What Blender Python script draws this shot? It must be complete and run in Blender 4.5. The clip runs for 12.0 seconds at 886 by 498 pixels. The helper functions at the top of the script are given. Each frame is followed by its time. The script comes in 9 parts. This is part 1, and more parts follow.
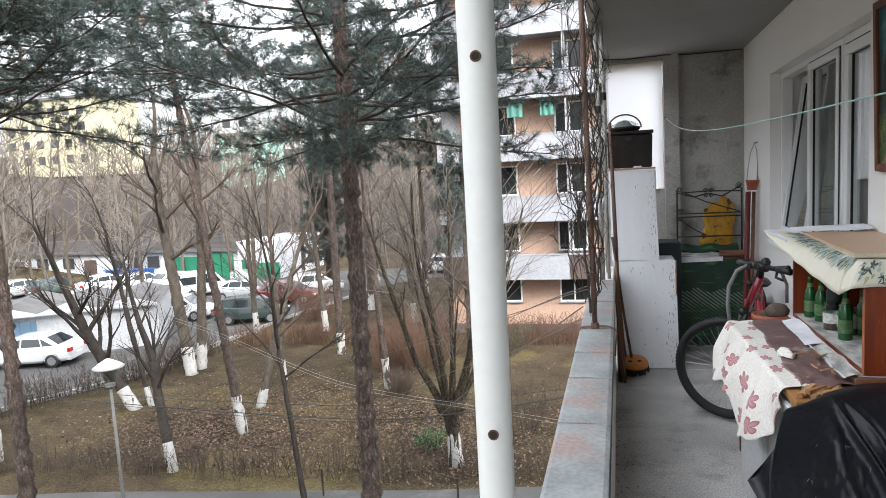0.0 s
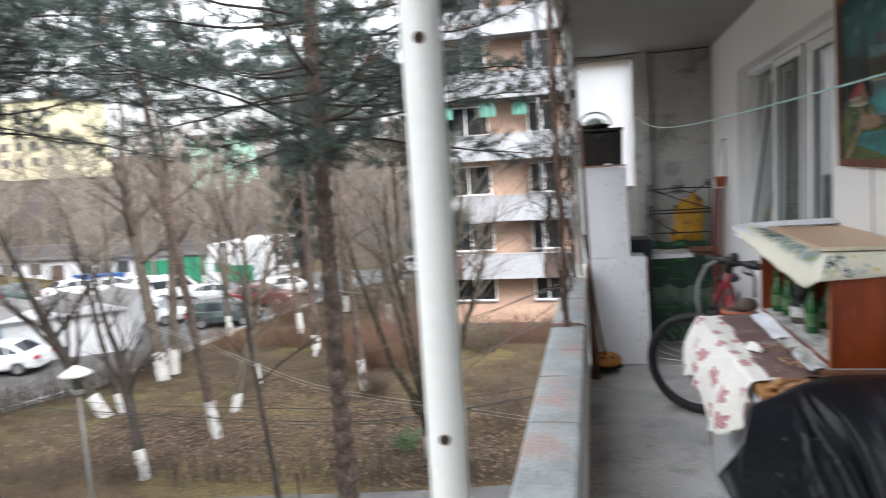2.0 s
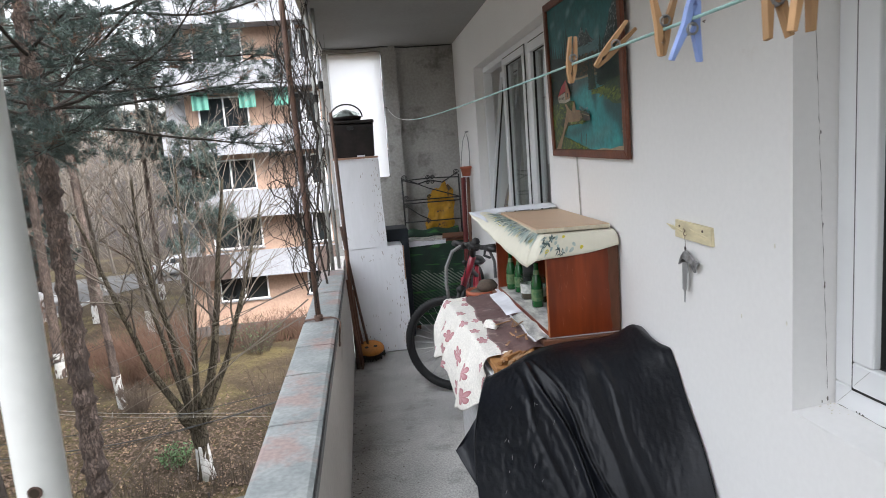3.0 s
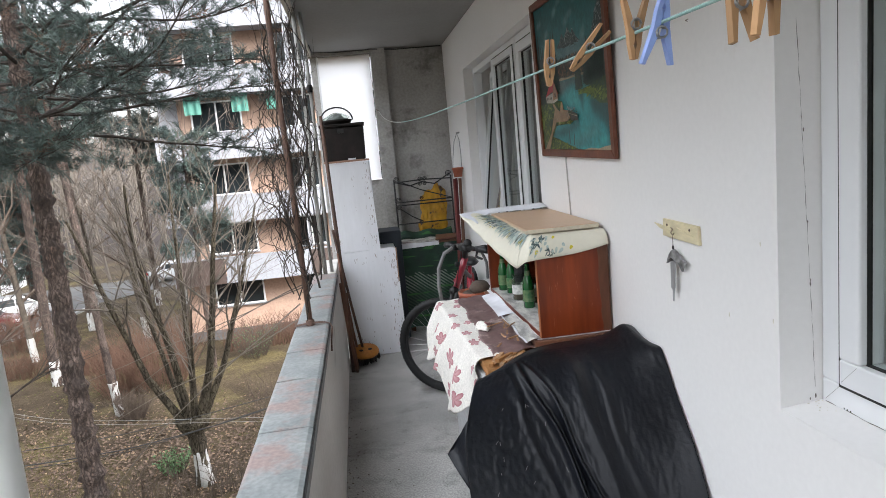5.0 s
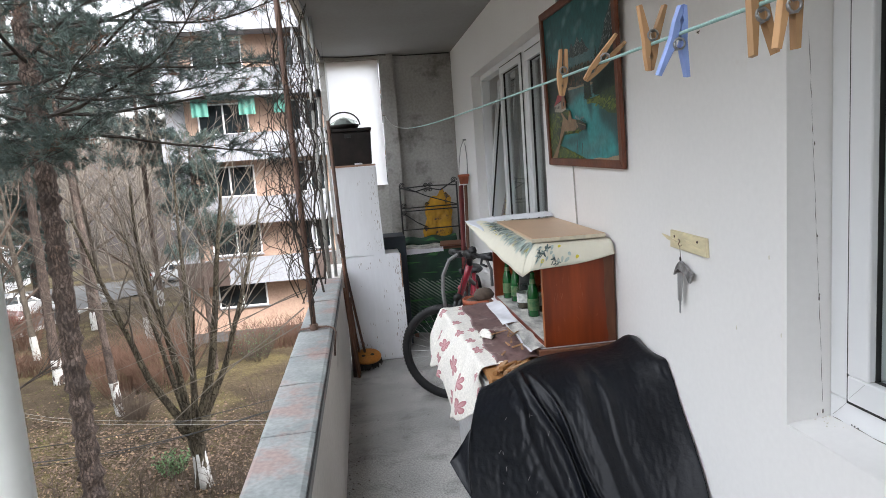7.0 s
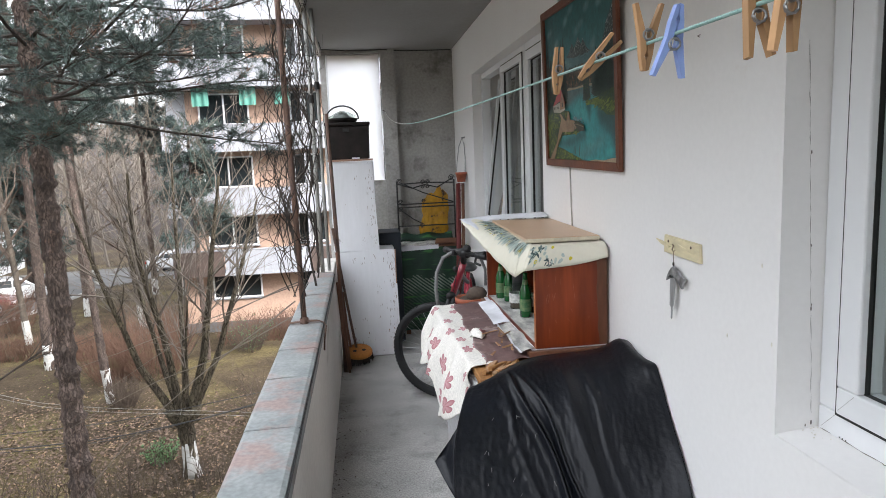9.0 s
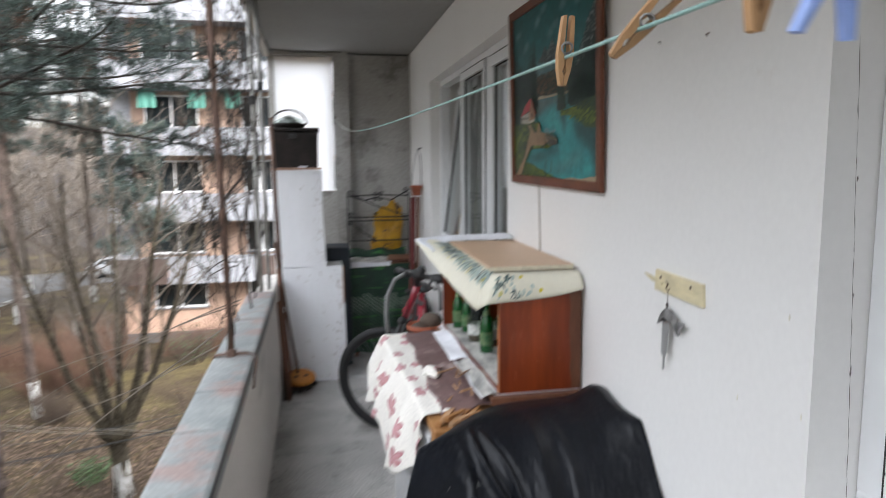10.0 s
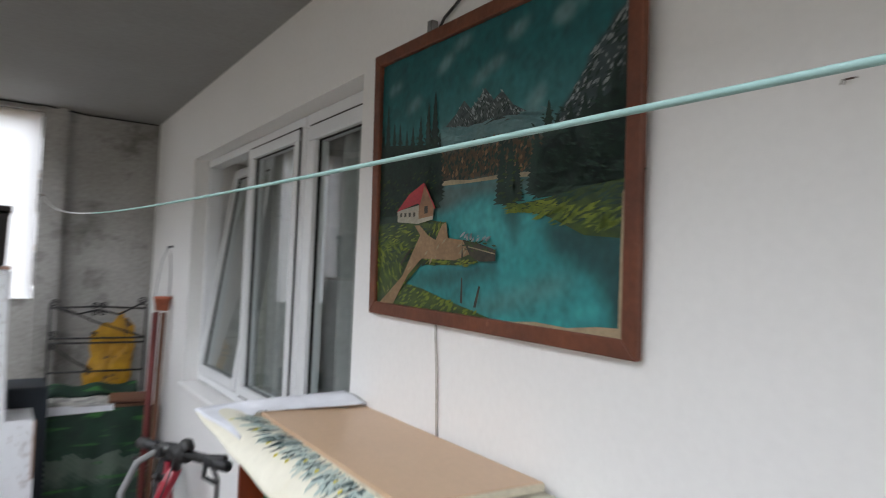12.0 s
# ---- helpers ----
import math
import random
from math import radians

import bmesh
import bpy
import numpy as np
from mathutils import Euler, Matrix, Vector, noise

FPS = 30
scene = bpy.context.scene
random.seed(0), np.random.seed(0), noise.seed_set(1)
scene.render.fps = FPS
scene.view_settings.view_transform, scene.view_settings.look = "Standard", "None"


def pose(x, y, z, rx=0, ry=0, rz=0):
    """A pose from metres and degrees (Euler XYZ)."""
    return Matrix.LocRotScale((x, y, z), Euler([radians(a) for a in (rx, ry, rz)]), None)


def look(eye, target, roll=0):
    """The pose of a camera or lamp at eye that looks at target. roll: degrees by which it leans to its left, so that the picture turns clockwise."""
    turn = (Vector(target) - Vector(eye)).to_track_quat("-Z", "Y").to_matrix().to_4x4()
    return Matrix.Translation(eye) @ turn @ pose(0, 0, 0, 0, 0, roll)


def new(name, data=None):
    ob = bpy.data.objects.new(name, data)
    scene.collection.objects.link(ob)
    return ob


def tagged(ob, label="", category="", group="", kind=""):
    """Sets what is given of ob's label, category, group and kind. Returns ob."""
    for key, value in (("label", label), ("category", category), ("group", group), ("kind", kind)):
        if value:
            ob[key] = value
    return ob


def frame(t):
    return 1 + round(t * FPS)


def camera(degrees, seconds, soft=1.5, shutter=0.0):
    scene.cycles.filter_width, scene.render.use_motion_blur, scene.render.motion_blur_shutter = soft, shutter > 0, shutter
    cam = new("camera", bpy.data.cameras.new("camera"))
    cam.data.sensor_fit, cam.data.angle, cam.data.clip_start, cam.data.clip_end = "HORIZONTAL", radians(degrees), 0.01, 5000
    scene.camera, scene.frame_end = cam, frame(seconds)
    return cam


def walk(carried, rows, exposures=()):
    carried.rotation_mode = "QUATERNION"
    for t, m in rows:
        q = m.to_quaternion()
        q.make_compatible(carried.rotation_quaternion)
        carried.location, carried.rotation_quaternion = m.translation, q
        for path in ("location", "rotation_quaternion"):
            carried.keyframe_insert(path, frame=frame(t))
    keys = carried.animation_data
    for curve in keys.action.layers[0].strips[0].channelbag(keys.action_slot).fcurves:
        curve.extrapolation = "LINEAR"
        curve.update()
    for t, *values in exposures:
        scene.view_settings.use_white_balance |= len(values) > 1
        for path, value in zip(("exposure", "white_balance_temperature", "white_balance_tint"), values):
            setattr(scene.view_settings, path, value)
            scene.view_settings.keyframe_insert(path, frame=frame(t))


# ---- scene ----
cam = camera(68.2, 12.0, soft=0.9, shutter=0.7)
PATH = [
    (0, (0.248, 0.022, 1.602), (-0.276, 1.94, 1.389), -3.1),
    (0.5, (0.248, 0.019, 1.604), (-0.293, 1.933, 1.393), -3.4),
    (1, (0.249, 0.023, 1.603), (-0.319, 1.927, 1.383), -3.7),
    (1.5, (0.249, 0.037, 1.599), (-0.33, 1.939, 1.384), -3.7),
    (2, (0.263, 0.06, 1.592), (-0.188, 1.997, 1.375), -3.6),
    (2.5, (0.325, 0.096, 1.589), (0.272, 2.077, 1.321), -3.8),
    (3, (0.38, 0.114, 1.585), (0.606, 2.08, 1.297), -4.3),
    (5, (0.406, 0.116, 1.591), (0.644, 2.081, 1.303), -5.3),
    (5.5, (0.404, 0.114, 1.592), (0.643, 2.079, 1.311), -5.1),
    (6, (0.398, 0.117, 1.59), (0.634, 2.083, 1.304), -4.7),
    (6.5, (0.395, 0.118, 1.594), (0.627, 2.085, 1.315), -4.5),
    (7, (0.397, 0.121, 1.593), (0.627, 2.09, 1.325), -4.2),
    (9, (0.414, 0.137, 1.59), (0.653, 2.103, 1.314), -2.3),
    (9.5, (0.46, 0.303, 1.582), (0.69, 2.265, 1.272), -1.6),
    (10, (0.465, 0.488, 1.595), (0.846, 2.436, 1.35), -0.5),
    (10.5, (0.431, 0.785, 1.617), (1.059, 2.68, 1.49), -0.6),
    (11, (0.463, 1.095, 1.605), (1.212, 2.949, 1.561), 0.4),
    (11.5, (0.488, 1.355, 1.629), (1.379, 3.146, 1.649), 2.6),
    (12, (0.467, 1.669, 1.638), (1.59, 3.322, 1.725), 2.3),
]
walk(cam, [(t, look(eye, target, roll)) for t, eye, target, roll in PATH], exposures=[(0.0, 2.0), (2.0, 2.05), (3.0, 2.15), (9.0, 2.2), (10.5, 2.2), (11.5, 2.25), (12.0, 2.35)])

# ---- light ----
SUN_ELEV, SUN_AZ = 34.0, 135.0          # azimuth: degrees clockwise from +y
world = bpy.data.worlds.new("sky_world")
scene.world = world
world.use_nodes = True
wn, wl = world.node_tree.nodes, world.node_tree.links
sky = wn.new("ShaderNodeTexSky")
sky.sky_type, sky.sun_disc = "NISHITA", False
sky.sun_elevation, sky.sun_rotation = radians(SUN_ELEV), radians(SUN_AZ)
sky.air_density, sky.dust_density, sky.ozone_density = 1.0, 1.5, 1.0
pale = wn.new("ShaderNodeHueSaturation")
pale.inputs["Saturation"].default_value = 0.2
wl.new(sky.outputs[0], pale.inputs["Color"])
# a hazy sky is brighter overhead than at the horizon
way, up_part, lift_sky, scaled = (wn.new("ShaderNode" + k) for k in ("TexCoord", "SeparateXYZ", "MapRange", "VectorMath"))
wl.new(way.outputs["Generated"], up_part.inputs[0])
wl.new(up_part.outputs[2], lift_sky.inputs[0])
lift_sky.inputs[1].default_value, lift_sky.inputs[2].default_value = 0.12, 0.72
lift_sky.inputs[3].default_value, lift_sky.inputs[4].default_value = 0.33, 3.3
scaled.operation = "SCALE"
wl.new(pale.outputs[0], scaled.inputs[0])
wl.new(lift_sky.outputs[0], scaled.inputs["Scale"])
wl.new(scaled.outputs[0], wn["Background"].inputs[0])
wn["Background"].inputs[1].default_value = 0.15
sun_data = bpy.data.lights.new("sun", "SUN")
sun_data.energy, sun_data.angle, sun_data.color = 0.5, radians(10.0), (1.0, 0.96, 0.91)
sun = new("sun", sun_data)
sd = Vector((math.sin(radians(SUN_AZ)) * math.cos(radians(SUN_ELEV)), math.cos(radians(SUN_AZ)) * math.cos(radians(SUN_ELEV)), math.sin(radians(SUN_ELEV))))
sun.matrix_world = look(sd * 60, (0, 0, 0))

# ---- materials ----
def hexc(r, g, b):
    return tuple(((c / 255 + 0.055) / 1.055) ** 2.4 if c > 10 else c / 255 / 12.92 for c in (r, g, b)) + (1,)


def material(name, base, rough=0.6, metal=0.0, alt=None, scale=4.0, amount=0.5, fine=60.0, bump=0.15, stain=None, stain_scale=1.5, stain_lo=0.55, stain_hi=0.7, stretch=(1, 1, 1), vary=0.0, spec=0.5, coat=0.0, depth=0.004, grain_by=0.13):
    """Base colour with broad and fine variation, stains of their own shape and a fine relief, in metres."""
    m = bpy.data.materials.new(name)
    m.use_nodes = True
    n, l = m.node_tree.nodes, m.node_tree.links
    p = n["Principled BSDF"]
    p.inputs["Roughness"].default_value, p.inputs["Metallic"].default_value = rough, metal
    p.inputs["Specular IOR Level"].default_value = spec
    p.inputs["Coat Weight"].default_value = coat
    tc = n.new("ShaderNodeTexCoord")
    mp = n.new("ShaderNodeMapping")
    mp.inputs["Scale"].default_value = stretch
    l.new(tc.outputs["Object"], mp.inputs[0])
    broad = n.new("ShaderNodeTexNoise")
    broad.inputs["Scale"].default_value, broad.inputs["Detail"].default_value = scale, 6
    l.new(mp.outputs[0], broad.inputs["Vector"])
    ramp = n.new("ShaderNodeMapRange")
    ramp.inputs[1].default_value, ramp.inputs[2].default_value = 0.35, 0.65
    l.new(broad.outputs[0], ramp.inputs[0])
    b = base if len(base) == 4 else (*base, 1)
    a = alt or tuple(c * 0.8 for c in b[:3])
    mix = n.new("ShaderNodeMixRGB")
    mix.inputs[1].default_value, mix.inputs[2].default_value = b, (*a[:3], 1)
    mul = n.new("ShaderNodeMath")
    mul.operation = "MULTIPLY"
    mul.inputs[1].default_value = amount
    l.new(ramp.outputs[0], mul.inputs[0])
    l.new(mul.outputs[0], mix.inputs[0])
    grain = n.new("ShaderNodeTexNoise")
    grain.inputs["Scale"].default_value, grain.inputs["Detail"].default_value = fine, 4
    l.new(mp.outputs[0], grain.inputs["Vector"])
    gr = n.new("ShaderNodeMapRange")
    gr.inputs[1].default_value, gr.inputs[2].default_value, gr.inputs[3].default_value, gr.inputs[4].default_value = 0.3, 0.7, 1 - grain_by, 1 + grain_by
    l.new(grain.outputs[0], gr.inputs[0])
    last = mix.outputs[0]
    if stain:
        sn = n.new("ShaderNodeTexNoise")
        sn.inputs["Scale"].default_value, sn.inputs["Detail"].default_value, sn.inputs["Roughness"].default_value = stain_scale, 8, 0.65
        l.new(mp.outputs[0], sn.inputs["Vector"])
        sr = n.new("ShaderNodeMapRange")
        sr.inputs[1].default_value, sr.inputs[2].default_value = stain_lo, stain_hi
        l.new(sn.outputs[0], sr.inputs[0])
        sm = n.new("ShaderNodeMixRGB")
        sm.inputs[2].default_value = (*stain[:3], 1)
        l.new(sr.outputs[0], sm.inputs[0])
        l.new(last, sm.inputs[1])
        last = sm.outputs[0]
    hsv = n.new("ShaderNodeHueSaturation")
    l.new(last, hsv.inputs["Color"])
    if vary:
        oi = n.new("ShaderNodeObjectInfo")
        vr = n.new("ShaderNodeMapRange")
        vr.inputs[3].default_value, vr.inputs[4].default_value = 1 - vary, 1 + vary
        l.new(oi.outputs["Random"], vr.inputs[0])
        vm = n.new("ShaderNodeMath")
        vm.operation = "MULTIPLY"
        l.new(vr.outputs[0], vm.inputs[0])
        l.new(gr.outputs[0], vm.inputs[1])
        l.new(vm.outputs[0], hsv.inputs["Value"])
    else:
        l.new(gr.outputs[0], hsv.inputs["Value"])
    l.new(hsv.outputs[0], p.inputs["Base Color"])
    if bump:
        bp = n.new("ShaderNodeBump")
        bp.inputs["Strength"].default_value, bp.inputs["Distance"].default_value = bump, depth
        l.new(grain.outputs[0], bp.inputs["Height"])
        l.new(bp.outputs[0], p.inputs["Normal"])
    return m


def glass_pane(name, tint=(0.85, 0.9, 0.9), gloss=0.02):
    m = bpy.data.materials.new(name)
    m.use_nodes = True
    n, l = m.node_tree.nodes, m.node_tree.links
    n.remove(n["Principled BSDF"])
    tr, gl, fr, pw, mx = (n.new("ShaderNode" + k) for k in ("BsdfTransparent", "BsdfGlossy", "LayerWeight", "Math", "MixShader"))
    tr.inputs[0].default_value = (*tint, 1)
    gl.inputs["Roughness"].default_value = gloss
    fr.inputs[0].default_value = 0.5
    pw.operation = "POWER"
    pw.inputs[1].default_value = 3.2
    l.new(fr.outputs["Facing"], pw.inputs[0])
    l.new(pw.outputs[0], mx.inputs[0])
    l.new(tr.outputs[0], mx.inputs[1])
    l.new(gl.outputs[0], mx.inputs[2])
    l.new(mx.outputs[0], n["Material Output"].inputs[0])
    return m


def translucent(name, colour, share=0.6):
    m = material(name, colour, 0.5, scale=3, amount=0.25, fine=40, bump=0.3)
    n, l = m.node_tree.nodes, m.node_tree.links
    t = n.new("ShaderNodeBsdfTranslucent")
    t.inputs[0].default_value = (*colour[:3], 1)
    mx = n.new("ShaderNodeMixShader")
    mx.inputs[0].default_value = share
    l.new(n["Principled BSDF"].outputs[0], mx.inputs[1])
    l.new(t.outputs[0], mx.inputs[2])
    l.new(mx.outputs[0], n["Material Output"].inputs[0])
    return m


M = {}
M["plaster"] = material("white_plaster", (0.87, 0.86, 0.845), 0.75, alt=(0.82, 0.805, 0.785), scale=1.3, amount=0.5, fine=55, bump=0.03, grain_by=0.015, stain=(0.66, 0.60, 0.53), stain_scale=2.2, stain_lo=0.66, stain_hi=0.85)
M["plaster_old"] = material("old_grey_plaster", (0.42, 0.41, 0.39), 0.85, alt=(0.30, 0.29, 0.27), scale=2.5, amount=0.8, fine=45, bump=0.4, stain=(0.16, 0.155, 0.14), stain_scale=3.5, stain_lo=0.56, stain_hi=0.72)
# ceiling grey is darker than its paint: shade under the slab put into colour
M["ceiling"] = material("shaded_ceiling_paint", (0.31, 0.31, 0.305), 0.85, grain_by=0.04, alt=(0.265, 0.26, 0.25), scale=1.2, amount=0.7, fine=50, bump=0.2, stain=(0.25, 0.235, 0.22), stain_scale=1.8, stain_lo=0.62, stain_hi=0.8)
M["concrete"] = material("concrete_floor", (0.52, 0.515, 0.495), 0.85, grain_by=0.34, alt=(0.36, 0.355, 0.34), scale=2.2, amount=0.9, fine=110, bump=0.6, stain=(0.20, 0.195, 0.18), stain_scale=3.2, stain_lo=0.52, stain_hi=0.75)
M["render_coat"] = material("grey_rendered_parapet", (0.68, 0.65, 0.61), 0.85, grain_by=0.05, alt=(0.63, 0.60, 0.555), scale=1.5, amount=0.7, fine=40, bump=0.4, stain=(0.28, 0.26, 0.23), stain_scale=2.5, stain_lo=0.6, stain_hi=0.78)
M["coping"] = material("galvanised_sheet", (0.255, 0.268, 0.262), 0.6, 0.1, alt=(0.175, 0.19, 0.19), scale=9, amount=1.0, fine=70, grain_by=0.16, bump=0.12, stain=(0.25, 0.185, 0.17), stain_scale=5.0, stain_lo=0.50, stain_hi=0.62)
M["crack"] = material("dusty_crack", (0.20, 0.185, 0.17), 0.9, spec=0.1)
M["filler"] = material("cream_filler", (0.80, 0.77, 0.69), 0.85, alt=(0.74, 0.70, 0.60), scale=30, amount=0.8, fine=200, bump=0.5)
M["pvc"] = material("white_plastic_profile", (0.80, 0.81, 0.82), 0.3, grain_by=0.012, alt=(0.76, 0.77, 0.78), scale=2, amount=0.5, fine=20, bump=0.02)
M["gasket"] = material("black_rubber", (0.02, 0.02, 0.02), 0.6)
M["glass"] = glass_pane("window_glass")
M["curtain"] = translucent("sheer_curtain", (0.50, 0.50, 0.48), 0.3)
M["white_pipe"] = material("white_enamelled_pipe", (0.80, 0.81, 0.78), 0.38, grain_by=0.02, alt=(0.77, 0.78, 0.745), scale=5, amount=0.5, fine=90, bump=0.03, stain=(0.5, 0.4, 0.28), stain_scale=24, stain_lo=0.76, stain_hi=0.8)
M["old_pipe"] = material("weathered_grey_pipe", (0.42, 0.42, 0.40), 0.7, alt=(0.24, 0.23, 0.21), scale=12, amount=1.0, fine=60, bump=0.3, stretch=(1, 1, 0.3), stain=(0.10, 0.085, 0.07), stain_scale=16, stain_lo=0.58, stain_hi=0.68)
M["rust"] = material("rusted_steel", (0.10, 0.065, 0.055), 0.7, 0.3, alt=(0.16, 0.09, 0.06), scale=20, amount=0.8, fine=120, bump=0.4)
M["rust_hole"] = material("rust_hole", (0.03, 0.02, 0.01), 0.9)
M["white_board"] = material("chipped_white_paint", (0.84, 0.85, 0.88), 0.5, grain_by=0.02, alt=(0.77, 0.78, 0.80), scale=5, amount=0.6, fine=30, bump=0.1, stain=(0.42, 0.37, 0.35), stain_scale=16, stain_lo=0.66, stain_hi=0.72, stretch=(1.6, 1, 0.35))
M["chip_dark"] = material("flaked_grey_spots", (0.26, 0.22, 0.20), 0.8, alt=(0.44, 0.36, 0.32), scale=25, amount=0.9)
M["chip_wood"] = material("bare_wood_edge", (0.34, 0.2, 0.14), 0.7, stretch=(1, 1, 6), scale=8)
M["dark_box"] = material("dark_brown_metal_box", (0.013, 0.011, 0.010), 0.55, spec=0.25, alt=(0.026, 0.019, 0.017), scale=8, amount=0.9, fine=50, bump=0.2)
M["black"] = material("black_metal", (0.015, 0.015, 0.016), 0.5, alt=(0.03, 0.028, 0.026), scale=30)
M["black_plastic"] = material("black_plastic", (0.02, 0.02, 0.022), 0.45)
M["sheet_white"] = translucent("frosted_white_sheet", (0.98, 0.98, 0.99), 1.0)
M["cabinet_wood"] = material("red_brown_veneer", (0.26, 0.046, 0.010), 0.42, spec=0.3, grain_by=0.25, alt=(0.10, 0.018, 0.007), scale=5, amount=0.95, fine=34, bump=0.05, stretch=(1, 1, 0.10), coat=0.08, stain=(0.32, 0.11, 0.05), stain_scale=9, stain_lo=0.68, stain_hi=0.8)
M["edge_veneer"] = material("orange_veneer_edge", (0.40, 0.13, 0.045), 0.5, alt=(0.28, 0.08, 0.03), scale=14, stretch=(1, 1, 0.2))
M["worn_veneer"] = material("dark_worn_veneer", (0.10, 0.030, 0.013), 0.6, alt=(0.13, 0.05, 0.022), scale=18, amount=1.0, fine=60, stretch=(1, 1, 0.3), stain=(0.24, 0.17, 0.12), stain_scale=40, stain_lo=0.68, stain_hi=0.74)
M["cabinet_inner"] = material("dark_inner_veneer", (0.12, 0.05, 0.025), 0.55, scale=3, stretch=(1, 1, 0.15))
M["board"] = material("tan_fibreboard", (0.62, 0.42, 0.265), 0.4, grain_by=0.03, alt=(0.54, 0.37, 0.235), scale=2, amount=0.7, fine=70, bump=0.04)
M["board_edge"] = material("pale_board_edge", (0.66, 0.6, 0.46), 0.7, scale=20)
M["paper"] = material("white_paper", (0.80, 0.81, 0.85), 0.7, scale=3, amount=0.2, fine=10, bump=0.02)
M["newsprint"] = material("printed_newspaper", (0.58, 0.57, 0.53), 0.8, alt=(0.20, 0.20, 0.19), scale=26, amount=0.9, fine=200, bump=0.0, stretch=(1, 0.4, 1))
M["brown_cloth"] = material("brown_oilcloth", (0.20, 0.125, 0.12), 0.5, alt=(0.14, 0.085, 0.08), scale=9, amount=0.8, fine=45, bump=0.25, stain=(0.42, 0.33, 0.30), stain_scale=11, stain_lo=0.56, stain_hi=0.66)
M["raw_wood"] = material("raw_orange_wood", (0.40, 0.20, 0.07), 0.65, alt=(0.26, 0.11, 0.035), scale=5, amount=0.9, fine=40, bump=0.3, stretch=(0.25, 1, 1))
M["stick_wood"] = material("split_wood", (0.40, 0.24, 0.13), 0.75, alt=(0.24, 0.13, 0.07), scale=30, vary=0.3)
M["tarp"] = material("black_tarpaulin", (0.0055, 0.0064, 0.0088), 0.40, alt=(0.0085, 0.010, 0.0138), scale=5, amount=0.7, fine=90, bump=0.35, depth=0.003, stain=(0.013, 0.014, 0.017), stain_scale=6, stain_lo=0.58, stain_hi=0.75, spec=0.25)
M["white_unit"] = material("white_enamel_front", (0.66, 0.67, 0.68), 0.4, alt=(0.6, 0.6, 0.6), scale=3, stain=(0.4, 0.36, 0.3), stain_scale=5, stain_lo=0.66, stain_hi=0.8)
M["bottle_green"] = material("green_bottle_glass", (0.006, 0.085, 0.018), 0.08, scale=8, amount=0.4, bump=0, coat=0.6)
M["clear_glass"] = glass_pane("clear_jar_glass", (0.8, 0.85, 0.82), 0.03)
M["label"] = material("bottle_label", (0.16, 0.22, 0.10), 0.6, alt=(0.02, 0.10, 0.035), scale=60, amount=1.0)
M["label_white"] = material("white_label", (0.62, 0.62, 0.58), 0.6, alt=(0.3, 0.31, 0.3), scale=70, amount=0.8)
M["terracotta"] = material("terracotta_plastic_pot", (0.42, 0.12, 0.06), 0.6, alt=(0.34, 0.09, 0.05), scale=8)
M["soil"] = material("dry_soil", (0.12, 0.09, 0.07), 0.9, scale=30, fine=80, bump=0.6)
M["rubber"] = material("tyre_rubber", (0.018, 0.018, 0.019), 0.7, scale=20, fine=80, bump=0.3)
M["alloy"] = material("brushed_alloy", (0.45, 0.46, 0.47), 0.35, 0.9, scale=20)
M["bike_red"] = material("red_bike_paint", (0.36, 0.025, 0.045), 0.3, coat=0.5, scale=8)
M["grey_foam"] = material("grey_foam_tube", (0.22, 0.22, 0.22), 0.8, alt=(0.16, 0.16, 0.16), scale=14)
M["red_pole"] = material("red_painted_pole", (0.17, 0.028, 0.025), 0.55, alt=(0.11, 0.02, 0.018), scale=6)
M["brown_pole"] = material("brown_wooden_pole", (0.16, 0.07, 0.04), 0.6, alt=(0.17, 0.07, 0.035), scale=6, stretch=(1, 1, 0.2))
M["yellow_bag"] = material("yellow_plastic_bag", (0.60, 0.33, 0.02), 0.4, alt=(0.40, 0.20, 0.015), scale=9, amount=0.9, fine=20, bump=0.5, stain=(0.06, 0.04, 0.03), stain_scale=9, stain_lo=0.56, stain_hi=0.60)
M["blue_box"] = material("dark_blue_crate", (0.012, 0.02, 0.03), 0.6, scale=8)
M["rope_green"] = material("pale_green_cord", (0.27, 0.45, 0.42), 0.55, alt=(0.36, 0.5, 0.48), scale=60, fine=400)
M["rope_white"] = material("white_cord", (0.68, 0.7, 0.68), 0.6, scale=60, fine=400)
M["pin_wood"] = material("clothespin_wood", (0.46, 0.27, 0.13), 0.6, alt=(0.34, 0.19, 0.09), scale=40, stretch=(1, 1, 0.2), vary=0.25)
M["pin_blue"] = material("pale_blue_plastic", (0.30, 0.42, 0.80), 0.4, scale=30)
M["steel"] = material("dull_steel", (0.36, 0.36, 0.36), 0.4, 0.8, scale=40)
M["strip"] = material("yellowed_wooden_strip", (0.74, 0.66, 0.44), 0.55, alt=(0.68, 0.58, 0.36), scale=9, stretch=(1, 0.3, 1))
M["pewter"] = material("tarnished_pewter", (0.44, 0.44, 0.44), 0.5, 0.5, alt=(0.16, 0.16, 0.16), scale=45, amount=1.0, fine=120, bump=0.2)
M["blade_steel"] = material("dull_blade_steel", (0.42, 0.43, 0.43), 0.5, 0.5, alt=(0.34, 0.34, 0.34), scale=30)
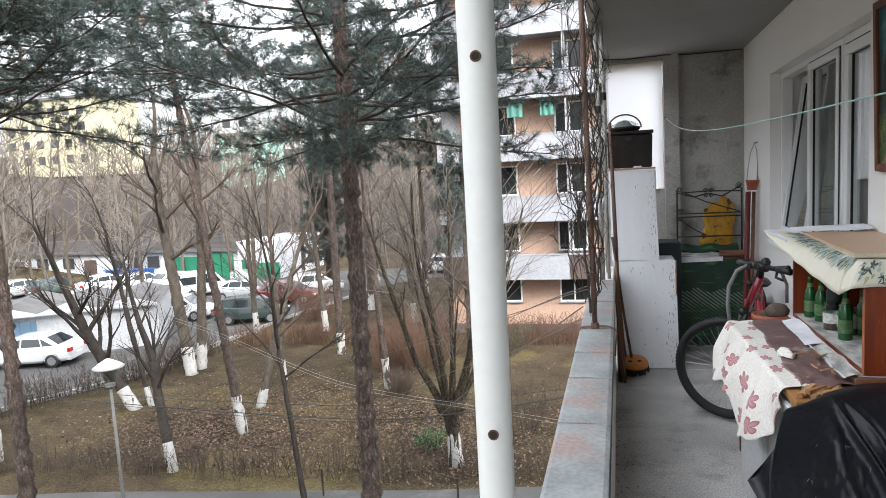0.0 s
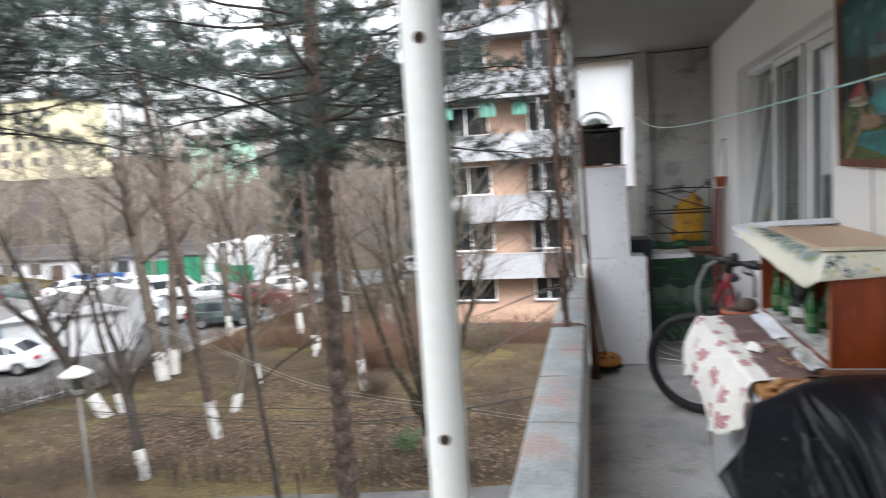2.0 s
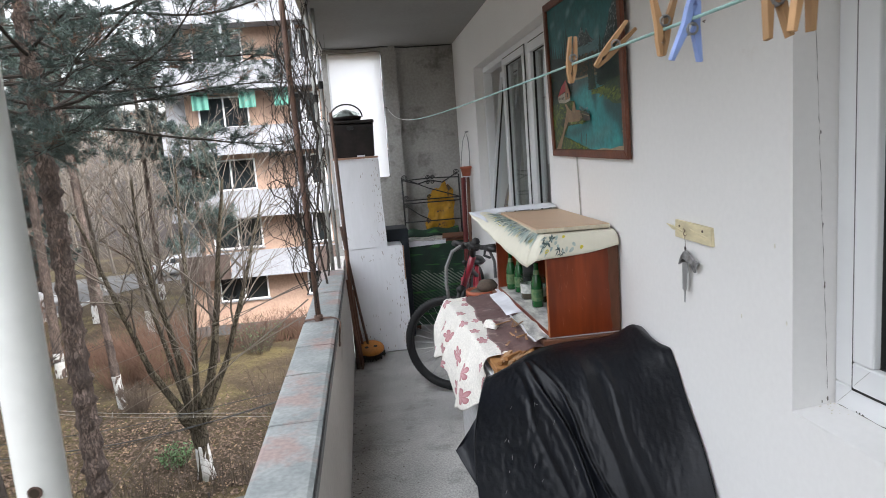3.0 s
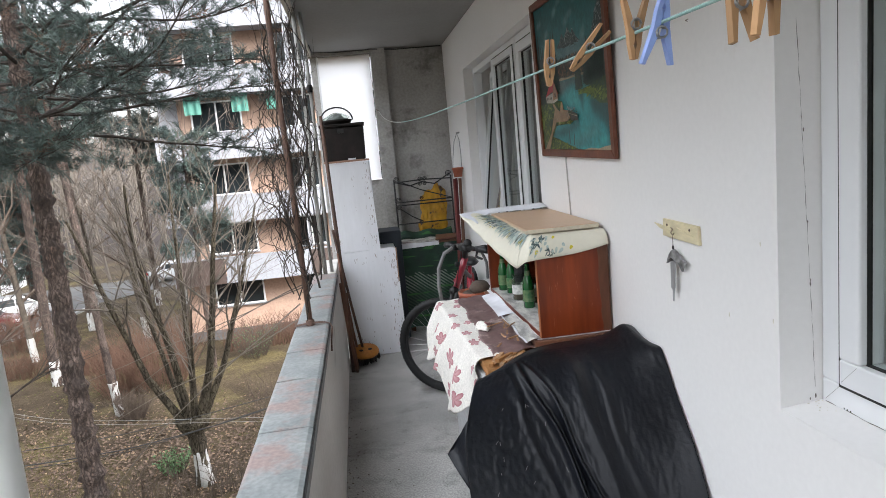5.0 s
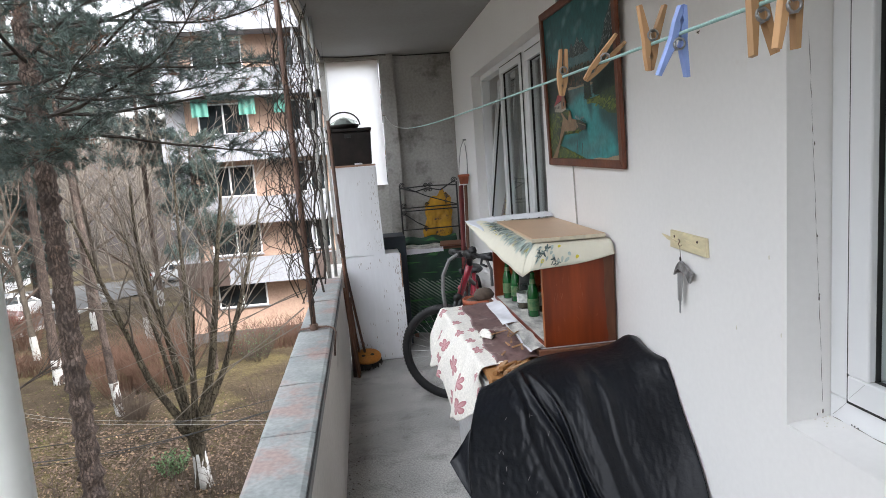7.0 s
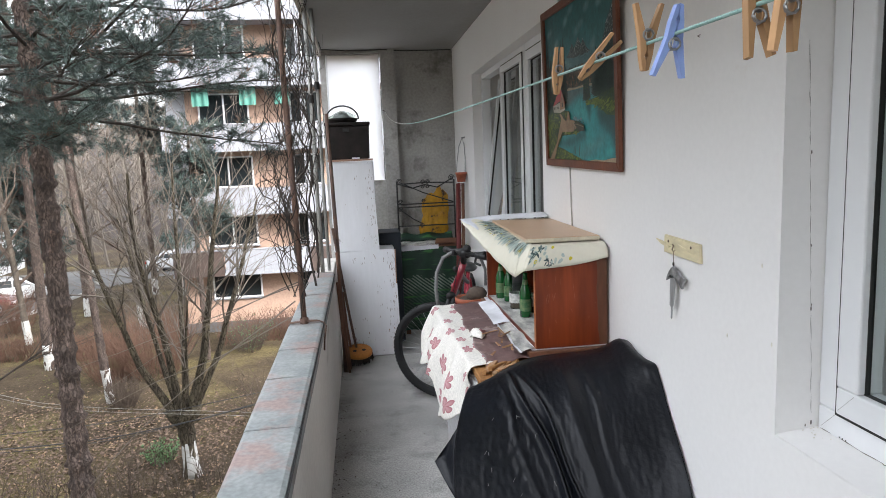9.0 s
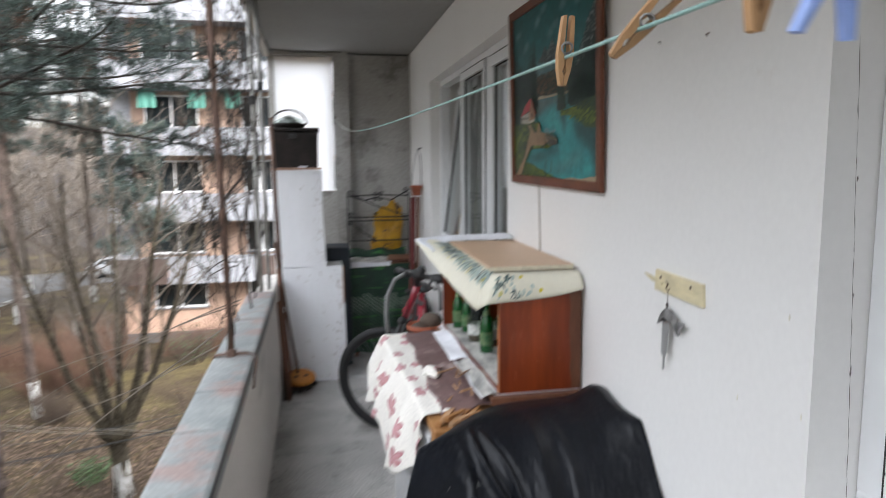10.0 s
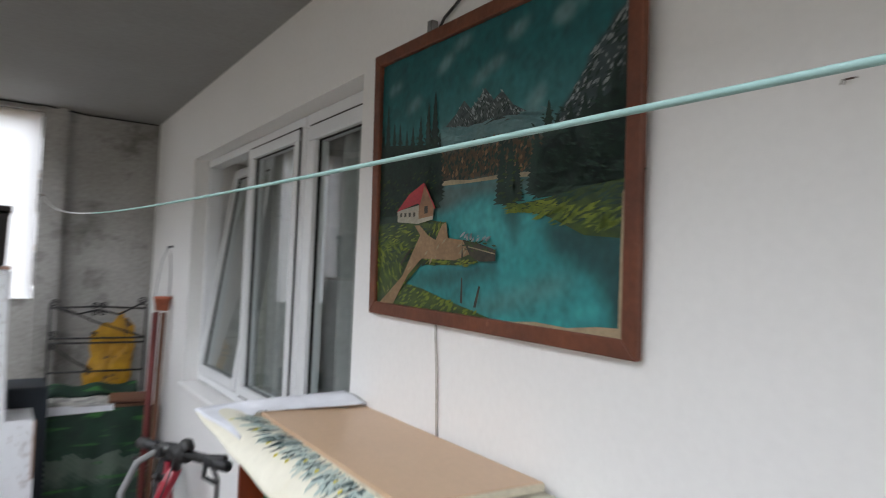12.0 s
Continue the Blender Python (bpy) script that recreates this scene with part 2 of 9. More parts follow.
M["frame_wood"] = material("red_brown_frame_wood", (0.17, 0.0527, 0.0238), 0.5, alt=(0.111, 0.034, 0.017), scale=8, amount=0.9, fine=60, bump=0.3, stain=(0.272, 0.119, 0.068), stain_scale=18, stain_lo=0.66, stain_hi=0.78)
M["broom_orange"] = material("orange_broom_head", (0.46, 0.17, 0.02), 0.5, scale=8)
M["bristle"] = material("dark_bristles", (0.03, 0.025, 0.022), 0.8, fine=150, bump=0.6)
M["cable"] = material("grey_cable", (0.55, 0.53, 0.5), 0.6, scale=20)
M["old_wire"] = material("weathered_pale_wire", (0.26, 0.25, 0.235), 0.7, scale=20)
M["dark_cable"] = material("dark_cable", (0.03, 0.03, 0.03), 0.6, scale=20)
# outdoors
M["bark"] = material("pine_bark", (0.143, 0.108, 0.0918), 0.9, grain_by=0.45, alt=(0.0689, 0.0539, 0.0482), scale=7, amount=1.0, fine=26, bump=1.0, depth=0.03, stretch=(1, 1, 0.35), stain=(0.218, 0.143, 0.109), stain_scale=12, stain_lo=0.58, stain_hi=0.72)
M["bark_grey"] = material("grey_bark", (0.104, 0.088, 0.072), 0.9, alt=(0.06, 0.0496, 0.04), scale=6, amount=1.0, fine=30, bump=0.9, depth=0.02, stretch=(1, 1, 0.4))
M["bark_olive"] = material("olive_bark", (0.098, 0.082, 0.056), 0.9, alt=(0.055, 0.046, 0.034), scale=5, amount=1.0, fine=30, bump=0.8, depth=0.02, stretch=(1, 1, 0.4))
M["bark_dark"] = material("dark_damp_bark", (0.055, 0.046, 0.04), 0.9, alt=(0.03, 0.026, 0.023), scale=6, amount=1.0, fine=30, bump=0.8, depth=0.02, stretch=(1, 1, 0.4))
M["lime"] = material("white_lime_wash", (0.422, 0.422, 0.408), 0.9, alt=(0.306, 0.292, 0.272), scale=6, amount=0.8, fine=30, bump=0.8, depth=0.02, stain=(0.102, 0.0816, 0.068), stain_scale=8, stain_lo=0.62, stain_hi=0.7)
M["twig"] = material("bare_twigs", (0.0884, 0.068, 0.0544), 0.9, alt=(0.068, 0.051, 0.0408), scale=2)
M["twig_dark"] = material("dark_hedge_twigs", (0.085, 0.066, 0.052), 0.9, alt=(0.05, 0.04, 0.034), scale=2)
M["twig_pale"] = material("pale_bare_twigs", (0.128, 0.11, 0.093), 0.9, alt=(0.10, 0.086, 0.072), scale=2)
M["twig_red"] = material("reddish_shrub_twigs", (0.128, 0.076, 0.056), 0.9, alt=(0.08, 0.048, 0.036), scale=2)
M["needles"] = material("pine_needles", (0.066, 0.092, 0.078), 0.55, alt=(0.030, 0.045, 0.044), scale=0.8, amount=1.0, fine=8, bump=0, stain=(0.10, 0.085, 0.04), stain_scale=1.6, stain_lo=0.62, stain_hi=0.75)
M["needles_brown"] = material("dry_needles", (0.12, 0.066, 0.042), 0.7, scale=2, bump=0)
M["ivy"] = material("evergreen_shrub_leaves", (0.05, 0.11, 0.035), 0.5, alt=(0.08, 0.15, 0.05), scale=5, bump=0)
M["leaf_litter"] = material("fallen_leaves", (0.142, 0.101, 0.0743), 0.9, alt=(0.054, 0.0372, 0.0284), scale=9, amount=1, bump=0)
M["asphalt"] = material("worn_asphalt", (0.0863, 0.084, 0.0825), 0.9, alt=(0.0638, 0.0622, 0.06), scale=0.8, amount=0.8, fine=40, bump=0.3, stain=(0.128, 0.124, 0.12), stain_scale=0.6, stain_lo=0.55, stain_hi=0.7)
M["peach"] = material("peach_render", (0.415, 0.285, 0.221), 0.85, alt=(0.376, 0.259, 0.201), scale=0.7, amount=0.7, fine=12, bump=0.15, stain=(0.272, 0.168, 0.13), stain_scale=0.8, stain_lo=0.6, stain_hi=0.8)
M["parapet_white"] = material("white_balcony_render", (0.265, 0.272, 0.295), 0.8, alt=(0.225, 0.232, 0.255), scale=0.9, amount=0.7, fine=15, bump=0.15, stain=(0.237, 0.237, 0.249), stain_scale=1.5, stain_lo=0.62, stain_hi=0.8)
M["brown_panel"] = material("dark_brown_panel", (0.06, 0.042, 0.036), 0.6, alt=(0.09, 0.06, 0.05), scale=3)
M["dark_room"] = material("dark_interior", (0.035, 0.037, 0.04), 0.6, scale=1)
M["green_curtain"] = material("green_balcony_cloth", (0.06, 0.20, 0.16), 0.7, scale=3)
M["garage_wall"] = material("white_garage_wall", (0.46, 0.47, 0.485), 0.85, alt=(0.40, 0.41, 0.425), scale=0.7, amount=0.7, fine=10, bump=0.1, stain=(0.216, 0.205, 0.194), stain_scale=0.9, stain_lo=0.6, stain_hi=0.8)
M["roof_grey"] = material("grey_fibre_cement_roof", (0.12, 0.115, 0.112), 0.9, alt=(0.085, 0.082, 0.08), scale=1, amount=0.8, fine=12, bump=0.2)
M["hall_roof"] = material("brown_felt_roof", (0.055, 0.049, 0.046), 0.95, spec=0.1, alt=(0.04, 0.036, 0.034), scale=0.6, amount=0.9, fine=8, bump=0.2)
M["green_door"] = material("green_metal_door", (0.015, 0.16, 0.085), 0.5, alt=(0.012, 0.12, 0.065), scale=2)
M["blue_door"] = material("blue_grey_metal_door", (0.10, 0.17, 0.24), 0.5, alt=(0.08, 0.13, 0.18), scale=1.5, vary=0.2)
M["blue_bin"] = material("blue_container", (0.03, 0.10, 0.32), 0.5, scale=2)
M["car_white"] = material("white_car_paint", (0.52, 0.535, 0.549), 0.22, coat=0.6, scale=1, amount=0.1, bump=0)
M["car_silver"] = material("silver_car_paint", (0.42, 0.43, 0.43), 0.28, 0.4, coat=0.6, scale=1, amount=0.1, bump=0)
M["car_dark"] = material("dark_green_car_paint", (0.03, 0.045, 0.042), 0.25, coat=0.6, scale=1, amount=0.1, bump=0)
M["car_red"] = material("dark_red_car_paint", (0.10, 0.012, 0.014), 0.25, coat=0.6, scale=1, amount=0.1, bump=0)
M["car_glass"] = material("dark_car_glass", (0.02, 0.025, 0.028), 0.08, scale=1, bump=0)
M["lamp_red"] = material("red_lamp_lens", (0.35, 0.012, 0.012), 0.2, bump=0)
M["lamp_clear"] = material("clear_lamp_lens", (0.7, 0.7, 0.7), 0.15, bump=0)
M["lamp_post"] = material("grey_lamp_post", (0.135, 0.135, 0.131), 0.6, scale=6)
M["lamp_cap"] = material("pale_lamp_cap", (0.45, 0.45, 0.44), 0.5, scale=6)
M["lamp_glass"] = glass_pane("lamp_glass", (0.75, 0.78, 0.75), 0.1)
M["far_wall"] = material("pale_far_render", (0.395, 0.383, 0.332), 0.85, alt=(0.319, 0.319, 0.293), scale=0.3)
M["far_yellow"] = material("pale_yellow_far_render", (0.36, 0.335, 0.22), 0.85, alt=(0.30, 0.28, 0.2), scale=0.3)
M["far_mint"] = material("mint_green_far_render", (0.22, 0.40, 0.33), 0.85, alt=(0.18, 0.33, 0.28), scale=0.3)
# dull grey for the added wall that blocks low sky light
M["sky_block_grey"] = material("dark_grey_sky_block", (0.13, 0.13, 0.128), 0.9, alt=(0.10, 0.10, 0.098), scale=0.5, amount=0.8, fine=8, bump=0.1)
M["kerb"] = material("concrete_kerb", (0.3, 0.3, 0.29), 0.9, vary=0.15)

# soil, bark and leaves have hardly any gloss
for key in ("bark", "bark_grey", "bark_olive", "bark_dark", "lime", "twig", "twig_dark", "twig_pale", "twig_red", "leaf_litter", "asphalt", "peach", "roof_grey", "kerb", "concrete", "plaster_old", "render_coat"):
    M[key].node_tree.nodes["Principled BSDF"].inputs["Specular IOR Level"].default_value = 0.12
M["needles"].node_tree.nodes["Principled BSDF"].inputs["Specular IOR Level"].default_value = 0.25


def plated(m, scale, flat, dark):
    """Breaks a bark into plates with dark cracks between them."""
    n, l = m.node_tree.nodes, m.node_tree.links
    p = n["Principled BSDF"]
    tc, mp, ns, ad, vo, mr, mx, bp = (n.new("ShaderNode" + k) for k in ("TexCoord", "Mapping", "TexNoise", "VectorMath", "TexVoronoi", "MapRange", "MixRGB", "Bump"))
    mp.inputs["Scale"].default_value = (1, 1, flat)
    l.new(tc.outputs["Object"], mp.inputs[0])
    ns.inputs["Scale"].default_value = scale * 0.8
    l.new(mp.outputs[0], ns.inputs["Vector"])
    ad.operation = "MULTIPLY_ADD"
    ad.inputs[1].default_value = (0.09, 0.09, 0.09)
    l.new(ns.outputs["Color"], ad.inputs[0])
    l.new(mp.outputs[0], ad.inputs[2])
    vo.feature = "DISTANCE_TO_EDGE"
    vo.inputs["Scale"].default_value = scale
    l.new(ad.outputs[0], vo.inputs["Vector"])
    mr.inputs[1].default_value, mr.inputs[2].default_value = 0.0, 0.12
    l.new(vo.outputs["Distance"], mr.inputs[0])
    l.new(mr.outputs[0], mx.inputs[0])
    mx.inputs[1].default_value = (*dark, 1)
    l.new(p.inputs["Base Color"].links[0].from_socket, mx.inputs[2])
    l.new(mx.outputs[0], p.inputs["Base Color"])
    bp.inputs["Strength"].default_value, bp.inputs["Distance"].default_value = 1.0, 0.03
    l.new(mr.outputs[0], bp.inputs["Height"])
    l.new(bp.outputs[0], p.inputs["Normal"])


plated(M["bark"], 26, 0.38, (0.072, 0.056, 0.049))
plated(M["bark_olive"], 16, 0.3, (0.025, 0.02, 0.015))

# ---- mesh tools ----
class Geo:
    """Gathers vertices and faces for one mesh."""
    def __init__(self):
        self.v, self.f = [], []

    def box(self, x0, x1, y0, y1, z0, z1, m=None):
        k = len(self.v)
        for z in (z0, z1):
            for x, y in ((x0, y0), (x1, y0), (x1, y1), (x0, y1)):
                p = Vector((x, y, z))
                self.v.append(tuple(m @ p) if m else tuple(p))
        for q in ((3, 2, 1, 0), (4, 5, 6, 7), (0, 1, 5, 4), (1, 2, 6, 5), (2, 3, 7, 6), (3, 0, 4, 7)):
            self.f.append([k + i for i in q])
        return self

    def tube(self, pts, r, n=8, caps=True, closed=False):
        pts = [Vector(p) for p in pts]
        rs = r if isinstance(r, (list, tuple)) else [r] * len(pts)
        k, c = len(self.v), len(pts)
        side = None
        for i, p in enumerate(pts):
            if closed:
                d = pts[(i + 1) % c] - pts[i - 1]
            else:
                d = pts[min(i + 1, c - 1)] - pts[max(i - 1, 0)]
            d = d.normalized() if d.length > 1e-9 else Vector((0, 0, 1))
            if side is None:
                side = d.cross(Vector((0, 0, 1)) if abs(d.z) < 0.9 else Vector((1, 0, 0)))
            side = (side - d * side.dot(d))
            side = side.normalized() if side.length > 1e-6 else d.orthogonal().normalized()
            up = d.cross(side)
            for j in range(n):
                a = 2 * math.pi * j / n
                self.v.append(tuple(p + (side * math.cos(a) + up * math.sin(a)) * rs[i]))
        for i in range(c if closed else c - 1):
            for j in range(n):
                a, b = k + i * n, k + ((i + 1) % c) * n
                self.f.append([a + j, a + (j + 1) % n, b + (j + 1) % n, b + j])
        if caps and not closed:
            self.f.append([k + j for j in reversed(range(n))])
            self.f.append([k + (c - 1) * n + j for j in range(n)])
        return self

    def lathe(self, profile, n=16, m=None):
        k = len(self.v)
        for r, z in profile:
            for j in range(n):
                a = 2 * math.pi * j / n
                p = Vector((r * math.cos(a), r * math.sin(a), z))
                self.v.append(tuple(m @ p) if m else tuple(p))
        for i in range(len(profile) - 1):
            for j in range(n):
                a, b = k + i * n, k + (i + 1) * n
                self.f.append([a + j, a + (j + 1) % n, b + (j + 1) % n, b + j])
        return self

    def poly(self, pts):
        k = len(self.v)
        self.v += [tuple(p) for p in pts]
        self.f.append(list(range(k, k + len(pts))))
        return self

    def prism(self, pts, d):
        """A flat outline given thickness along the vector d."""
        k, c = len(self.v), len(pts)
        d = Vector(d)
        self.v += [tuple(p) for p in pts] + [tuple(Vector(p) + d) for p in pts]
        self.f.append([k + i for i in reversed(range(c))])
        self.f.append([k + c + i for i in range(c)])
        for i in range(c):
            j = (i + 1) % c
            self.f.append([k + i, k + j, k + c + j, k + c + i])
        return self

    def sheet(self, fn, nu, nv):
        k = len(self.v)
        for i in range(nu + 1):
            for j in range(nv + 1):
                self.v.append(tuple(fn(i / nu, j / nv)))
        for i in range(nu):
            for j in range(nv):
                a = k + i * (nv + 1) + j
                self.f.append([a, a + nv + 1, a + nv + 2, a + 1])
        return self


def ob_from(name, geo, mat, smooth=False, bevel=0.0, solid=0.0, uv=None):
    me = bpy.data.meshes.new(name)
    if isinstance(geo.v, np.ndarray):
        k = len(geo.v)
        me.vertices.add(k)
        me.vertices.foreach_set("co", geo.v.astype(np.float32).ravel())
        me.loops.add(k)
        me.loops.foreach_set("vertex_index", np.arange(k, dtype=np.int32))
        me.polygons.add(k // 3)
        me.polygons.foreach_set("loop_start", np.arange(0, k, 3, dtype=np.int32))
        me.update(calc_edges=True)
    else:
        me.from_pydata(geo.v, [], geo.f)
    if bevel or smooth:
        bm = bmesh.new()
        bm.from_mesh(me)
        bmesh.ops.recalc_face_normals(bm, faces=bm.faces)
        if bevel:
            bmesh.ops.bevel(bm, geom=bm.edges[:], offset=bevel, segments=2, profile=0.5, affect="EDGES")
        bm.to_mesh(me)
        bm.free()
    if uv:
        layer = me.uv_layers.new(name="uv")
        nu, nv = uv[0], uv[1]
        for poly in me.polygons:
            for li in poly.loop_indices:
                vi = me.loops[li].vertex_index
                layer.data[li].uv = (vi // (nv + 1) / nu * uv[2], vi % (nv + 1) / nv * uv[3])
    me.materials.append(mat)
    if smooth:
        me.polygons.foreach_set("use_smooth", [True] * len(me.polygons))
    ob = new(name, me)
    if solid:
        md = ob.modifiers.new("thickness", "SOLIDIFY")
        md.thickness, md.offset = solid, -1
    return ob


def thing(name, at, label, category, group="", kind=""):
    ob = new(name)
    ob.location = at
    ob.empty_display_size = 0.1
    return tagged(ob, label, category, group, kind)


def part(name, geo, mat, parent, label="", **kw):
    ob = ob_from(name, geo, mat, **kw)
    ob.parent = parent
    if parent.data is None:
        ob.matrix_parent_inverse = Matrix.Translation(-parent.location)
    if label:
        ob["label"] = label
    return ob


def solo(name, geo, mat, label, category, group="", kind="", **kw):
    return tagged(ob_from(name, geo, mat, **kw), label, category, group, kind)


def structure(name, geo, mat, label="", category="", **kw):
    return tagged(ob_from(name, geo, mat, **kw), label, category, "", "structure")


def rnd(a, b):
    return random.uniform(a, b)

# ---- the balcony: floor, parapet, ceiling, walls ----
WX = 1.345           # face of the house wall
Y0, Y1 = -1.9, 6.49  # ends of the balcony
structure("floor", Geo().box(0.0, WX, Y0, Y1, -0.16, 0.0), M["concrete"], "worn grey concrete balcony floor with dark stains", "floor")
structure("ceiling", Geo().box(0.12, WX + 0.3, Y0, Y1 + 0.07, 2.61, 2.78), M["ceiling"], "painted concrete balcony ceiling slab, greyed to carry its shade", "ceiling")

A0, A1, AZ0, AZ1 = -0.55, 1.492, 0.915, 2.24     # near window opening
B0, B1, BZ0, BZ1 = 3.42, 5.44, 0.985, 2.24       # far window and door opening
DJ = 4.03                                        # between door and window
g = Geo()
T = 0.30
g.box(WX, WX + T, Y0, A0, 0, 2.61).box(WX, WX + T, A0, A1, 0, AZ0).box(WX, WX + T, A0, A1, AZ1, 2.61)
g.box(WX, WX + T, A1, B0, 0, 2.61).box(WX, WX + T, B0, B1, BZ1, 2.61).box(WX, WX + T, DJ, B1, 0, BZ0).box(WX, WX + T, B1, Y1 + 0.35, 0, 2.61)
structure("wall_east", g, M["plaster"], "white plastered house wall with window reveals", "wall")
structure("wall_south", Geo().box(0.0, WX, Y0 - 0.15, Y0, 0, 2.61), M["plaster"], "plain white end wall of the balcony", "wall")
g = Geo()
g.box(0.79, WX, Y1, Y1 + 0.07, 0, 2.61).box(0.10, 0.66, Y1, Y1 + 0.07, 0, 1.40).box(0.10, 0.165, Y1, Y1 + 0.07, 1.40, 2.61)
g.box(0.165, 0.66, Y1, Y1 + 0.07, 2.555, 2.61).box(0.66, 0.79, Y1 - 0.07, Y1 + 0.07, 0.0, 2.61)
structure("wall_north", g, M["plaster_old"], "stained grey plaster end wall with a pilaster", "wall")
structure("lintel_beam", Geo().box(0.12, 0.66, Y1 - 0.06, Y1, 2.575, 2.609), M["plaster_old"], "grey plaster beam under the ceiling", "beam")

# frosted sheet in the end wall
sh = thing("translucent_panel", (0.4, Y1 - 0.02, 1.4), "bright frosted white plastic sheet fixed in the end wall", "panel")
part("sheet", Geo().sheet(lambda u, v: (0.165 + 0.485 * u, Y1 - 0.02 - 0.006 * math.sin(u * 5 + v * 3), 1.405 + 1.165 * v), 12, 16), M["sheet_white"], sh, smooth=True)
part("batten", Geo().box(0.155, 0.17, Y1 - 0.035, Y1 - 0.005, 1.4, 2.575), M["pvc"], sh, bevel=0.003)

# parapet and its metal coping
g = Geo().box(0.085, 0.192, Y0, 5.36, -0.16, 0.835)
par_ob = structure("wall_parapet", g, M["render_coat"], "grey rendered concrete balcony parapet", "wall")
seams = [-1.9, -0.95, 0.02, 0.72, 1.42, 1.93, 2.36, 2.72, 3.13, 3.8, 4.52]
for i in range(len(seams) - 1):
    a, b = seams[i] + 0.002, seams[i + 1] + 0.010
    lift = 0.0025 * (i % 2)
    g = Geo()
    g.prism([(0.048, a, 0.79 + lift), (0.205, a, 0.79 + lift), (0.209, a, 0.80 + lift), (0.207, a, 0.853 + lift), (0.195, a, 0.858 + lift), (0.062, a, 0.856 + lift), (0.052, a, 0.852 + lift)], (0.0, b - a, 0.0))
    part("coping_sheet", g, M["coping"], par_ob)
    # black strip drawn for the shadow line at the coping's folded edge
    part("drip_edge", Geo().box(0.2085, 0.2105, a, b, 0.836 + lift, 0.848 + lift), M["gasket"], par_ob)
    part("seam", Geo().tube([(0.055, b - 0.006, 0.8575 + lift), (0.13, b - 0.002, 0.8595 + lift), (0.203, b - 0.008, 0.8575 + lift)], 0.0022, 6), M["coping"], par_ob)
wire = thing("wire_tie", (0.13, 3.13, 0.86), "dark iron wire tied round the parapet coping", "wire")
part("strand", Geo().tube([(0.05, 3.12, 0.83), (0.055, 3.125, 0.866), (0.12, 3.13, 0.872), (0.19, 3.13, 0.87), (0.214, 3.12, 0.862), (0.222, 3.10, 0.85), (0.215, 3.05, 0.80), (0.213, 3.02, 0.76)], 0.004, 6), M["rust"], wire, smooth=True)
part("strand", Geo().tube([(0.04, 3.15, 0.80), (0.06, 3.14, 0.868), (0.13, 3.145, 0.871), (0.18, 3.16, 0.866)], 0.003, 6), M["rust"], wire, smooth=True)
structure("ledge_rim", Geo().box(0.075, 0.12, Y0, Y1, 2.57, 2.609), M["render_coat"], "rough drip edge of the slab", "ledge")

# grit swept against the parapet and strewn over the floor
random.seed(19)
g = Geo()
for k in range(420):
    near = k % 3 > 0
    x = 0.193 + abs(random.gauss(0, 0.045)) if near else rnd(0.22, 0.80)
    r = rnd(0.0012, 0.0042) if near else rnd(0.001, 0.003)
    g.lathe([(0.0, r * 0.9), (r * 0.8, r * 0.6), (r, 0.0)], 5, Matrix.Translation((x, rnd(1.2, 5.2), 0.0)) @ Matrix.Rotation(rnd(0, 3), 4, "Z") @ Matrix.Diagonal((1.5, 0.8, 1, 1)))
solo("floor_grit", g, M["soil"], "dark grit and crumbs on the concrete floor", "grit", "", "stuff")

# our house goes on past the end wall, and above and below
structure("house_mass", Geo().box(1.66, 13, -14, 7.2, -6.2, 9.0).box(0.2, 1.64, -14, Y0 - 0.2, -6.2, 9.0).box(0.12, 1.64, Y0, Y1 + 0.07, 2.8, 9.0).box(0.2, 1.64, Y0 - 0.2, Y1 + 0.07, -6.2, -0.17), M["far_wall"], "plain rendered mass of the apartment house", "house")

# ---- windows ----
def profile_ring(g, x0, x1, y0, y1, z0, z1, w, tilt=None):
    for bx in ((y0, y1, z0, z0 + w), (y0, y1, z1 - w, z1), (y0, y0 + w, z0 + w, z1 - w), (y1 - w, y1, z0 + w, z1 - w)):
        g.box(x0, x1, *bx, m=tilt)
    return g


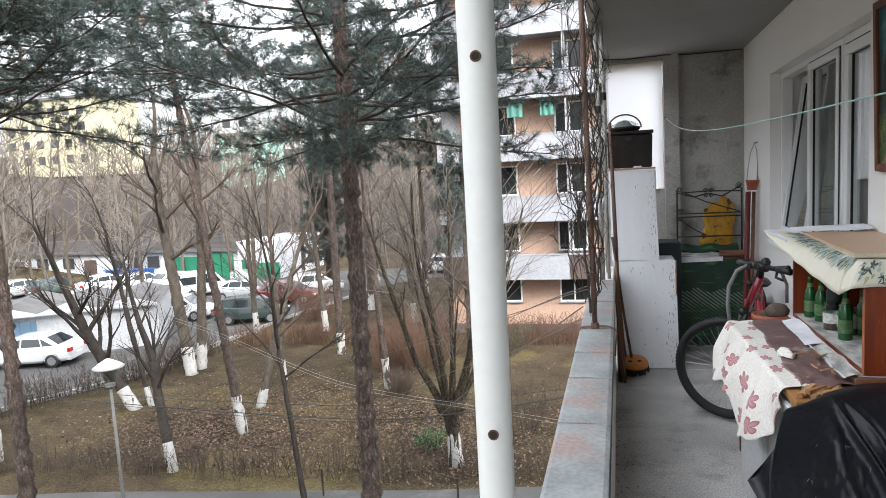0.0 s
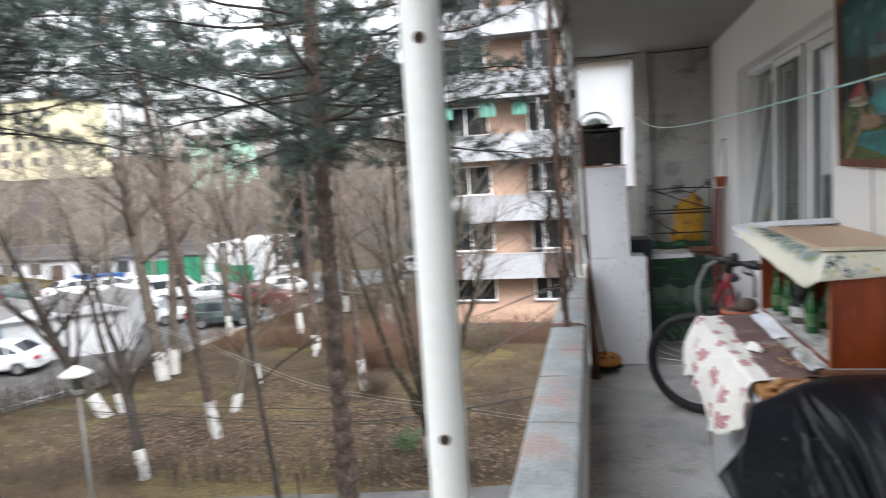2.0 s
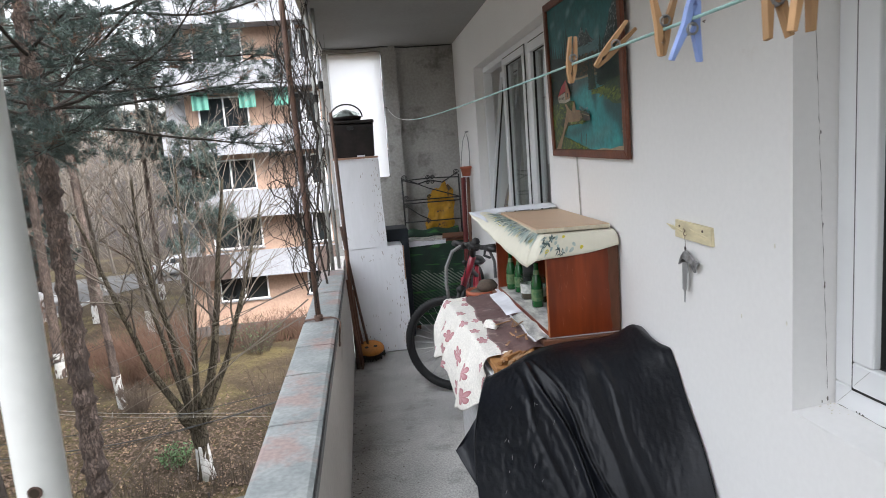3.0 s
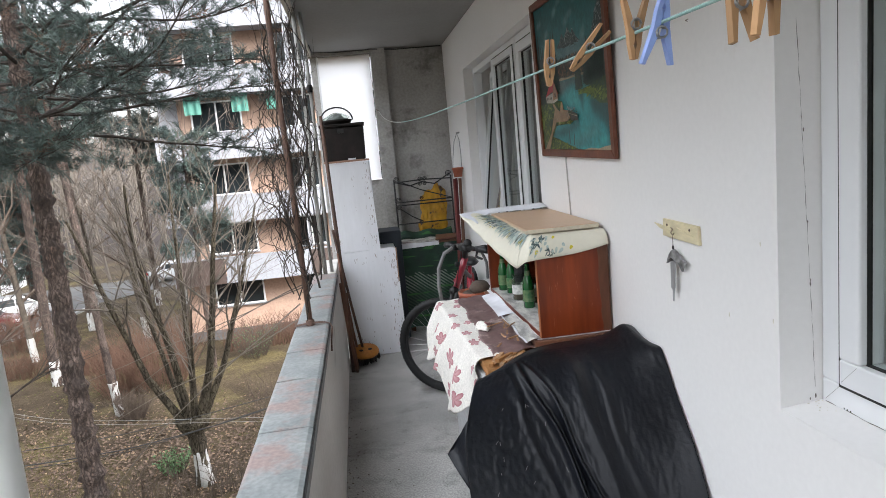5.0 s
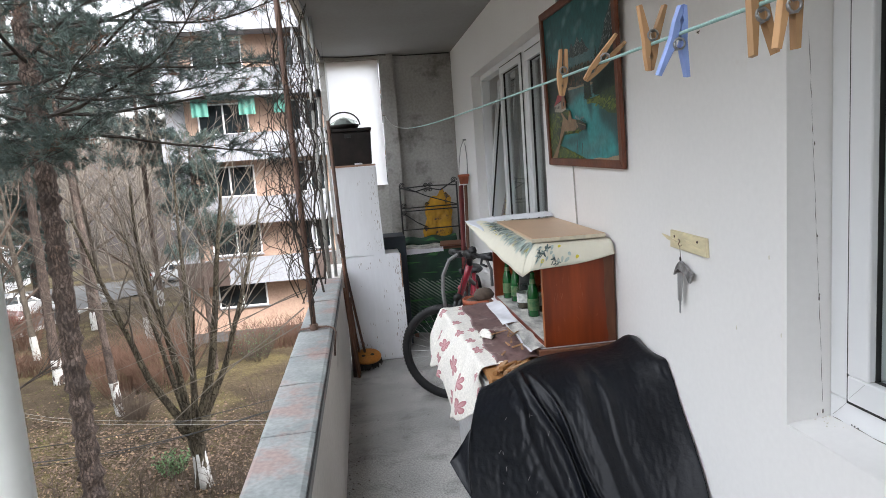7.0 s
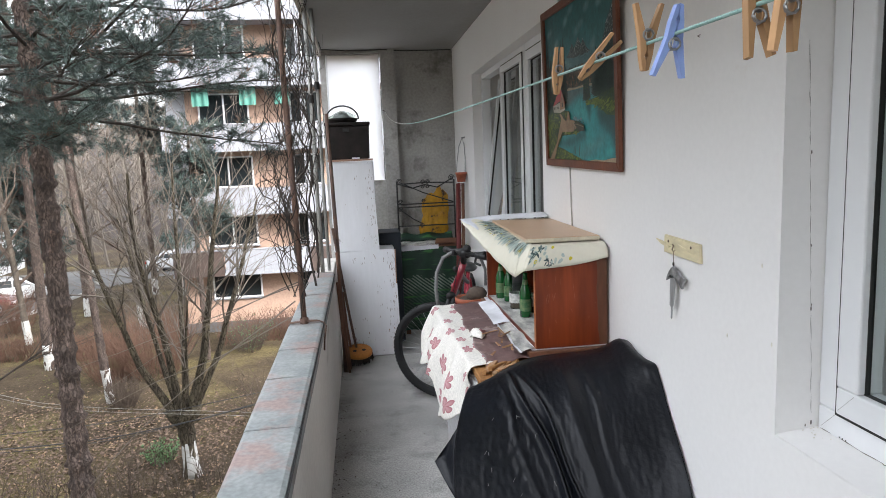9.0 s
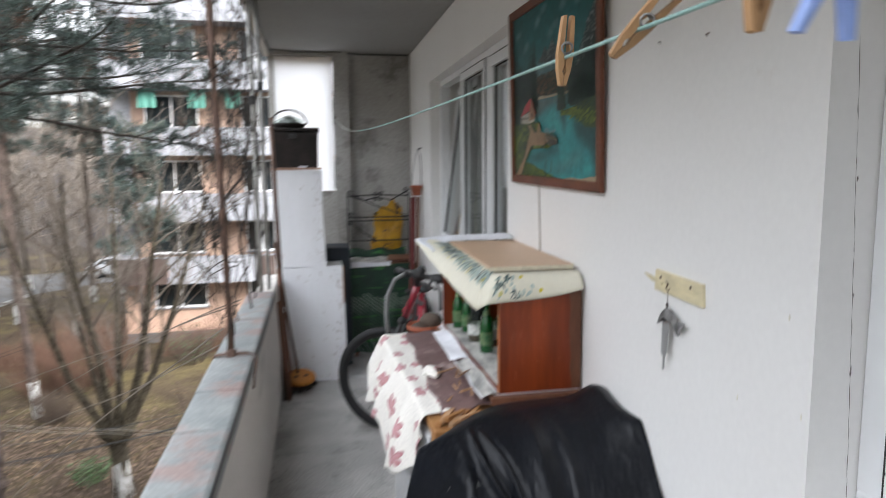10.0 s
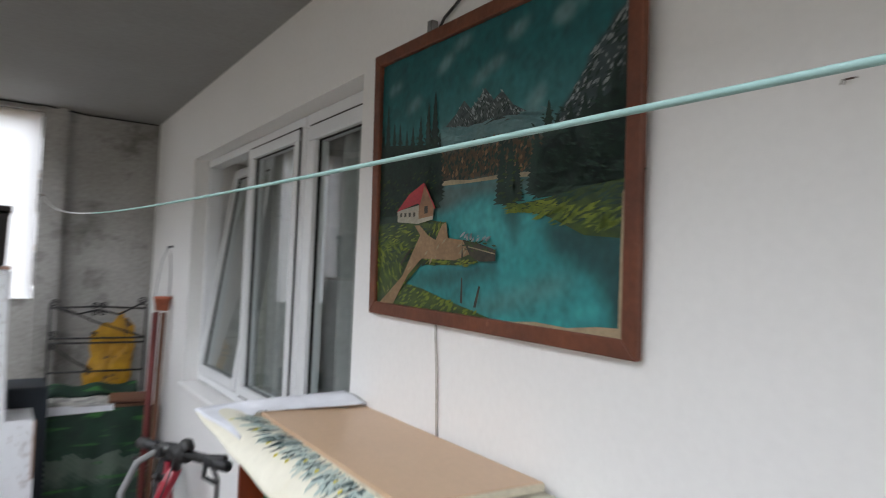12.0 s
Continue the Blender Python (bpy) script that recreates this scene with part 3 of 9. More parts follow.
def window_unit(name, y0, y1, z0, z1, x, splits, label, tilted=None, fw=0.065, sw=0.062):
    ob = thing(name, (x, (y0 + y1) / 2, z0), label, "window", "", "structure")
    part("window_frame", profile_ring(Geo(), x, x + 0.07, y0, y1, z0, z1, fw), M["pvc"], ob, bevel=0.005)
    ys = [y0 + fw] + splits + [y1 - fw]
    for s in splits:
        part("mullion", Geo().box(x, x + 0.07, s - 0.03, s + 0.03, z0 + fw, z1 - fw), M["pvc"], ob, bevel=0.005)
    for i in range(len(ys) - 1):
        a = ys[i] + (0.03 if i else 0.0) + 0.004
        b = ys[i + 1] - (0.03 if i < len(ys) - 2 else 0.0) - 0.004
        m = None
        if tilted == i:
            piv = Vector((x + 0.05, 0, z0 + 0.07))
            m = Matrix.Translation(piv) @ Matrix.Rotation(radians(7.5), 4, "Y") @ Matrix.Translation(-piv)
        c, d = z0 + fw + 0.004, z1 - fw - 0.004
        sash = part("sash", profile_ring(Geo(), x - 0.012, x + 0.05, a, b, c, d, sw, m), M["pvc"], ob, bevel=0.0 if m else 0.005)
        part("gasket", profile_ring(Geo(), x + 0.006, x + 0.018, a + sw - 0.003, b - sw + 0.003, c + sw - 0.003, d - sw + 0.003, 0.005, m), M["gasket"], sash)
        q = [Vector((x + 0.013, yy, zz)) for yy, zz in ((a + sw - 0.002, c + sw - 0.002), (a + sw - 0.002, d - sw + 0.002), (b - sw + 0.002, d - sw + 0.002), (b - sw + 0.002, c + sw - 0.002))]
        pane = part("pane", Geo().poly([m @ p if m else p for p in q]), M["glass"], sash)
        pane.visible_shadow = False
        if tilted != i:
            part("gap", profile_ring(Geo(), x - 0.006, x - 0.002, a - 0.007, b + 0.007, c - 0.007, d + 0.007, 0.007), M["gasket"], ob)
    return ob


wa = window_unit("window_1", A0, A1 - 0.002, AZ0 + 0.004, AZ1 - 0.002, 1.452, [0.45], "white plastic window with dark glass, closed")
window_unit("window_2", DJ + 0.005, B1 - 0.004, BZ0 + 0.035, BZ1 - 0.002, 1.418, [4.705], "white plastic double window with one sash tilted open", tilted=1, fw=0.042, sw=0.045)
dr = window_unit("door_1", B0 + 0.002, DJ - 0.002, 0.02, BZ1 - 0.002, 1.418, [], "white plastic glazed balcony door, closed", fw=0.05, sw=0.055)
part("bottom_panel", Geo().box(1.425, 1.455, B0 + 0.13, DJ - 0.13, 0.15, 0.7), M["pvc"], dr, bevel=0.004)
g = Geo().box(WX - 0.03, 1.418, DJ, B1, BZ0, BZ0 + 0.032)
structure("window_sill", g, M["plaster"], "white plastered window sill with chipped edge", "sill", bevel=0.006)
structure("window_sill", Geo().prism([(WX + 0.001, A0, AZ0 + 0.001), (1.452, A0, AZ0 + 0.001), (1.452, A0, AZ0 + 0.012), (WX + 0.001, A0, AZ0 + 0.003)], (0, A1 - A0 - 0.001, 0)), M["plaster"], "white plaster sill with cracks", "sill")
# plaster crack along the near frame, crumbs and chips at its foot
random.seed(4)
g = Geo()
z = AZ0 + 0.045
while z < 1.80:
    step = rnd(0.03, 0.11)
    x = 1.4365 - 0.044 * (z - AZ0 - 0.02)
    if rnd(0, 1) < 0.8:
        q = [(x - 0.044 * step * f + rnd(-0.0008, 0.0008), A1 - 0.0008, z + step * f) for f in (0, 0.2, 0.45, 0.7, 0.97)]
        g.tube(q, [0.0001, rnd(0.0002, 0.0005), rnd(0.0002, 0.0008), rnd(0.0002, 0.0005), 0.0001], 5)
    z += step
for x, z, r in ((1.425, 1.213, 0.0035), (1.4255, 1.222, 0.0022), (1.436, 0.938, 0.004), (1.4215, 0.932, 0.0025), (1.420, 1.36, 0.002), (1.412, 1.57, 0.003)):
    g.lathe([(0.0, 0.0012), (r * 0.6, 0.001), (r, 0.0)], 7, Matrix.Translation((x, A1 - 0.0005, z)) @ Matrix.Rotation(radians(90), 4, "X") @ Matrix.Diagonal((0.6, 1.6, 1, 1)))
y = 1.478
while y > 0.75:
    step = rnd(0.02, 0.06)
    if rnd(0, 1) < 0.72:
        g.tube([(1.4505, y - step * f, AZ0 + 0.0135 + rnd(-0.0012, 0.0012)) for f in (0, 0.3, 0.6, 1.0)], [0.0003, rnd(0.0005, 0.0012), rnd(0.0005, 0.001), 0.0003], 5)
    y -= step
structure("plaster_crack", g, M["crack"], "thin broken crack in the plaster reveal and sill", "crack")
g = Geo()
for k in range(16):
    y, x, r = A1 - 0.004 - abs(random.gauss(0, 0.025)), rnd(1.405, 1.449), rnd(0.0006, 0.0022)
    g.lathe([(0.0, r), (r * 0.8, r * 0.7), (r, 0.0)], 6, Matrix.Translation((x, y, AZ0 + 0.003 + 0.009 * (x - WX) / 0.107)))
structure("filler_crumbs", g, M["filler"], "crumbs of cream filler on the sill corner", "crumbs")
for y in (1.418, 1.409, 1.399):
    part("drain_hole", Geo().tube([(1.4515, y, 0.931), (1.4535, y, 0.931)], 0.002, 8), M["gasket"], wa)
for (y, z), (y2, z2) in (((1.478, 0.934), (1.430, 0.982)), ((1.412, 0.998), (1.366, 1.045))):
    x = 1.4512 if y > 1.42 else 1.4392
    part("mitre_joint", Geo().tube([(x, y, z), (x, y2, z2)], 0.0004, 4), M["old_pipe"], wa)
# tiny chips in the wall paint
for y, z in ((1.513, 1.127), (1.558, 1.307), (1.70, 1.10)):
    solo("paint_chip", Geo().lathe([(0.0, 0.0015), (0.003, 0.001), (0.005, 0.0)], 7, Matrix.Translation((WX - 0.0002, y, z)) @ Matrix.Rotation(radians(-90), 4, "Y") @ Matrix.Diagonal((1.3, 0.6, 1, 1))), M["filler"], "tiny chip in the white wall paint", "chip", "chips in the wall")


def curtain(y0, y1, z0, z1, x):
    n = int((y1 - y0) / 0.012)
    cu = solo("curtain", Geo().sheet(lambda u, v: (x + 0.022 * math.sin(u * (y1 - y0) * 52 + math.sin(v * 3) * 0.4) + 0.008 * math.sin(u * 31), y0 + (y1 - y0) * u, z0 + (z1 - z0) * v), n, 6), M["curtain"], "pale sheer curtain hanging behind the window", "curtain", "curtains", smooth=True)
    return cu


curtain(B0 + 0.02, 4.02, 0.05, 2.3, 1.54)
curtain(4.06, 4.66, 0.05, 2.3, 1.54)
curtain(4.9, B1 - 0.02, 0.05, 2.3, 1.72)
curtain(A0 + 0.05, A1 - 0.5, 0.05, 2.3, 1.74)

# ---- upright poles and pipes on the parapet ----
pp = thing("white_pole", (0.135, 0.60, 0.857), "white enamelled steel pole with rusty bolt holes", "pole")
PX, PY, PR = 0.132, 0.592, 0.0165
part("pipe", Geo().tube([(PX, PY, 0.858), (PX, PY, 1.2), (PX, PY, 1.8), (PX, PY, 2.609)], PR, 28), M["white_pipe"], pp, smooth=True)
for z in (1.372, 1.703, 2.2, 1.0):
    part("bolt_hole", Geo().tube([(PX + 0.002, PY - PR - 0.0004, z), (PX + 0.002, PY - PR + 0.004, z)], 0.0035, 12), M["rust_hole"], pp, "rusty bolt hole")
    part("rust_ring", Geo().tube([(PX + 0.002, PY - PR - 0.0001, z), (PX + 0.002, PY - PR + 0.004, z)], 0.0050, 12), M["rust"], pp, "rust ring")
part("foot", Geo().lathe([(0.0, 0.858), (0.03, 0.858), (0.03, 0.864), (0.017, 0.868)], 20, Matrix.Translation((PX, PY, 0))), M["white_pipe"], pp)
rp = thing("rusty_post", (0.12, 3.14, 0.86), "thin rusty brown steel post with climbing dry vine", "post")
part("rod", Geo().tube([(0.122, 3.14, 0.858), (0.117, 3.14, 1.3), (0.105, 3.14, 2.0), (0.10, 3.14, 2.605)], 0.0125, 12), M["rust"], rp, smooth=True)
part("collar", Geo().lathe([(0.0125, 0.858), (0.02, 0.86), (0.02, 0.885), (0.0125, 0.89)], 12, Matrix.Translation((0.122, 3.14, 0))), M["rust"], rp)
for k, (x, y, r) in enumerate(((0.128, 4.60, 0.017), (0.165, 4.74, 0.014), (0.15, 5.0, 0.012))):
    dp = thing("down_pipe", (x, y, 0.86), "weathered grey-white pipe strapped upright at the parapet end", "pipe", "pipes at the parapet end")
    part("pipe", Geo().tube([(x, y, 0.838), (x - 0.006, y, 1.4), (x - 0.002, y, 2.0), (x - 0.012, y, 2.605)], r * 0.85, 14), M["old_pipe"], dp, smooth=True)
    for z in (1.98 + 0.1 * k,):
        part("strap", Geo().tube([(x - 0.005, y, z), (x - 0.005, y, z + 0.05)], r + 0.004, 12), M["black"], dp, "dark strap")
ps = thing("dark_post", (0.185, 5.2, 0.0), "dark wooden stake standing in the corner", "stake")
part("stake", Geo().tube([(0.225, 5.02, 0.0), (0.215, 5.1, 1.0), (0.19, 5.2, 1.95)], [0.016, 0.015, 0.013], 8), M["rust"], ps, smooth=True)

# ---- dry vine over the opening ----
random.seed(11)
vine = thing("dry_vine", (0.12, 3.14, 0.87), "leafless dry creeper tangled round the posts", "vine", "", "stuff")
g = Geo()
# old twisted main stems
for k in range(7):
    p, d = Vector((0.09 + rnd(-0.03, 0.03), 3.5 + 0.28 * k, 0.84)), Vector((0, rnd(-0.2, 0.2), 1))
    pts, r0 = [], rnd(0.005, 0.0085)
    for i in range(30):
        pts.append(tuple(p))
        d = (d + Vector((rnd(-0.25, 0.25), rnd(-0.45, 0.45), rnd(-0.1, 0.3)))).normalized()
        d.x += (0.09 - p.x) * 3
        d.y += (3.6 + 0.25 * k - p.y) * 0.5
        p = p + d.normalized() * 0.062
        if p.z > 2.55:
            break
    g.tube(pts, [r0 * (1 - 0.6 * i / len(pts)) for i in range(len(pts))], 6)
for k in range(72):
    near = k % 3
    y = rnd(3.05, 3.3) if near == 0 else rnd(3.2, 5.3)
    x, z = 0.10 + rnd(-0.06, 0.04), rnd(0.87, 1.4) if near == 0 else rnd(1.1, 2.3)
    pts, d = [], Vector((rnd(-0.3, 0.1), rnd(-0.4, 0.5), 1.0)).normalized()
    p = Vector((x, y, z))
    r0 = rnd(0.0015, 0.0036)
    for i in range(random.randint(9, 22)):
        pts.append(tuple(p))
        d = (d + Vector((rnd(-0.35, 0.33), rnd(-0.5, 0.5), rnd(-0.35, 0.38)))).normalized()
        if p.x < 0.02:
            d.x += 0.4
        if p.x > 0.15:
            d.x -= 0.5
        p = p + d * 0.06
        if p.z > 2.56:
            d.z = -abs(d.z)
    g.tube(pts, [r0 * (1 - 0.75 * i / len(pts)) for i in range(len(pts))], 5)
    for i in range(2, len(pts) - 1, 2):
        q = Vector(pts[i])
        e = q + Vector((rnd(-0.07, 0.05), rnd(-0.12, 0.12), rnd(-0.08, 0.12)))
        g.tube([q, (q + e) / 2 + Vector((0, rnd(-0.02, 0.02), rnd(-0.02, 0.02))), e], [r0 * 0.5, r0 * 0.4, 0.0006], 4)
part("stem_tangle", g, M["bark_dark"], vine)
g = Geo()
for k in range(3):
    a = rnd(0, 6.28)
    pts = []
    for i in range(40):
        z = 0.9 + i * 0.044
        a += rnd(0.1, 0.5)
        rr = 0.017 + 0.008 * math.sin(i * 0.7 + k)
        pts.append((0.121 - 0.012 * (z - 0.86) + rr * math.cos(a), 3.14 + rr * math.sin(a), z))
    g.tube(pts[random.randint(0, 20):], rnd(0.0015, 0.003), 5)
part("twiner", g, M["twig"], vine)
# long dry shoots hanging out past the parapet
g = Geo()
for k in range(4):
    p = Vector((0.05, rnd(3.0, 4.4), rnd(0.75, 0.9)))
    d = Vector((-1.0, rnd(-0.75, 0.1), rnd(-0.75, -0.2))).normalized()
    pts = []
    for i in range(18):
        pts.append(tuple(p))
        p = p + d * rnd(0.05, 0.11)
        d = (d + Vector((rnd(-0.06, 0.06), rnd(-0.1, 0.1), rnd(-0.08, 0.06)))).normalized()
    g.tube(pts, [0.004 * (1 - 0.8 * i / 18) for i in range(18)], 5)
part("long_shoot", g, M["twig_pale"], vine)

# ---- painted materials with drawn patterns ----
def floral(name, ground, petal, petal2, cell=0.13, size=0.42, on_uv=True):
    """Cloth with scattered five-petalled flowers, laid out on the cloth's own metres."""
    m = material(name, ground, 0.7, scale=5, amount=0.3, fine=120, bump=0.08)
    n, l = m.node_tree.nodes, m.node_tree.links
    p = n["Principled BSDF"]
    tc = n.new("ShaderNodeTexCoord")
    vo = n.new("ShaderNodeTexVoronoi")
    vo.voronoi_dimensions, vo.inputs["Scale"].default_value, vo.inputs["Randomness"].default_value = "2D", 1 / cell, 0.6
    l.new(tc.outputs["UV"], vo.inputs["Vector"])
    sub = n.new("ShaderNodeVectorMath")
    sub.operation = "SUBTRACT"
    l.new(tc.outputs["UV"], sub.inputs[0])
    l.new(vo.outputs["Position"], sub.inputs[1])
    sep = n.new("ShaderNodeSeparateXYZ")
    l.new(sub.outputs[0], sep.inputs[0])

    def mth(op, a, b=None):
        k = n.new("ShaderNodeMath")
        k.operation = op
        for i, v in enumerate((a, b)):
            if v is None:
                continue
            if isinstance(v, (int, float)):
                k.inputs[i].default_value = v
            else:
                l.new(v, k.inputs[i])
        return k.outputs[0]
    ang = mth("ARCTAN2", sep.outputs[1], sep.outputs[0])
    sc = n.new("ShaderNodeSeparateColor")
    l.new(vo.outputs["Color"], sc.inputs[0])
    wave = mth("ABSOLUTE", mth("COSINE", mth("ADD", mth("MULTIPLY", ang, 2.5), mth("MULTIPLY", sc.outputs[1], 6.0))))
    lim = mth("MULTIPLY", mth("ADD", mth("MULTIPLY", mth("POWER", wave, 0.5), 0.72), 0.28), size * 0.75 * cell)
    length = n.new("ShaderNodeVectorMath")
    length.operation = "LENGTH"
    l.new(sub.outputs[0], length.inputs[0])
    ratio = mth("DIVIDE", length.outputs["Value"], lim)
    some = mth("GREATER_THAN", sc.outputs[0], 0.35)
    mask = mth("MULTIPLY", mth("LESS_THAN", ratio, 1.0), some)
    tone = n.new("ShaderNodeMixRGB")
    tone.inputs[1].default_value, tone.inputs[2].default_value = (*petal, 1), (*petal2, 1)
    l.new(mth("POWER", mth("SUBTRACT", 1.0, mth("MULTIPLY", mth("SUBTRACT", 1.0, mth("MULTIPLY", ratio, ratio)), mth("POWER", wave, 0.8))), 1.5), tone.inputs[0])
    mx = n.new("ShaderNodeMixRGB")
    old = p.inputs["Base Color"].links[0].from_socket
    l.new(mask, mx.inputs[0])
    l.new(old, mx.inputs[1])
    l.new(tone.outputs[0], mx.inputs[2])
    l.new(mx.outputs[0], p.inputs["Base Color"])
    return m


def green_leafy(name):
    """Dark green cloth with slanting pale hatching in a wavy band and leafy streaks."""
    m = material(name, (0.006, 0.045, 0.022), 0.6, alt=(0.003, 0.02, 0.012), scale=7, amount=0.9, fine=80, bump=0.15)
    n, l = m.node_tree.nodes, m.node_tree.links
    p = n["Principled BSDF"]
    tc = n.new("ShaderNodeTexCoord")
    mp = n.new("ShaderNodeMapping")
    mp.inputs["Rotation"].default_value = (0, 0, radians(-38))
    l.new(tc.outputs["UV"], mp.inputs[0])
    wv = n.new("ShaderNodeTexWave")
    wv.inputs["Scale"].default_value, wv.inputs["Distortion"].default_value = 13.0, 0.25
    wv.bands_direction = "Y"
    l.new(mp.outputs[0], wv.inputs["Vector"])
    a = n.new("ShaderNodeMapRange")
    a.inputs[1].default_value, a.inputs[2].default_value = 0.50, 0.62
    l.new(wv.outputs["Fac"], a.inputs[0])
    # the hatching fills scalloped bands across the cloth
    sp, sc, ad, b = (n.new("ShaderNode" + k) for k in ("SeparateXYZ", "TexNoise", "Math", "MapRange"))
    l.new(tc.outputs["UV"], sp.inputs[0])
    sc.inputs["Scale"].default_value, sc.inputs["Detail"].default_value = 9.0, 1.0
    l.new(tc.outputs["UV"], sc.inputs["Vector"])
    ad.operation = "MULTIPLY_ADD"
    ad.inputs[1].default_value = 0.16
    l.new(sc.outputs[0], ad.inputs[0])
    l.new(sp.outputs[1], ad.inputs[2])
    b.inputs[1].default_value, b.inputs[2].default_value = 0.335, 0.345
    l.new(ad.outputs[0], b.inputs[0])
    fade, both = n.new("ShaderNodeMapRange"), n.new("ShaderNodeMath")
    fade.inputs[1].default_value, fade.inputs[2].default_value, fade.inputs[3].default_value, fade.inputs[4].default_value = 0.44, 0.50, 1.0, 0.16
    l.new(ad.outputs[0], fade.inputs[0])
    both.operation = "MULTIPLY"
    l.new(b.outputs[0], both.inputs[0])
    l.new(fade.outputs[0], both.inputs[1])
    ml = n.new("ShaderNodeMath")
    ml.operation = "MULTIPLY"
    l.new(a.outputs[0], ml.inputs[0])
    l.new(both.outputs[0], ml.inputs[1])
    mx = n.new("ShaderNodeMixRGB")
    mx.inputs[2].default_value = (0.17, 0.21, 0.17, 1)
    l.new(ml.outputs[0], mx.inputs[0])
    old = p.inputs["Base Color"].links[0].from_socket
    l.new(old, mx.inputs[1])
    st = n.new("ShaderNodeTexNoise")
    st.inputs["Scale"].default_value = 9
    mp2 = n.new("ShaderNodeMapping")
    mp2.inputs["Rotation"].default_value, mp2.inputs["Scale"].default_value = (0, 0, radians(-50)), (0.5, 3, 1)
    l.new(tc.outputs["UV"], mp2.inputs[0])
    l.new(mp2.outputs[0], st.inputs["Vector"])
    c = n.new("ShaderNodeMapRange")
    c.inputs[1].default_value, c.inputs[2].default_value = 0.58, 0.68
    l.new(st.outputs[0], c.inputs[0])
    mx2 = n.new("ShaderNodeMixRGB")
    mx2.inputs[2].default_value = (0.03, 0.14, 0.03, 1)
    l.new(c.outputs[0], mx2.inputs[0])
    l.new(mx.outputs[0], mx2.inputs[1])
    l.new(mx2.outputs[0], p.inputs["Base Color"])
    return m


M["floral"] = floral("floral_tablecloth", (0.80, 0.77, 0.71), (0.58, 0.33, 0.34), (0.36, 0.13, 0.15), 0.155, 0.38)
M["print_cloth"] = material("printed_cream_oilcloth", (0.75, 0.715, 0.59), 0.5, alt=(0.71, 0.68, 0.56), scale=4, amount=0.4, fine=40, bump=0.03, grain_by=0.03, stain=(0.66, 0.61, 0.46), stain_scale=5, stain_lo=0.6, stain_hi=0.75)
M["green_cloth"] = green_leafy("dark_green_patterned_cloth")

# ---- chipped white cupboard in the corner, with a box on top ----
CY = 5.365
cb = thing("corner_cupboard", (0.42, CY + 0.25, 0), "tall chipped white painted wooden cupboard", "cupboard")
part("lower_body", Geo().box(0.215, 0.66, CY + 0.02, CY + 0.55, 0.0, 0.865), M["white_board"], cb, bevel=0.004)
part("lower_door", Geo().prism([(0.20, CY, 0.005), (0.675, CY, 0.012), (0.66, CY, 0.872), (0.625, CY, 0.883), (0.19, CY, 0.868)], (0, 0.018, 0)), M["white_board"], cb, "white door with chipped edges")
part("edge_strip", Geo().box(0.655, 0.664, CY - 0.003, CY + 0.02, 0.60, 0.875), M["chip_wood"], cb, "bare wood edge")
part("upper_body", Geo().box(0.185, 0.525, CY + 0.02, CY + 0.5, 0.868, 1.585), M["white_board"], cb, bevel=0.004)
part("upper_door", Geo().prism([(0.18, CY, 0.885), (0.538, CY, 0.875), (0.512, CY, 1.588), (0.172, CY, 1.592)], (0, 0.017, 0)), M["white_board"], cb, "white upper door with flaking paint")
part("top_board", Geo().box(0.168, 0.522, CY - 0.012, CY + 0.52, 1.592, 1.607), M["chip_wood"], cb, "bare top board", bevel=0.003)
random.seed(21)
for nm, x0, x1, z0, z1, kids in (("lower_door", 0.205, 0.66, 0.02, 0.86, 70), ("upper_door", 0.185, 0.52, 0.90, 1.57, 30)):
    g = Geo()
    for k in range(kids):
        edge = rnd(0, 1)
        x = x1 - rnd(0.0, 0.05) if edge < 0.45 else rnd(x0, x1)
        z = rnd(z0, z0 + 0.16) if edge > 0.75 else rnd(z0, z1)
        for j in range(random.randint(1, 4)):
            cx, cz, a, b = x + rnd(-0.025, 0.025), z + rnd(-0.04, 0.04), rnd(0.0006, 0.0024), rnd(0.002, 0.014)
            cx = min(cx, x1 - 0.006)
            g.poly([(cx + a * math.cos(t) * (1 + rnd(-0.4, 0.4)), CY - 0.0012, cz + b * math.sin(t) * (1 + rnd(-0.4, 0.4))) for t in [6.283 * i / 8 for i in range(8)]])
    tagged(part("flaked_patch", g, M["chip_dark"], cb, "dark flaked paint spots"), kind="stuff")
bx = thing("old_metal_box", (0.335, CY + 0.2, 1.607), "dark brown metal box on the cupboard", "box")
part("body", Geo().prism([(0.170, CY + 0.005, 1.608), (0.498, CY + 0.005, 1.608), (0.505, CY + 0.005, 1.86), (0.165, CY + 0.005, 1.868)], (0, 0.36, 0)), M["dark_box"], bx, bevel=0.008)
part("lid", Geo().box(0.158, 0.513, CY - 0.005, CY + 0.375, 1.868, 1.893), M["dark_box"], bx, bevel=0.007)
part("latch", Geo().box(0.30, 0.35, CY - 0.004, CY + 0.006, 1.82, 1.85), M["black"], bx, bevel=0.002)
part("scrap", Geo().box(0.36, 0.42, CY - 0.011, CY + 0.03, 1.608, 1.620), M["paper"], bx, "paper scrap")
bk = thing("bucket_bag", (0.30, CY + 0.15, 1.893), "clear plastic bag in a wire-handled pan on the box", "bag")
part("pan", Geo().lathe([(0.0, 1.893), (0.10, 1.894), (0.118, 1.915), (0.122, 1.93), (0.116, 1.93), (0.108, 1.91)], 24, Matrix.Translation((0.30, CY + 0.15, 0))), M["dark_box"], bk, smooth=True)
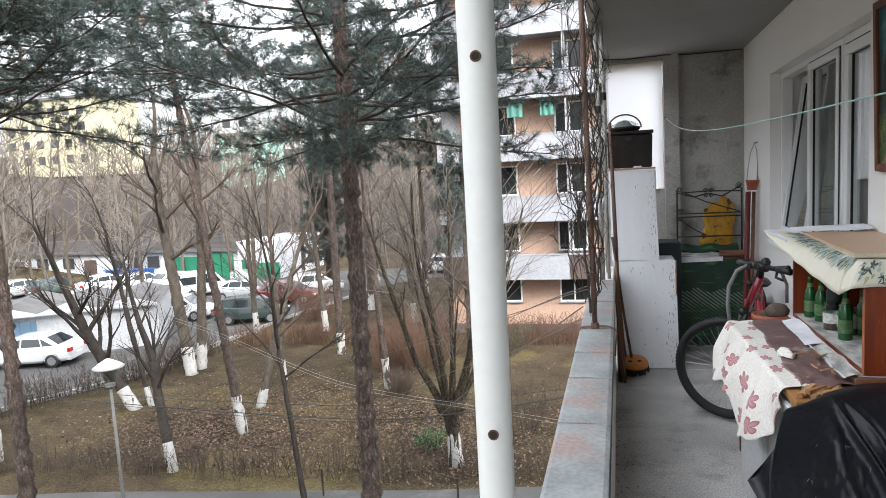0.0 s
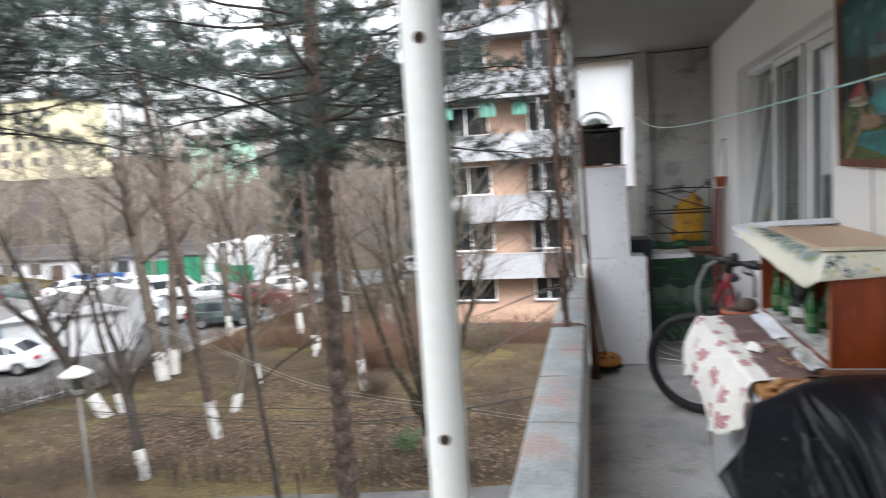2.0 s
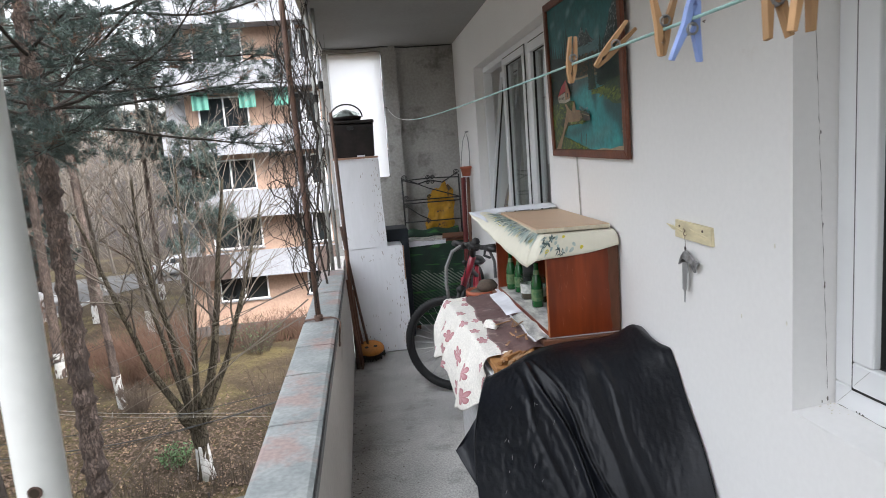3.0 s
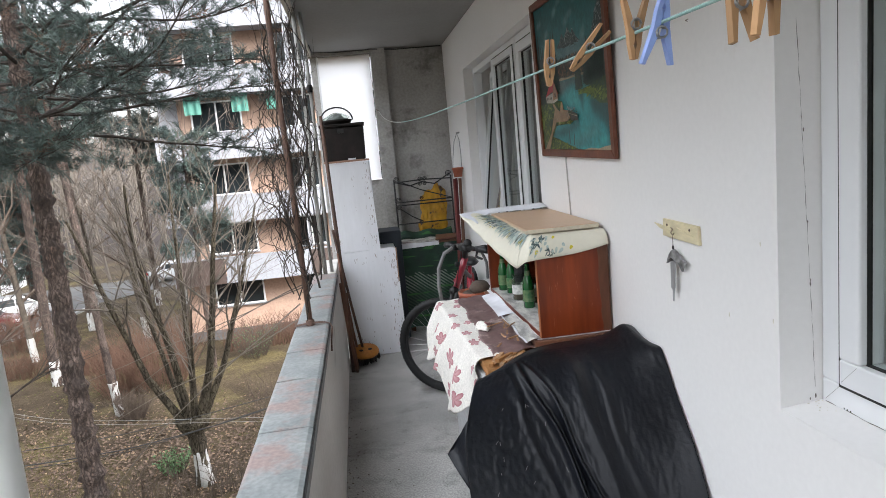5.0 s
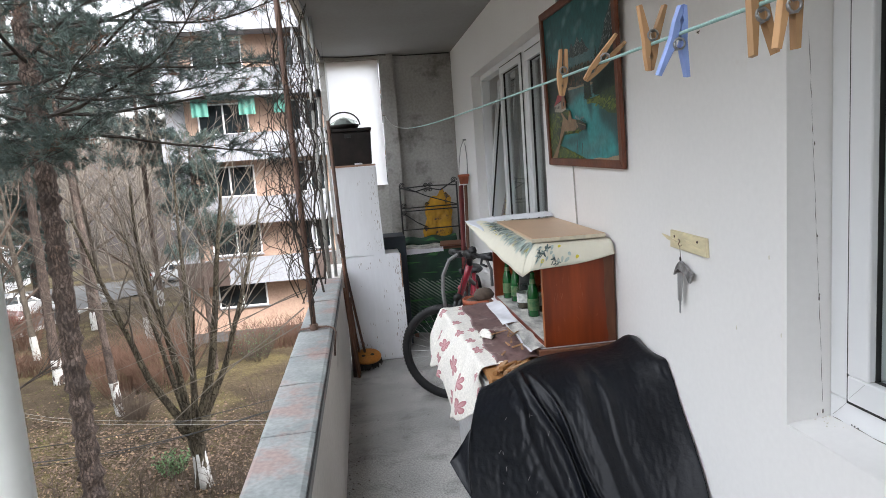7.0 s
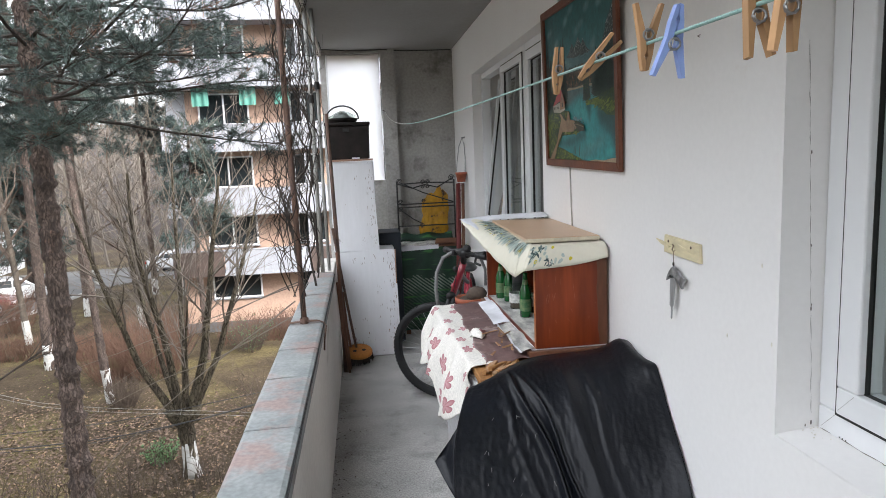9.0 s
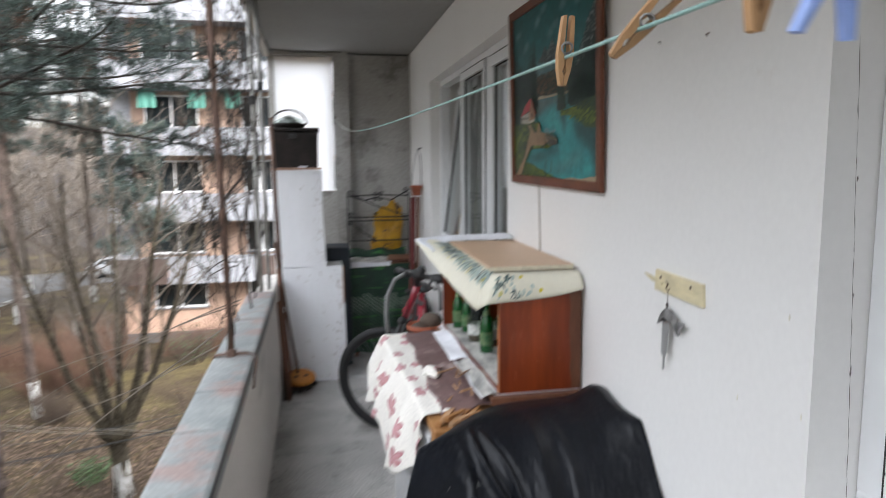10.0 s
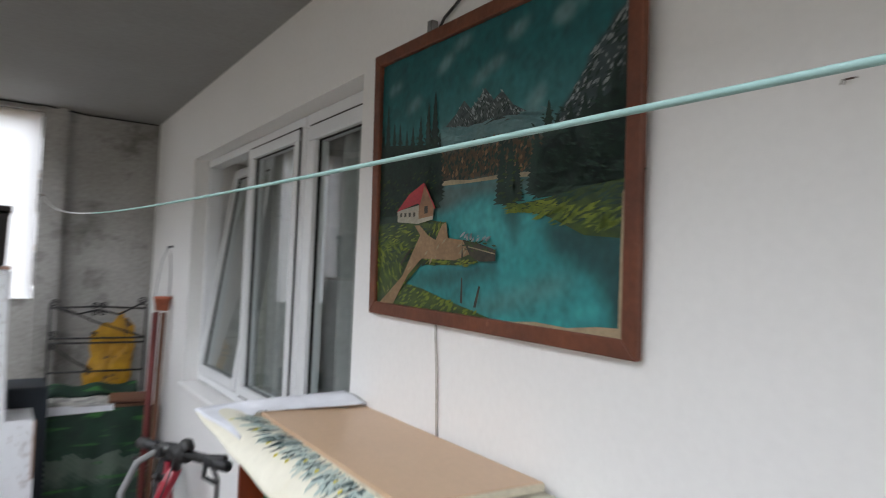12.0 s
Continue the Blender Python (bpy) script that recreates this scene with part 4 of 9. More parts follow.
part("handle", Geo().tube([(0.30 + 0.128 * math.cos(a), CY + 0.15, 1.925 + 0.105 * math.sin(a)) for a in [math.pi * k / 20 for k in range(21)]], 0.006, 8), M["black"], bk, "black wire handle", smooth=True)
part("bag", Geo().sheet(lambda u, v: (0.30 + 0.10 * math.cos(6.283 * u) * math.sin(0.15 + 2.6 * v) * (1 + 0.12 * math.sin(17 * u + 9 * v)), CY + 0.15 + 0.09 * math.sin(6.283 * u) * math.sin(0.15 + 2.6 * v), 2.0 - 0.085 * v * (1 + 0.15 * math.sin(13 * u)) - 0.01), 28, 10), M["clear_glass"], bk, "crumpled clear bag", smooth=True)
part("cloth", Geo().sheet(lambda u, v: (0.30 + 0.09 * math.cos(6.283 * u) * v, CY + 0.15 + 0.08 * math.sin(6.283 * u) * v, 1.975 - 0.05 * v * v + 0.008 * math.sin(19 * u + 7 * v)), 24, 8), M["grey_foam"], bk, "grey rag", smooth=True)
cr = solo("crate", Geo().box(0.545, 0.735, 5.75, 6.1, 0.0, 0.97), M["blue_box"], "dark blue crate behind the cupboard", "crate", bevel=0.012)

# sticks and broom by the cupboard
br = thing("broom", (0.33, 5.27, 0), "broom with an orange head and dark bristles", "broom")
m = Matrix.Translation((0.325, 5.16, 0.102)) @ Matrix.Rotation(radians(14), 4, "Z") @ Matrix.Rotation(radians(20), 4, "X") @ Matrix.Diagonal((1.12, 0.95, 1.0, 1))
part("head", Geo().lathe([(0.0, 0.028), (0.080, 0.030), (0.094, 0.024), (0.099, 0.012), (0.098, 0.0), (0.0, 0.0)], 28, m), M["broom_orange"], br, "oval orange plastic head", smooth=True)
random.seed(5)
g = Geo()
for k in range(260):
    a, q = rnd(0, 6.283), math.sqrt(rnd(0.25, 1.0))
    x, y = 0.094 * q * math.cos(a), 0.094 * q * math.sin(a)
    g.tube([m @ Vector((x, y, 0.004)), m @ Vector((x * 1.13 + rnd(-0.006, 0.006), y * 1.13 + rnd(-0.006, 0.006), -0.058 + rnd(0, 0.008)))], [0.006, 0.004], 4)
part("bristles", g, M["bristle"], br, "dark bristles")
for x in (-0.03, 0.034):
    part("slot", Geo().lathe([(0.0, 0.0315), (0.014, 0.0312), (0.0145, 0.0295)], 10, m @ Matrix.Translation((x, -0.01, 0))), M["bristle"], br)
part("stick", Geo().tube([(0.312, 5.185, 0.118), (0.26, 5.19, 0.48), (0.215, 5.1, 0.87), (0.19, 5.05, 1.1)], 0.0105, 10), M["rust"], br, "dark handle", smooth=True)
for k, (a, b, c) in enumerate(((0.24, 4.98, 0.93), (0.262, 5.12, 0.6), (0.235, 4.9, 0.72))):
    solo("wooden_stick", Geo().tube([(a + 0.02, b + 0.1, 0.0), (a - 0.012, b + 0.03, c * 0.5), (a - 0.03, b, c)], [0.011, 0.010, 0.009], 7), M["brown_pole"], "weathered brown stick leaning on the parapet", "stick", "sticks by the parapet", smooth=True)

# ---- far end: covered stand, iron headboard, bag, poles ----
sd_ = thing("covered_stand", (1.03, 6.1, 0), "low stand covered by a dark green patterned cloth", "stand")
part("top", Geo().box(0.75, 1.29, 5.96, 6.32, 0.795, 0.815), M["brown_pole"], sd_, bevel=0.004)
for x in (0.78, 1.26):
    for y in (6.0, 6.28):
        part("leg", Geo().box(x - 0.02, x + 0.02, y - 0.02, y + 0.02, 0, 0.795), M["brown_pole"], sd_)
gc = part("cloth", Geo().sheet(lambda u, v: (0.735 + 0.565 * u, 5.94 - 0.018 * math.sin(u * 21 + v * 2) * v - 0.05 * v, 0.80 - 0.74 * v), 40, 14), M["green_cloth"], sd_, "dark green cloth with pale hatching", smooth=True, uv=(40, 14, 0.57, 0.74))
pg = thing("newspaper_pile", (1.0, 6.1, 0.815), "papers and a wooden tray on the stand", "papers")
part("sheet", Geo().prism([(0.735, 5.95, 0.817), (1.07, 5.93, 0.817), (1.10, 6.25, 0.817), (0.76, 6.28, 0.817)], (0, 0, 0.006)), M["newsprint"], pg)
part("sheet", Geo().prism([(0.74, 5.935, 0.775), (1.08, 5.93, 0.785), (1.08, 5.945, 0.824), (0.74, 5.945, 0.824)], (0, -0.002, 0)), M["paper"], pg, "white hanging paper edge")
part("tray", Geo().prism([(1.05, 5.94, 0.826), (1.28, 5.93, 0.826), (1.30, 6.12, 0.84), (1.08, 6.14, 0.84)], (0, 0, 0.012)), M["brown_pole"], pg, "reddish tray", bevel=0.003)
solo("folded_cloth", Geo().sheet(lambda u, v: (0.75 + 0.5 * u, 6.2 + 0.16 * v, 0.83 + 0.06 * math.sin(3.14 * v) + 0.01 * math.sin(14 * u)), 24, 8), M["green_cloth"], "green patterned cloth folded on the stand", "cloth", smooth=True, solid=0.01, uv=(24, 8, 0.5, 0.2))

hb = thing("iron_headboard", (1.02, 6.36, 0.82), "black wrought iron headboard with scrolls", "headboard")
HY = 6.36


def rod(pts, r=0.006, lab=""):
    return part("bar", Geo().tube(pts, r, 8), M["black"], hb, lab, smooth=True)


for z in (1.355, 1.165, 1.135, 0.955):
    rod([(0.755, HY, z), (1.02, HY, z + (0.01 if z > 1.3 else 0)), (1.30, HY, z)])
for x in (0.755, 1.30):
    rod([(x, HY, 0.82), (x, HY, 1.385)], 0.008)
rod([(0.76, HY, 1.36), (0.9, HY, 1.315), (1.02, HY, 1.345)])
rod([(1.02, HY, 1.345), (1.14, HY, 1.315), (1.29, HY, 1.40)])
rod([(0.77, HY, 1.12), (0.9, HY, 1.02), (1.0, HY, 0.965)], 0.005)
rod([(0.79, HY, 1.37), (1.0, HY, 1.27), (1.29, HY, 1.17)], 0.005)
for cx, cz, r in ((0.775, 1.385, 0.024), (1.0, 1.37, 0.022), (1.045, 1.37, 0.022), (1.0, 1.325, 0.02), (1.045, 1.325, 0.02), (1.275, 1.40, 0.03), (0.78, 1.19, 0.022), (0.78, 1.115, 0.022), (1.0, 1.19, 0.018)):
    pts = []
    for k in range(26):
        a, q = k * 0.42, r * (1 - k / 32)
        pts.append((cx + q * math.cos(a), HY - 0.003, cz + q * math.sin(a)))
    part("scroll", Geo().tube(pts, 0.0042, 6), M["black"], hb, smooth=True)
random.seed(8)
def bag(u, v):
    q = 6.283 * u
    n1 = noise.noise(Vector((math.cos(q) * 1.6, math.sin(q) * 1.6, v * 3.0)))
    n2 = noise.noise(Vector((math.cos(q) * 4, math.sin(q) * 4, v * 8.0)))
    w = (0.14 - 0.02 * v) * (1 + 0.30 * n1 + 0.16 * n2) * math.sin(0.7 + 2.2 * v) ** 0.3
    return (1.105 + 0.02 * v + w * math.cos(q), 6.415 + 0.03 * math.sin(q) * (1 - 0.6 * v) + 0.014 * n2, 0.825 + (0.42 + 0.10 * n1 + 0.03 * math.cos(q)) * v)


yb = solo("yellow_bag", Geo().sheet(bag, 56, 26), M["yellow_bag"], "crumpled yellow plastic bag on the stand", "bag", smooth=True)
for k, (x0, x1, y, r, mt, lb) in enumerate(((1.235, 1.262, 5.80, 0.016, "red_pole", "red painted pole leaning in the corner"), (1.285, 1.312, 5.82, 0.015, "brown_pole", "brown wooden pole leaning in the corner"), (1.265, 1.292, 5.9, 0.013, "red_pole", "red painted pole leaning in the corner"))):
    solo("leaning_pole", Geo().tube([(x0 - 0.03, y - 0.06, 0.0), (x0, y, 0.7), (x1, y + 0.06, 1.36)], r, 10), M[mt], lb, "pole", "poles in the corner", smooth=True)
hp = thing("hanging_pot", (1.30, 5.75, 1.4), "small brown pot hanging from a wire loop on the wall", "pot")
part("pot", Geo().lathe([(0.0, 1.375), (0.036, 1.375), (0.046, 1.44), (0.051, 1.442), (0.051, 1.458), (0.044, 1.458), (0.04, 1.44)], 18, Matrix.Translation((1.292, 5.83, 0))), M["terracotta"], hp, smooth=True)
part("wire_loop", Geo().tube([(1.25, 5.83, 1.45), (1.262, 5.84, 1.55), (1.285, 5.86, 1.68), (1.318, 5.88, 1.755), (1.334, 5.88, 1.70), (1.337, 5.86, 1.58), (1.328, 5.83, 1.45)], 0.0035, 6), M["steel"], hp, "grey wire loop", smooth=True)
part("nail", Geo().tube([(1.315, 5.89, 1.755), (1.346, 5.89, 1.76)], 0.007, 8), M["steel"], hp)

# ---- bicycle ----
bi = thing("bicycle", (0.9, 4.4, 0), "red mountain bicycle with knobbly tyre leaning in the balcony", "bicycle")


def wheel(cx, cy, cz, turn, R=0.315):
    m = Matrix.Translation((cx, cy, cz)) @ Matrix.Rotation(radians(turn), 4, "Z") @ Matrix.Rotation(radians(90), 4, "X")
    ring = lambda q: [m @ Vector((q * math.cos(a), q * math.sin(a), 0)) for a in [2 * math.pi * k / 64 for k in range(64)]]
    w = part("wheel", Geo().tube(ring(0.272), 0.009, 8, closed=True), M["black"], bi, "black rim", smooth=True)
    part("tyre", Geo().tube(ring(R - 0.018), 0.0245, 12, closed=True), M["rubber"], w, smooth=True)
    g = Geo()
    for k in range(84):
        a = 2 * math.pi * k / 84
        for s in (-0.013, 0.0, 0.013):
            mm = m @ Matrix.Rotation(a + (0.03 if s == 0 else 0), 4, "Z") @ Matrix.Translation((R + 0.0035 - abs(s) * 0.25, 0, s))
            g.box(-0.004, 0.004, -0.006, 0.006, -0.004, 0.004, mm)
    part("tread", g, M["rubber"], w)
    g = Geo()
    for k in range(32):
        a = 2 * math.pi * k / 32
        b = a + (0.5 if k % 2 else -0.5)
        g.tube([m @ Vector((0.02 * math.cos(b), 0.02 * math.sin(b), 0.02 if k % 4 < 2 else -0.02)), m @ Vector((0.268 * math.cos(a), 0.268 * math.sin(a), 0))], 0.0012, 4)
    part("spokes", g, M["alloy"], w)
    part("hub", Geo().tube([m @ Vector((0, 0, -0.045)), m @ Vector((0, 0, 0.045))], 0.018, 12), M["alloy"], w, smooth=True)
    return w


HUB = Vector((0.865, 4.30, 0.337))
wheel(*HUB, -28)
wheel(1.235, 5.28, 0.337, 72)
ax = Vector((math.cos(radians(-28 + 90)), math.sin(radians(-28 + 90)), 0))
crown = Vector((0.955, 4.16, 0.735))
for s in (-0.055, 0.055):
    part("fork_leg", Geo().tube([HUB + ax * s, HUB + ax * s + (crown - HUB) * 0.5, crown + ax * s], [0.011, 0.013, 0.014], 10), M["black"], bi, smooth=True)
part("fork_crown", Geo().tube([crown + ax * -0.07, crown + ax * 0.07], 0.022, 10), M["black"], bi, smooth=True)
top = Vector((1.015, 4.06, 0.945))
part("head_tube", Geo().tube([crown, top], 0.022, 12), M["bike_red"], bi, smooth=True)
part("stem", Geo().tube([top, top + Vector((0.0, -0.02, 0.06)), top + Vector((-0.02, -0.10, 0.085))], 0.018, 10), M["black"], bi, smooth=True)
bar = Vector((1.005, 3.96, 1.022))
bd = Vector((0.40, -0.92, 0.0)).normalized()
part("handlebar", Geo().tube([bar - bd * 0.22, bar - bd * 0.1, bar, bar + bd * 0.1, bar + bd * 0.22 + Vector((0, 0, 0.02))], 0.014, 10), M["black"], bi, smooth=True)
for s in (-0.17, 0.185):
    part("grip", Geo().tube([bar + bd * (s - 0.05), bar + bd * (s + 0.05)], 0.019, 12), M["black_plastic"], bi, "black rubber grip", smooth=True)
    part("brake_lever", Geo().tube([bar + bd * s * 0.7 + Vector((0, 0, -0.01)), bar + bd * s * 0.85 + Vector((-0.03, -0.03, -0.035)), bar + bd * s * 1.2 + Vector((-0.035, -0.035, -0.04))], 0.007, 6), M["black"], bi, smooth=True)
part("shifter", Geo().box(-0.03, 0.03, -0.02, 0.02, -0.02, 0.018, Matrix.Translation(bar - bd * 0.09 + Vector((-0.01, -0.02, 0.0))) @ Matrix.Rotation(0.6, 4, "Z")), M["black_plastic"], bi, bevel=0.006)
part("stem_clamp", Geo().tube([bar + bd * -0.035, bar + bd * 0.035], 0.028, 12), M["black"], bi, smooth=True)
part("bell", Geo().lathe([(0.0, 0.055), (0.018, 0.048), (0.026, 0.03), (0.026, 0.02)], 14, Matrix.Translation(bar + bd * 0.03 - Vector((0, 0, 0.0)))), M["black"], bi, smooth=True)
cpts = [bar + Vector(p) for p in ((0.02, 0.03, -0.01), (-0.05, 0.05, 0.01), (-0.12, 0.06, -0.03), (-0.165, 0.05, -0.12), (-0.175, 0.03, -0.22), (-0.17, 0.0, -0.31))]
part("foam_tube", Geo().tube(cpts, 0.0115, 10), M["grey_foam"], bi, "grey foam-wrapped curved tube", smooth=True)
cpts = [bar + Vector(p) for p in ((0.03, 0.0, 0.0), (0.09, -0.01, -0.02), (0.12, -0.02, -0.1), (0.12, -0.02, -0.2))]
part("foam_tube", Geo().tube(cpts, 0.009, 10), M["grey_foam"], bi, smooth=True)
part("down_tube", Geo().tube([crown + Vector((0.01, 0.02, 0.05)), (1.12, 4.72, 0.32)], 0.019, 10), M["bike_red"], bi, smooth=True)
part("top_tube", Geo().tube([crown + Vector((0.02, 0.0, 0.16)), (1.17, 4.9, 0.66)], 0.016, 10), M["black"], bi, smooth=True)
part("seat_tube", Geo().tube([(1.12, 4.72, 0.30), (1.18, 4.93, 0.74)], 0.016, 10), M["bike_red"], bi, smooth=True)
for s in (-0.05, 0.05):
    part("stay", Geo().tube([(1.12 + s * 0.5, 4.72, 0.31), (1.235 + s, 5.28, 0.337), (1.175 + s * 0.3, 4.91, 0.68)], 0.009, 8), M["bike_red"], bi, smooth=True)
part("saddle", Geo().lathe([(0.0, 0.0), (0.05, 0.005), (0.07, 0.025), (0.05, 0.05), (0.0, 0.055)], 16, Matrix.Translation((1.19, 4.96, 0.74)) @ Matrix.Diagonal((0.9, 1.9, 1, 1))), M["black_plastic"], bi, smooth=True)
part("cable", Geo().tube([bar + bd * 0.1, bar + Vector((-0.03, -0.09, 0.03)), bar + Vector((-0.05, -0.03, -0.1)), crown], 0.003, 6), M["dark_cable"], bi, smooth=True)

# ---- table with its cloths ----
TZ = 0.80
tb = thing("work_table", (1.05, 2.9, 0), "wooden table top over a white enamel unit", "table")
part("tabletop", Geo().box(0.80, 1.340, 2.36, 3.54, TZ - 0.03, TZ), M["raw_wood"], tb, "raw orange wood top", bevel=0.004)
for y in (2.40, 3.42):
    for x in (0.83, 1.31):
        part("leg", Geo().box(x - 0.02, x + 0.02, y - 0.02, y + 0.02, 0, TZ - 0.03), M["raw_wood"], tb)
part("brace", Geo().prism([(0.80, 2.362, 0.60), (0.80, 2.362, 0.77), (0.83, 2.362, 0.77)], (0.0, 0.06, 0)), M["raw_wood"], tb)
un = thing("white_unit", (1.05, 2.85, 0), "low white enamelled cabinet under the table", "cabinet")
part("body", Geo().box(0.815, 1.3, 2.44, 3.38, 0.02, 0.765), M["white_unit"], un, bevel=0.006)
part("door", Geo().box(0.795, 0.814, 2.45, 2.76, 0.04, 0.75), M["white_unit"], un, bevel=0.004)
part("door", Geo().box(0.795, 0.814, 2.772, 3.37, 0.04, 0.75), M["white_unit"], un, bevel=0.004)
part("handle", Geo().tube([(0.792, 2.79, 0.5), (0.782, 2.79, 0.52), (0.782, 2.79, 0.6), (0.792, 2.79, 0.62)], 0.005, 6), M["steel"], un)

# floral cloth over the aisle side of the table, hanging down
def along(table, u):
    """Straight interpolation through rows of (u, place)."""
    for (a, p), (b, q) in zip(table, table[1:]):
        if u <= b:
            return Vector(p).lerp(Vector(q), (u - a) / (b - a))
    return Vector(table[-1][1])


HEM = [(0, (0.795, 2.47, 0.735)), (0.08, (0.77, 2.55, 0.63)), (0.16, (0.742, 2.64, 0.545)), (0.27, (0.71, 2.78, 0.495)), (0.40, (0.70, 2.92, 0.50)), (0.44, (0.705, 3.00, 0.60)), (0.7, (0.70, 3.25, 0.585)), (0.9, (0.70, 3.42, 0.54)), (1, (0.712, 3.50, 0.54))]


def drape(u, v):
    rim = Vector((0.785 - 0.03 * u, 2.48 + 1.04 * u, TZ + 0.012))
    s = v * 1.0
    if s < 0.42:
        p = Vector((0.90 - 0.02 * u, rim.y + 0.01, TZ + 0.014)).lerp(rim, s / 0.42)
        p.z += 0.002 * math.sin(u * 40 + v * 9) + 0.004 * max(0, math.sin(u * 17) * math.sin(v * 14))
        if s > 0.36:
            p.z -= ((s - 0.36) / 0.06) ** 2 * 0.006
    else:
        f = (s - 0.42) / 0.58
        hem = along(HEM, u)
        p = rim.lerp(hem, f)
        p.z -= 0.006 * (1 - f)
        p.x -= 0.03 * math.sin(min(1, f * 1.4) * 1.6) * (1 - 0.5 * f)
        wob = math.sin(u * 24 + 0.6 - f * 1.5) + 0.5 * math.sin(u * 41 + 2 + f * 2)
        p.x += 0.018 * wob * min(1, f * 2.2) * min(1, u * 8)
        p.y += 0.012 * math.cos(u * 24 + 0.6) * f
        p.z += 0.006 * math.sin(u * 57) * f
    return tuple(p)


solo("floral_tablecloth", Geo().sheet(drape, 96, 60), M["floral"], "cream tablecloth with dark pink flowers hanging over the table edge", "tablecloth", smooth=True, solid=0.003, uv=(96, 60, 1.04, 0.54))


def runner(u, v):
    near, far = Vector((0.842, 2.462, 0)).lerp(Vector((1.02, 2.50, 0)), v), Vector((0.868, 3.49, 0)).lerp(Vector((1.045, 3.50, 0)), v)
    p = near.lerp(far, u)
    p.y += 0.014 * math.sin(v * 9) * (1 - u)
    p.x += 0.008 * math.sin(u * 19) * (1 - v)
    p.z = TZ + 0.020 + 0.010 * v + 0.003 * math.sin(u * 24 + v * 6) * math.sin(v * 5 + u * 4) + 0.003 * noise.noise(Vector((u * 30, v * 9, 1))) - (0.012 * (1 - u * 14) * (0.6 + 0.4 * math.sin(v * 8)) if u < 0.07 else 0)
    return tuple(p)


solo("brown_oilcloth", Geo().sheet(runner, 70, 18), M["brown_cloth"], "torn brown oilcloth runner on the table", "cloth", smooth=True, solid=0.002)
solo("white_cloth", Geo().sheet(lambda u, v: (0.836 + 0.07 * u + 0.02 * v, 2.80 + 0.10 * v + 0.02 * math.sin(u * 7), TZ + 0.03 + 0.026 * math.sin(3.14 * u) * math.sin(3.14 * v) + 0.006 * noise.noise(Vector((u * 6, v * 6, 3)))), 16, 20), M["floral"], "crumpled corner of the floral cloth", "cloth", smooth=True, solid=0.003, uv=(16, 20, 0.07, 0.1))
random.seed(31)
for k in range(9):
    x, y, a = rnd(0.885, 0.985), rnd(2.50, 2.80), 1.1 + rnd(-0.55, 0.55)
    d = Vector((math.cos(a), math.sin(a), rnd(-0.05, 0.05))) * rnd(0.02, 0.055)
    c = Vector((x, y, TZ + 0.036 + 0.012 * (x - 0.88) / 0.1 + 0.003 * (k % 4)))
    solo("kindling", Geo().prism([c - d + Vector((0.004, -0.002, 0)), c + d * rnd(0.8, 1.1), c + d * 0.7 + Vector((-0.004, 0.003, 0)), c - d * 0.9 + Vector((-0.004, 0.002, 0))], (0, 0, rnd(0.003, 0.007))), M["stick_wood"], "short split stick lying on the brown cloth", "stick", "kindling on the table")
for k in range(9):
    a = Vector((0.812 + 0.012 * k, 2.385 + rnd(-0.01, 0.02), TZ + 0.004 + 0.006 * (k % 3)))
    d = Vector((0.06 + rnd(-0.02, 0.03), 0.07 + rnd(-0.02, 0.02), rnd(0.0, 0.012)))
    solo("wood_offcut", Geo().prism([a, a + d, a + d + Vector((0.012, -0.006, 0.001)), a + Vector((0.014, -0.008, 0.0))], (0, 0, rnd(0.007, 0.014))), M["stick_wood"] if k % 2 else M["raw_wood"], "thin raw wood offcut on the table edge", "offcut", "offcuts on the table")
np_ = thing("newspaper", (1.02, 2.75, TZ), "printed newspaper under the bottle cabinet", "newspaper")
part("sheet", Geo().sheet(lambda u, v: (0.985 + 0.06 * v - 0.004 * math.sin(u * 9), 2.52 + 0.42 * u, TZ + 0.036 + 0.016 * v + 0.003 * math.sin(u * 11 + v * 3)), 20, 8), M["newsprint"], np_, smooth=True)
part("sheet", Geo().sheet(lambda u, v: (0.982 + 0.008 * v - 0.004 * math.sin(u * 9), 2.50 + 0.44 * u, TZ + 0.043 + 0.004 * math.sin(u * 15)), 20, 3), M["paper"], np_, "white torn page edge", smooth=True)
part("sheet", Geo().sheet(lambda u, v: (0.972 + 0.07 * v + 0.012 * u, 2.95 + 0.46 * u - 0.03 * v, TZ + 0.040 + 0.014 * v + 0.004 * math.sin(u * 6 + v * 3)), 24, 8), M["paper"], np_, "white page", smooth=True)
gp = thing("flower_pot", (0.985, 3.72, 0.70), "orange plastic flower pot with dry soil on a stool", "pot")
part("pot", Geo().lathe([(0.0, 0.70), (0.068, 0.70), (0.082, 0.80), (0.09, 0.802), (0.09, 0.826), (0.082, 0.826), (0.078, 0.80), (0.0, 0.80)], 26, Matrix.Translation((1.0, 3.74, -0.025))), M["terracotta"], gp, smooth=True)
part("soil", Geo().sheet(lambda u, v: (1.0 + 0.078 * v * math.cos(6.283 * u), 3.74 + 0.078 * v * math.sin(6.283 * u), 0.783 + 0.012 * math.sin(11 * u + 5 * v)), 24, 6), M["soil"], gp, smooth=True)
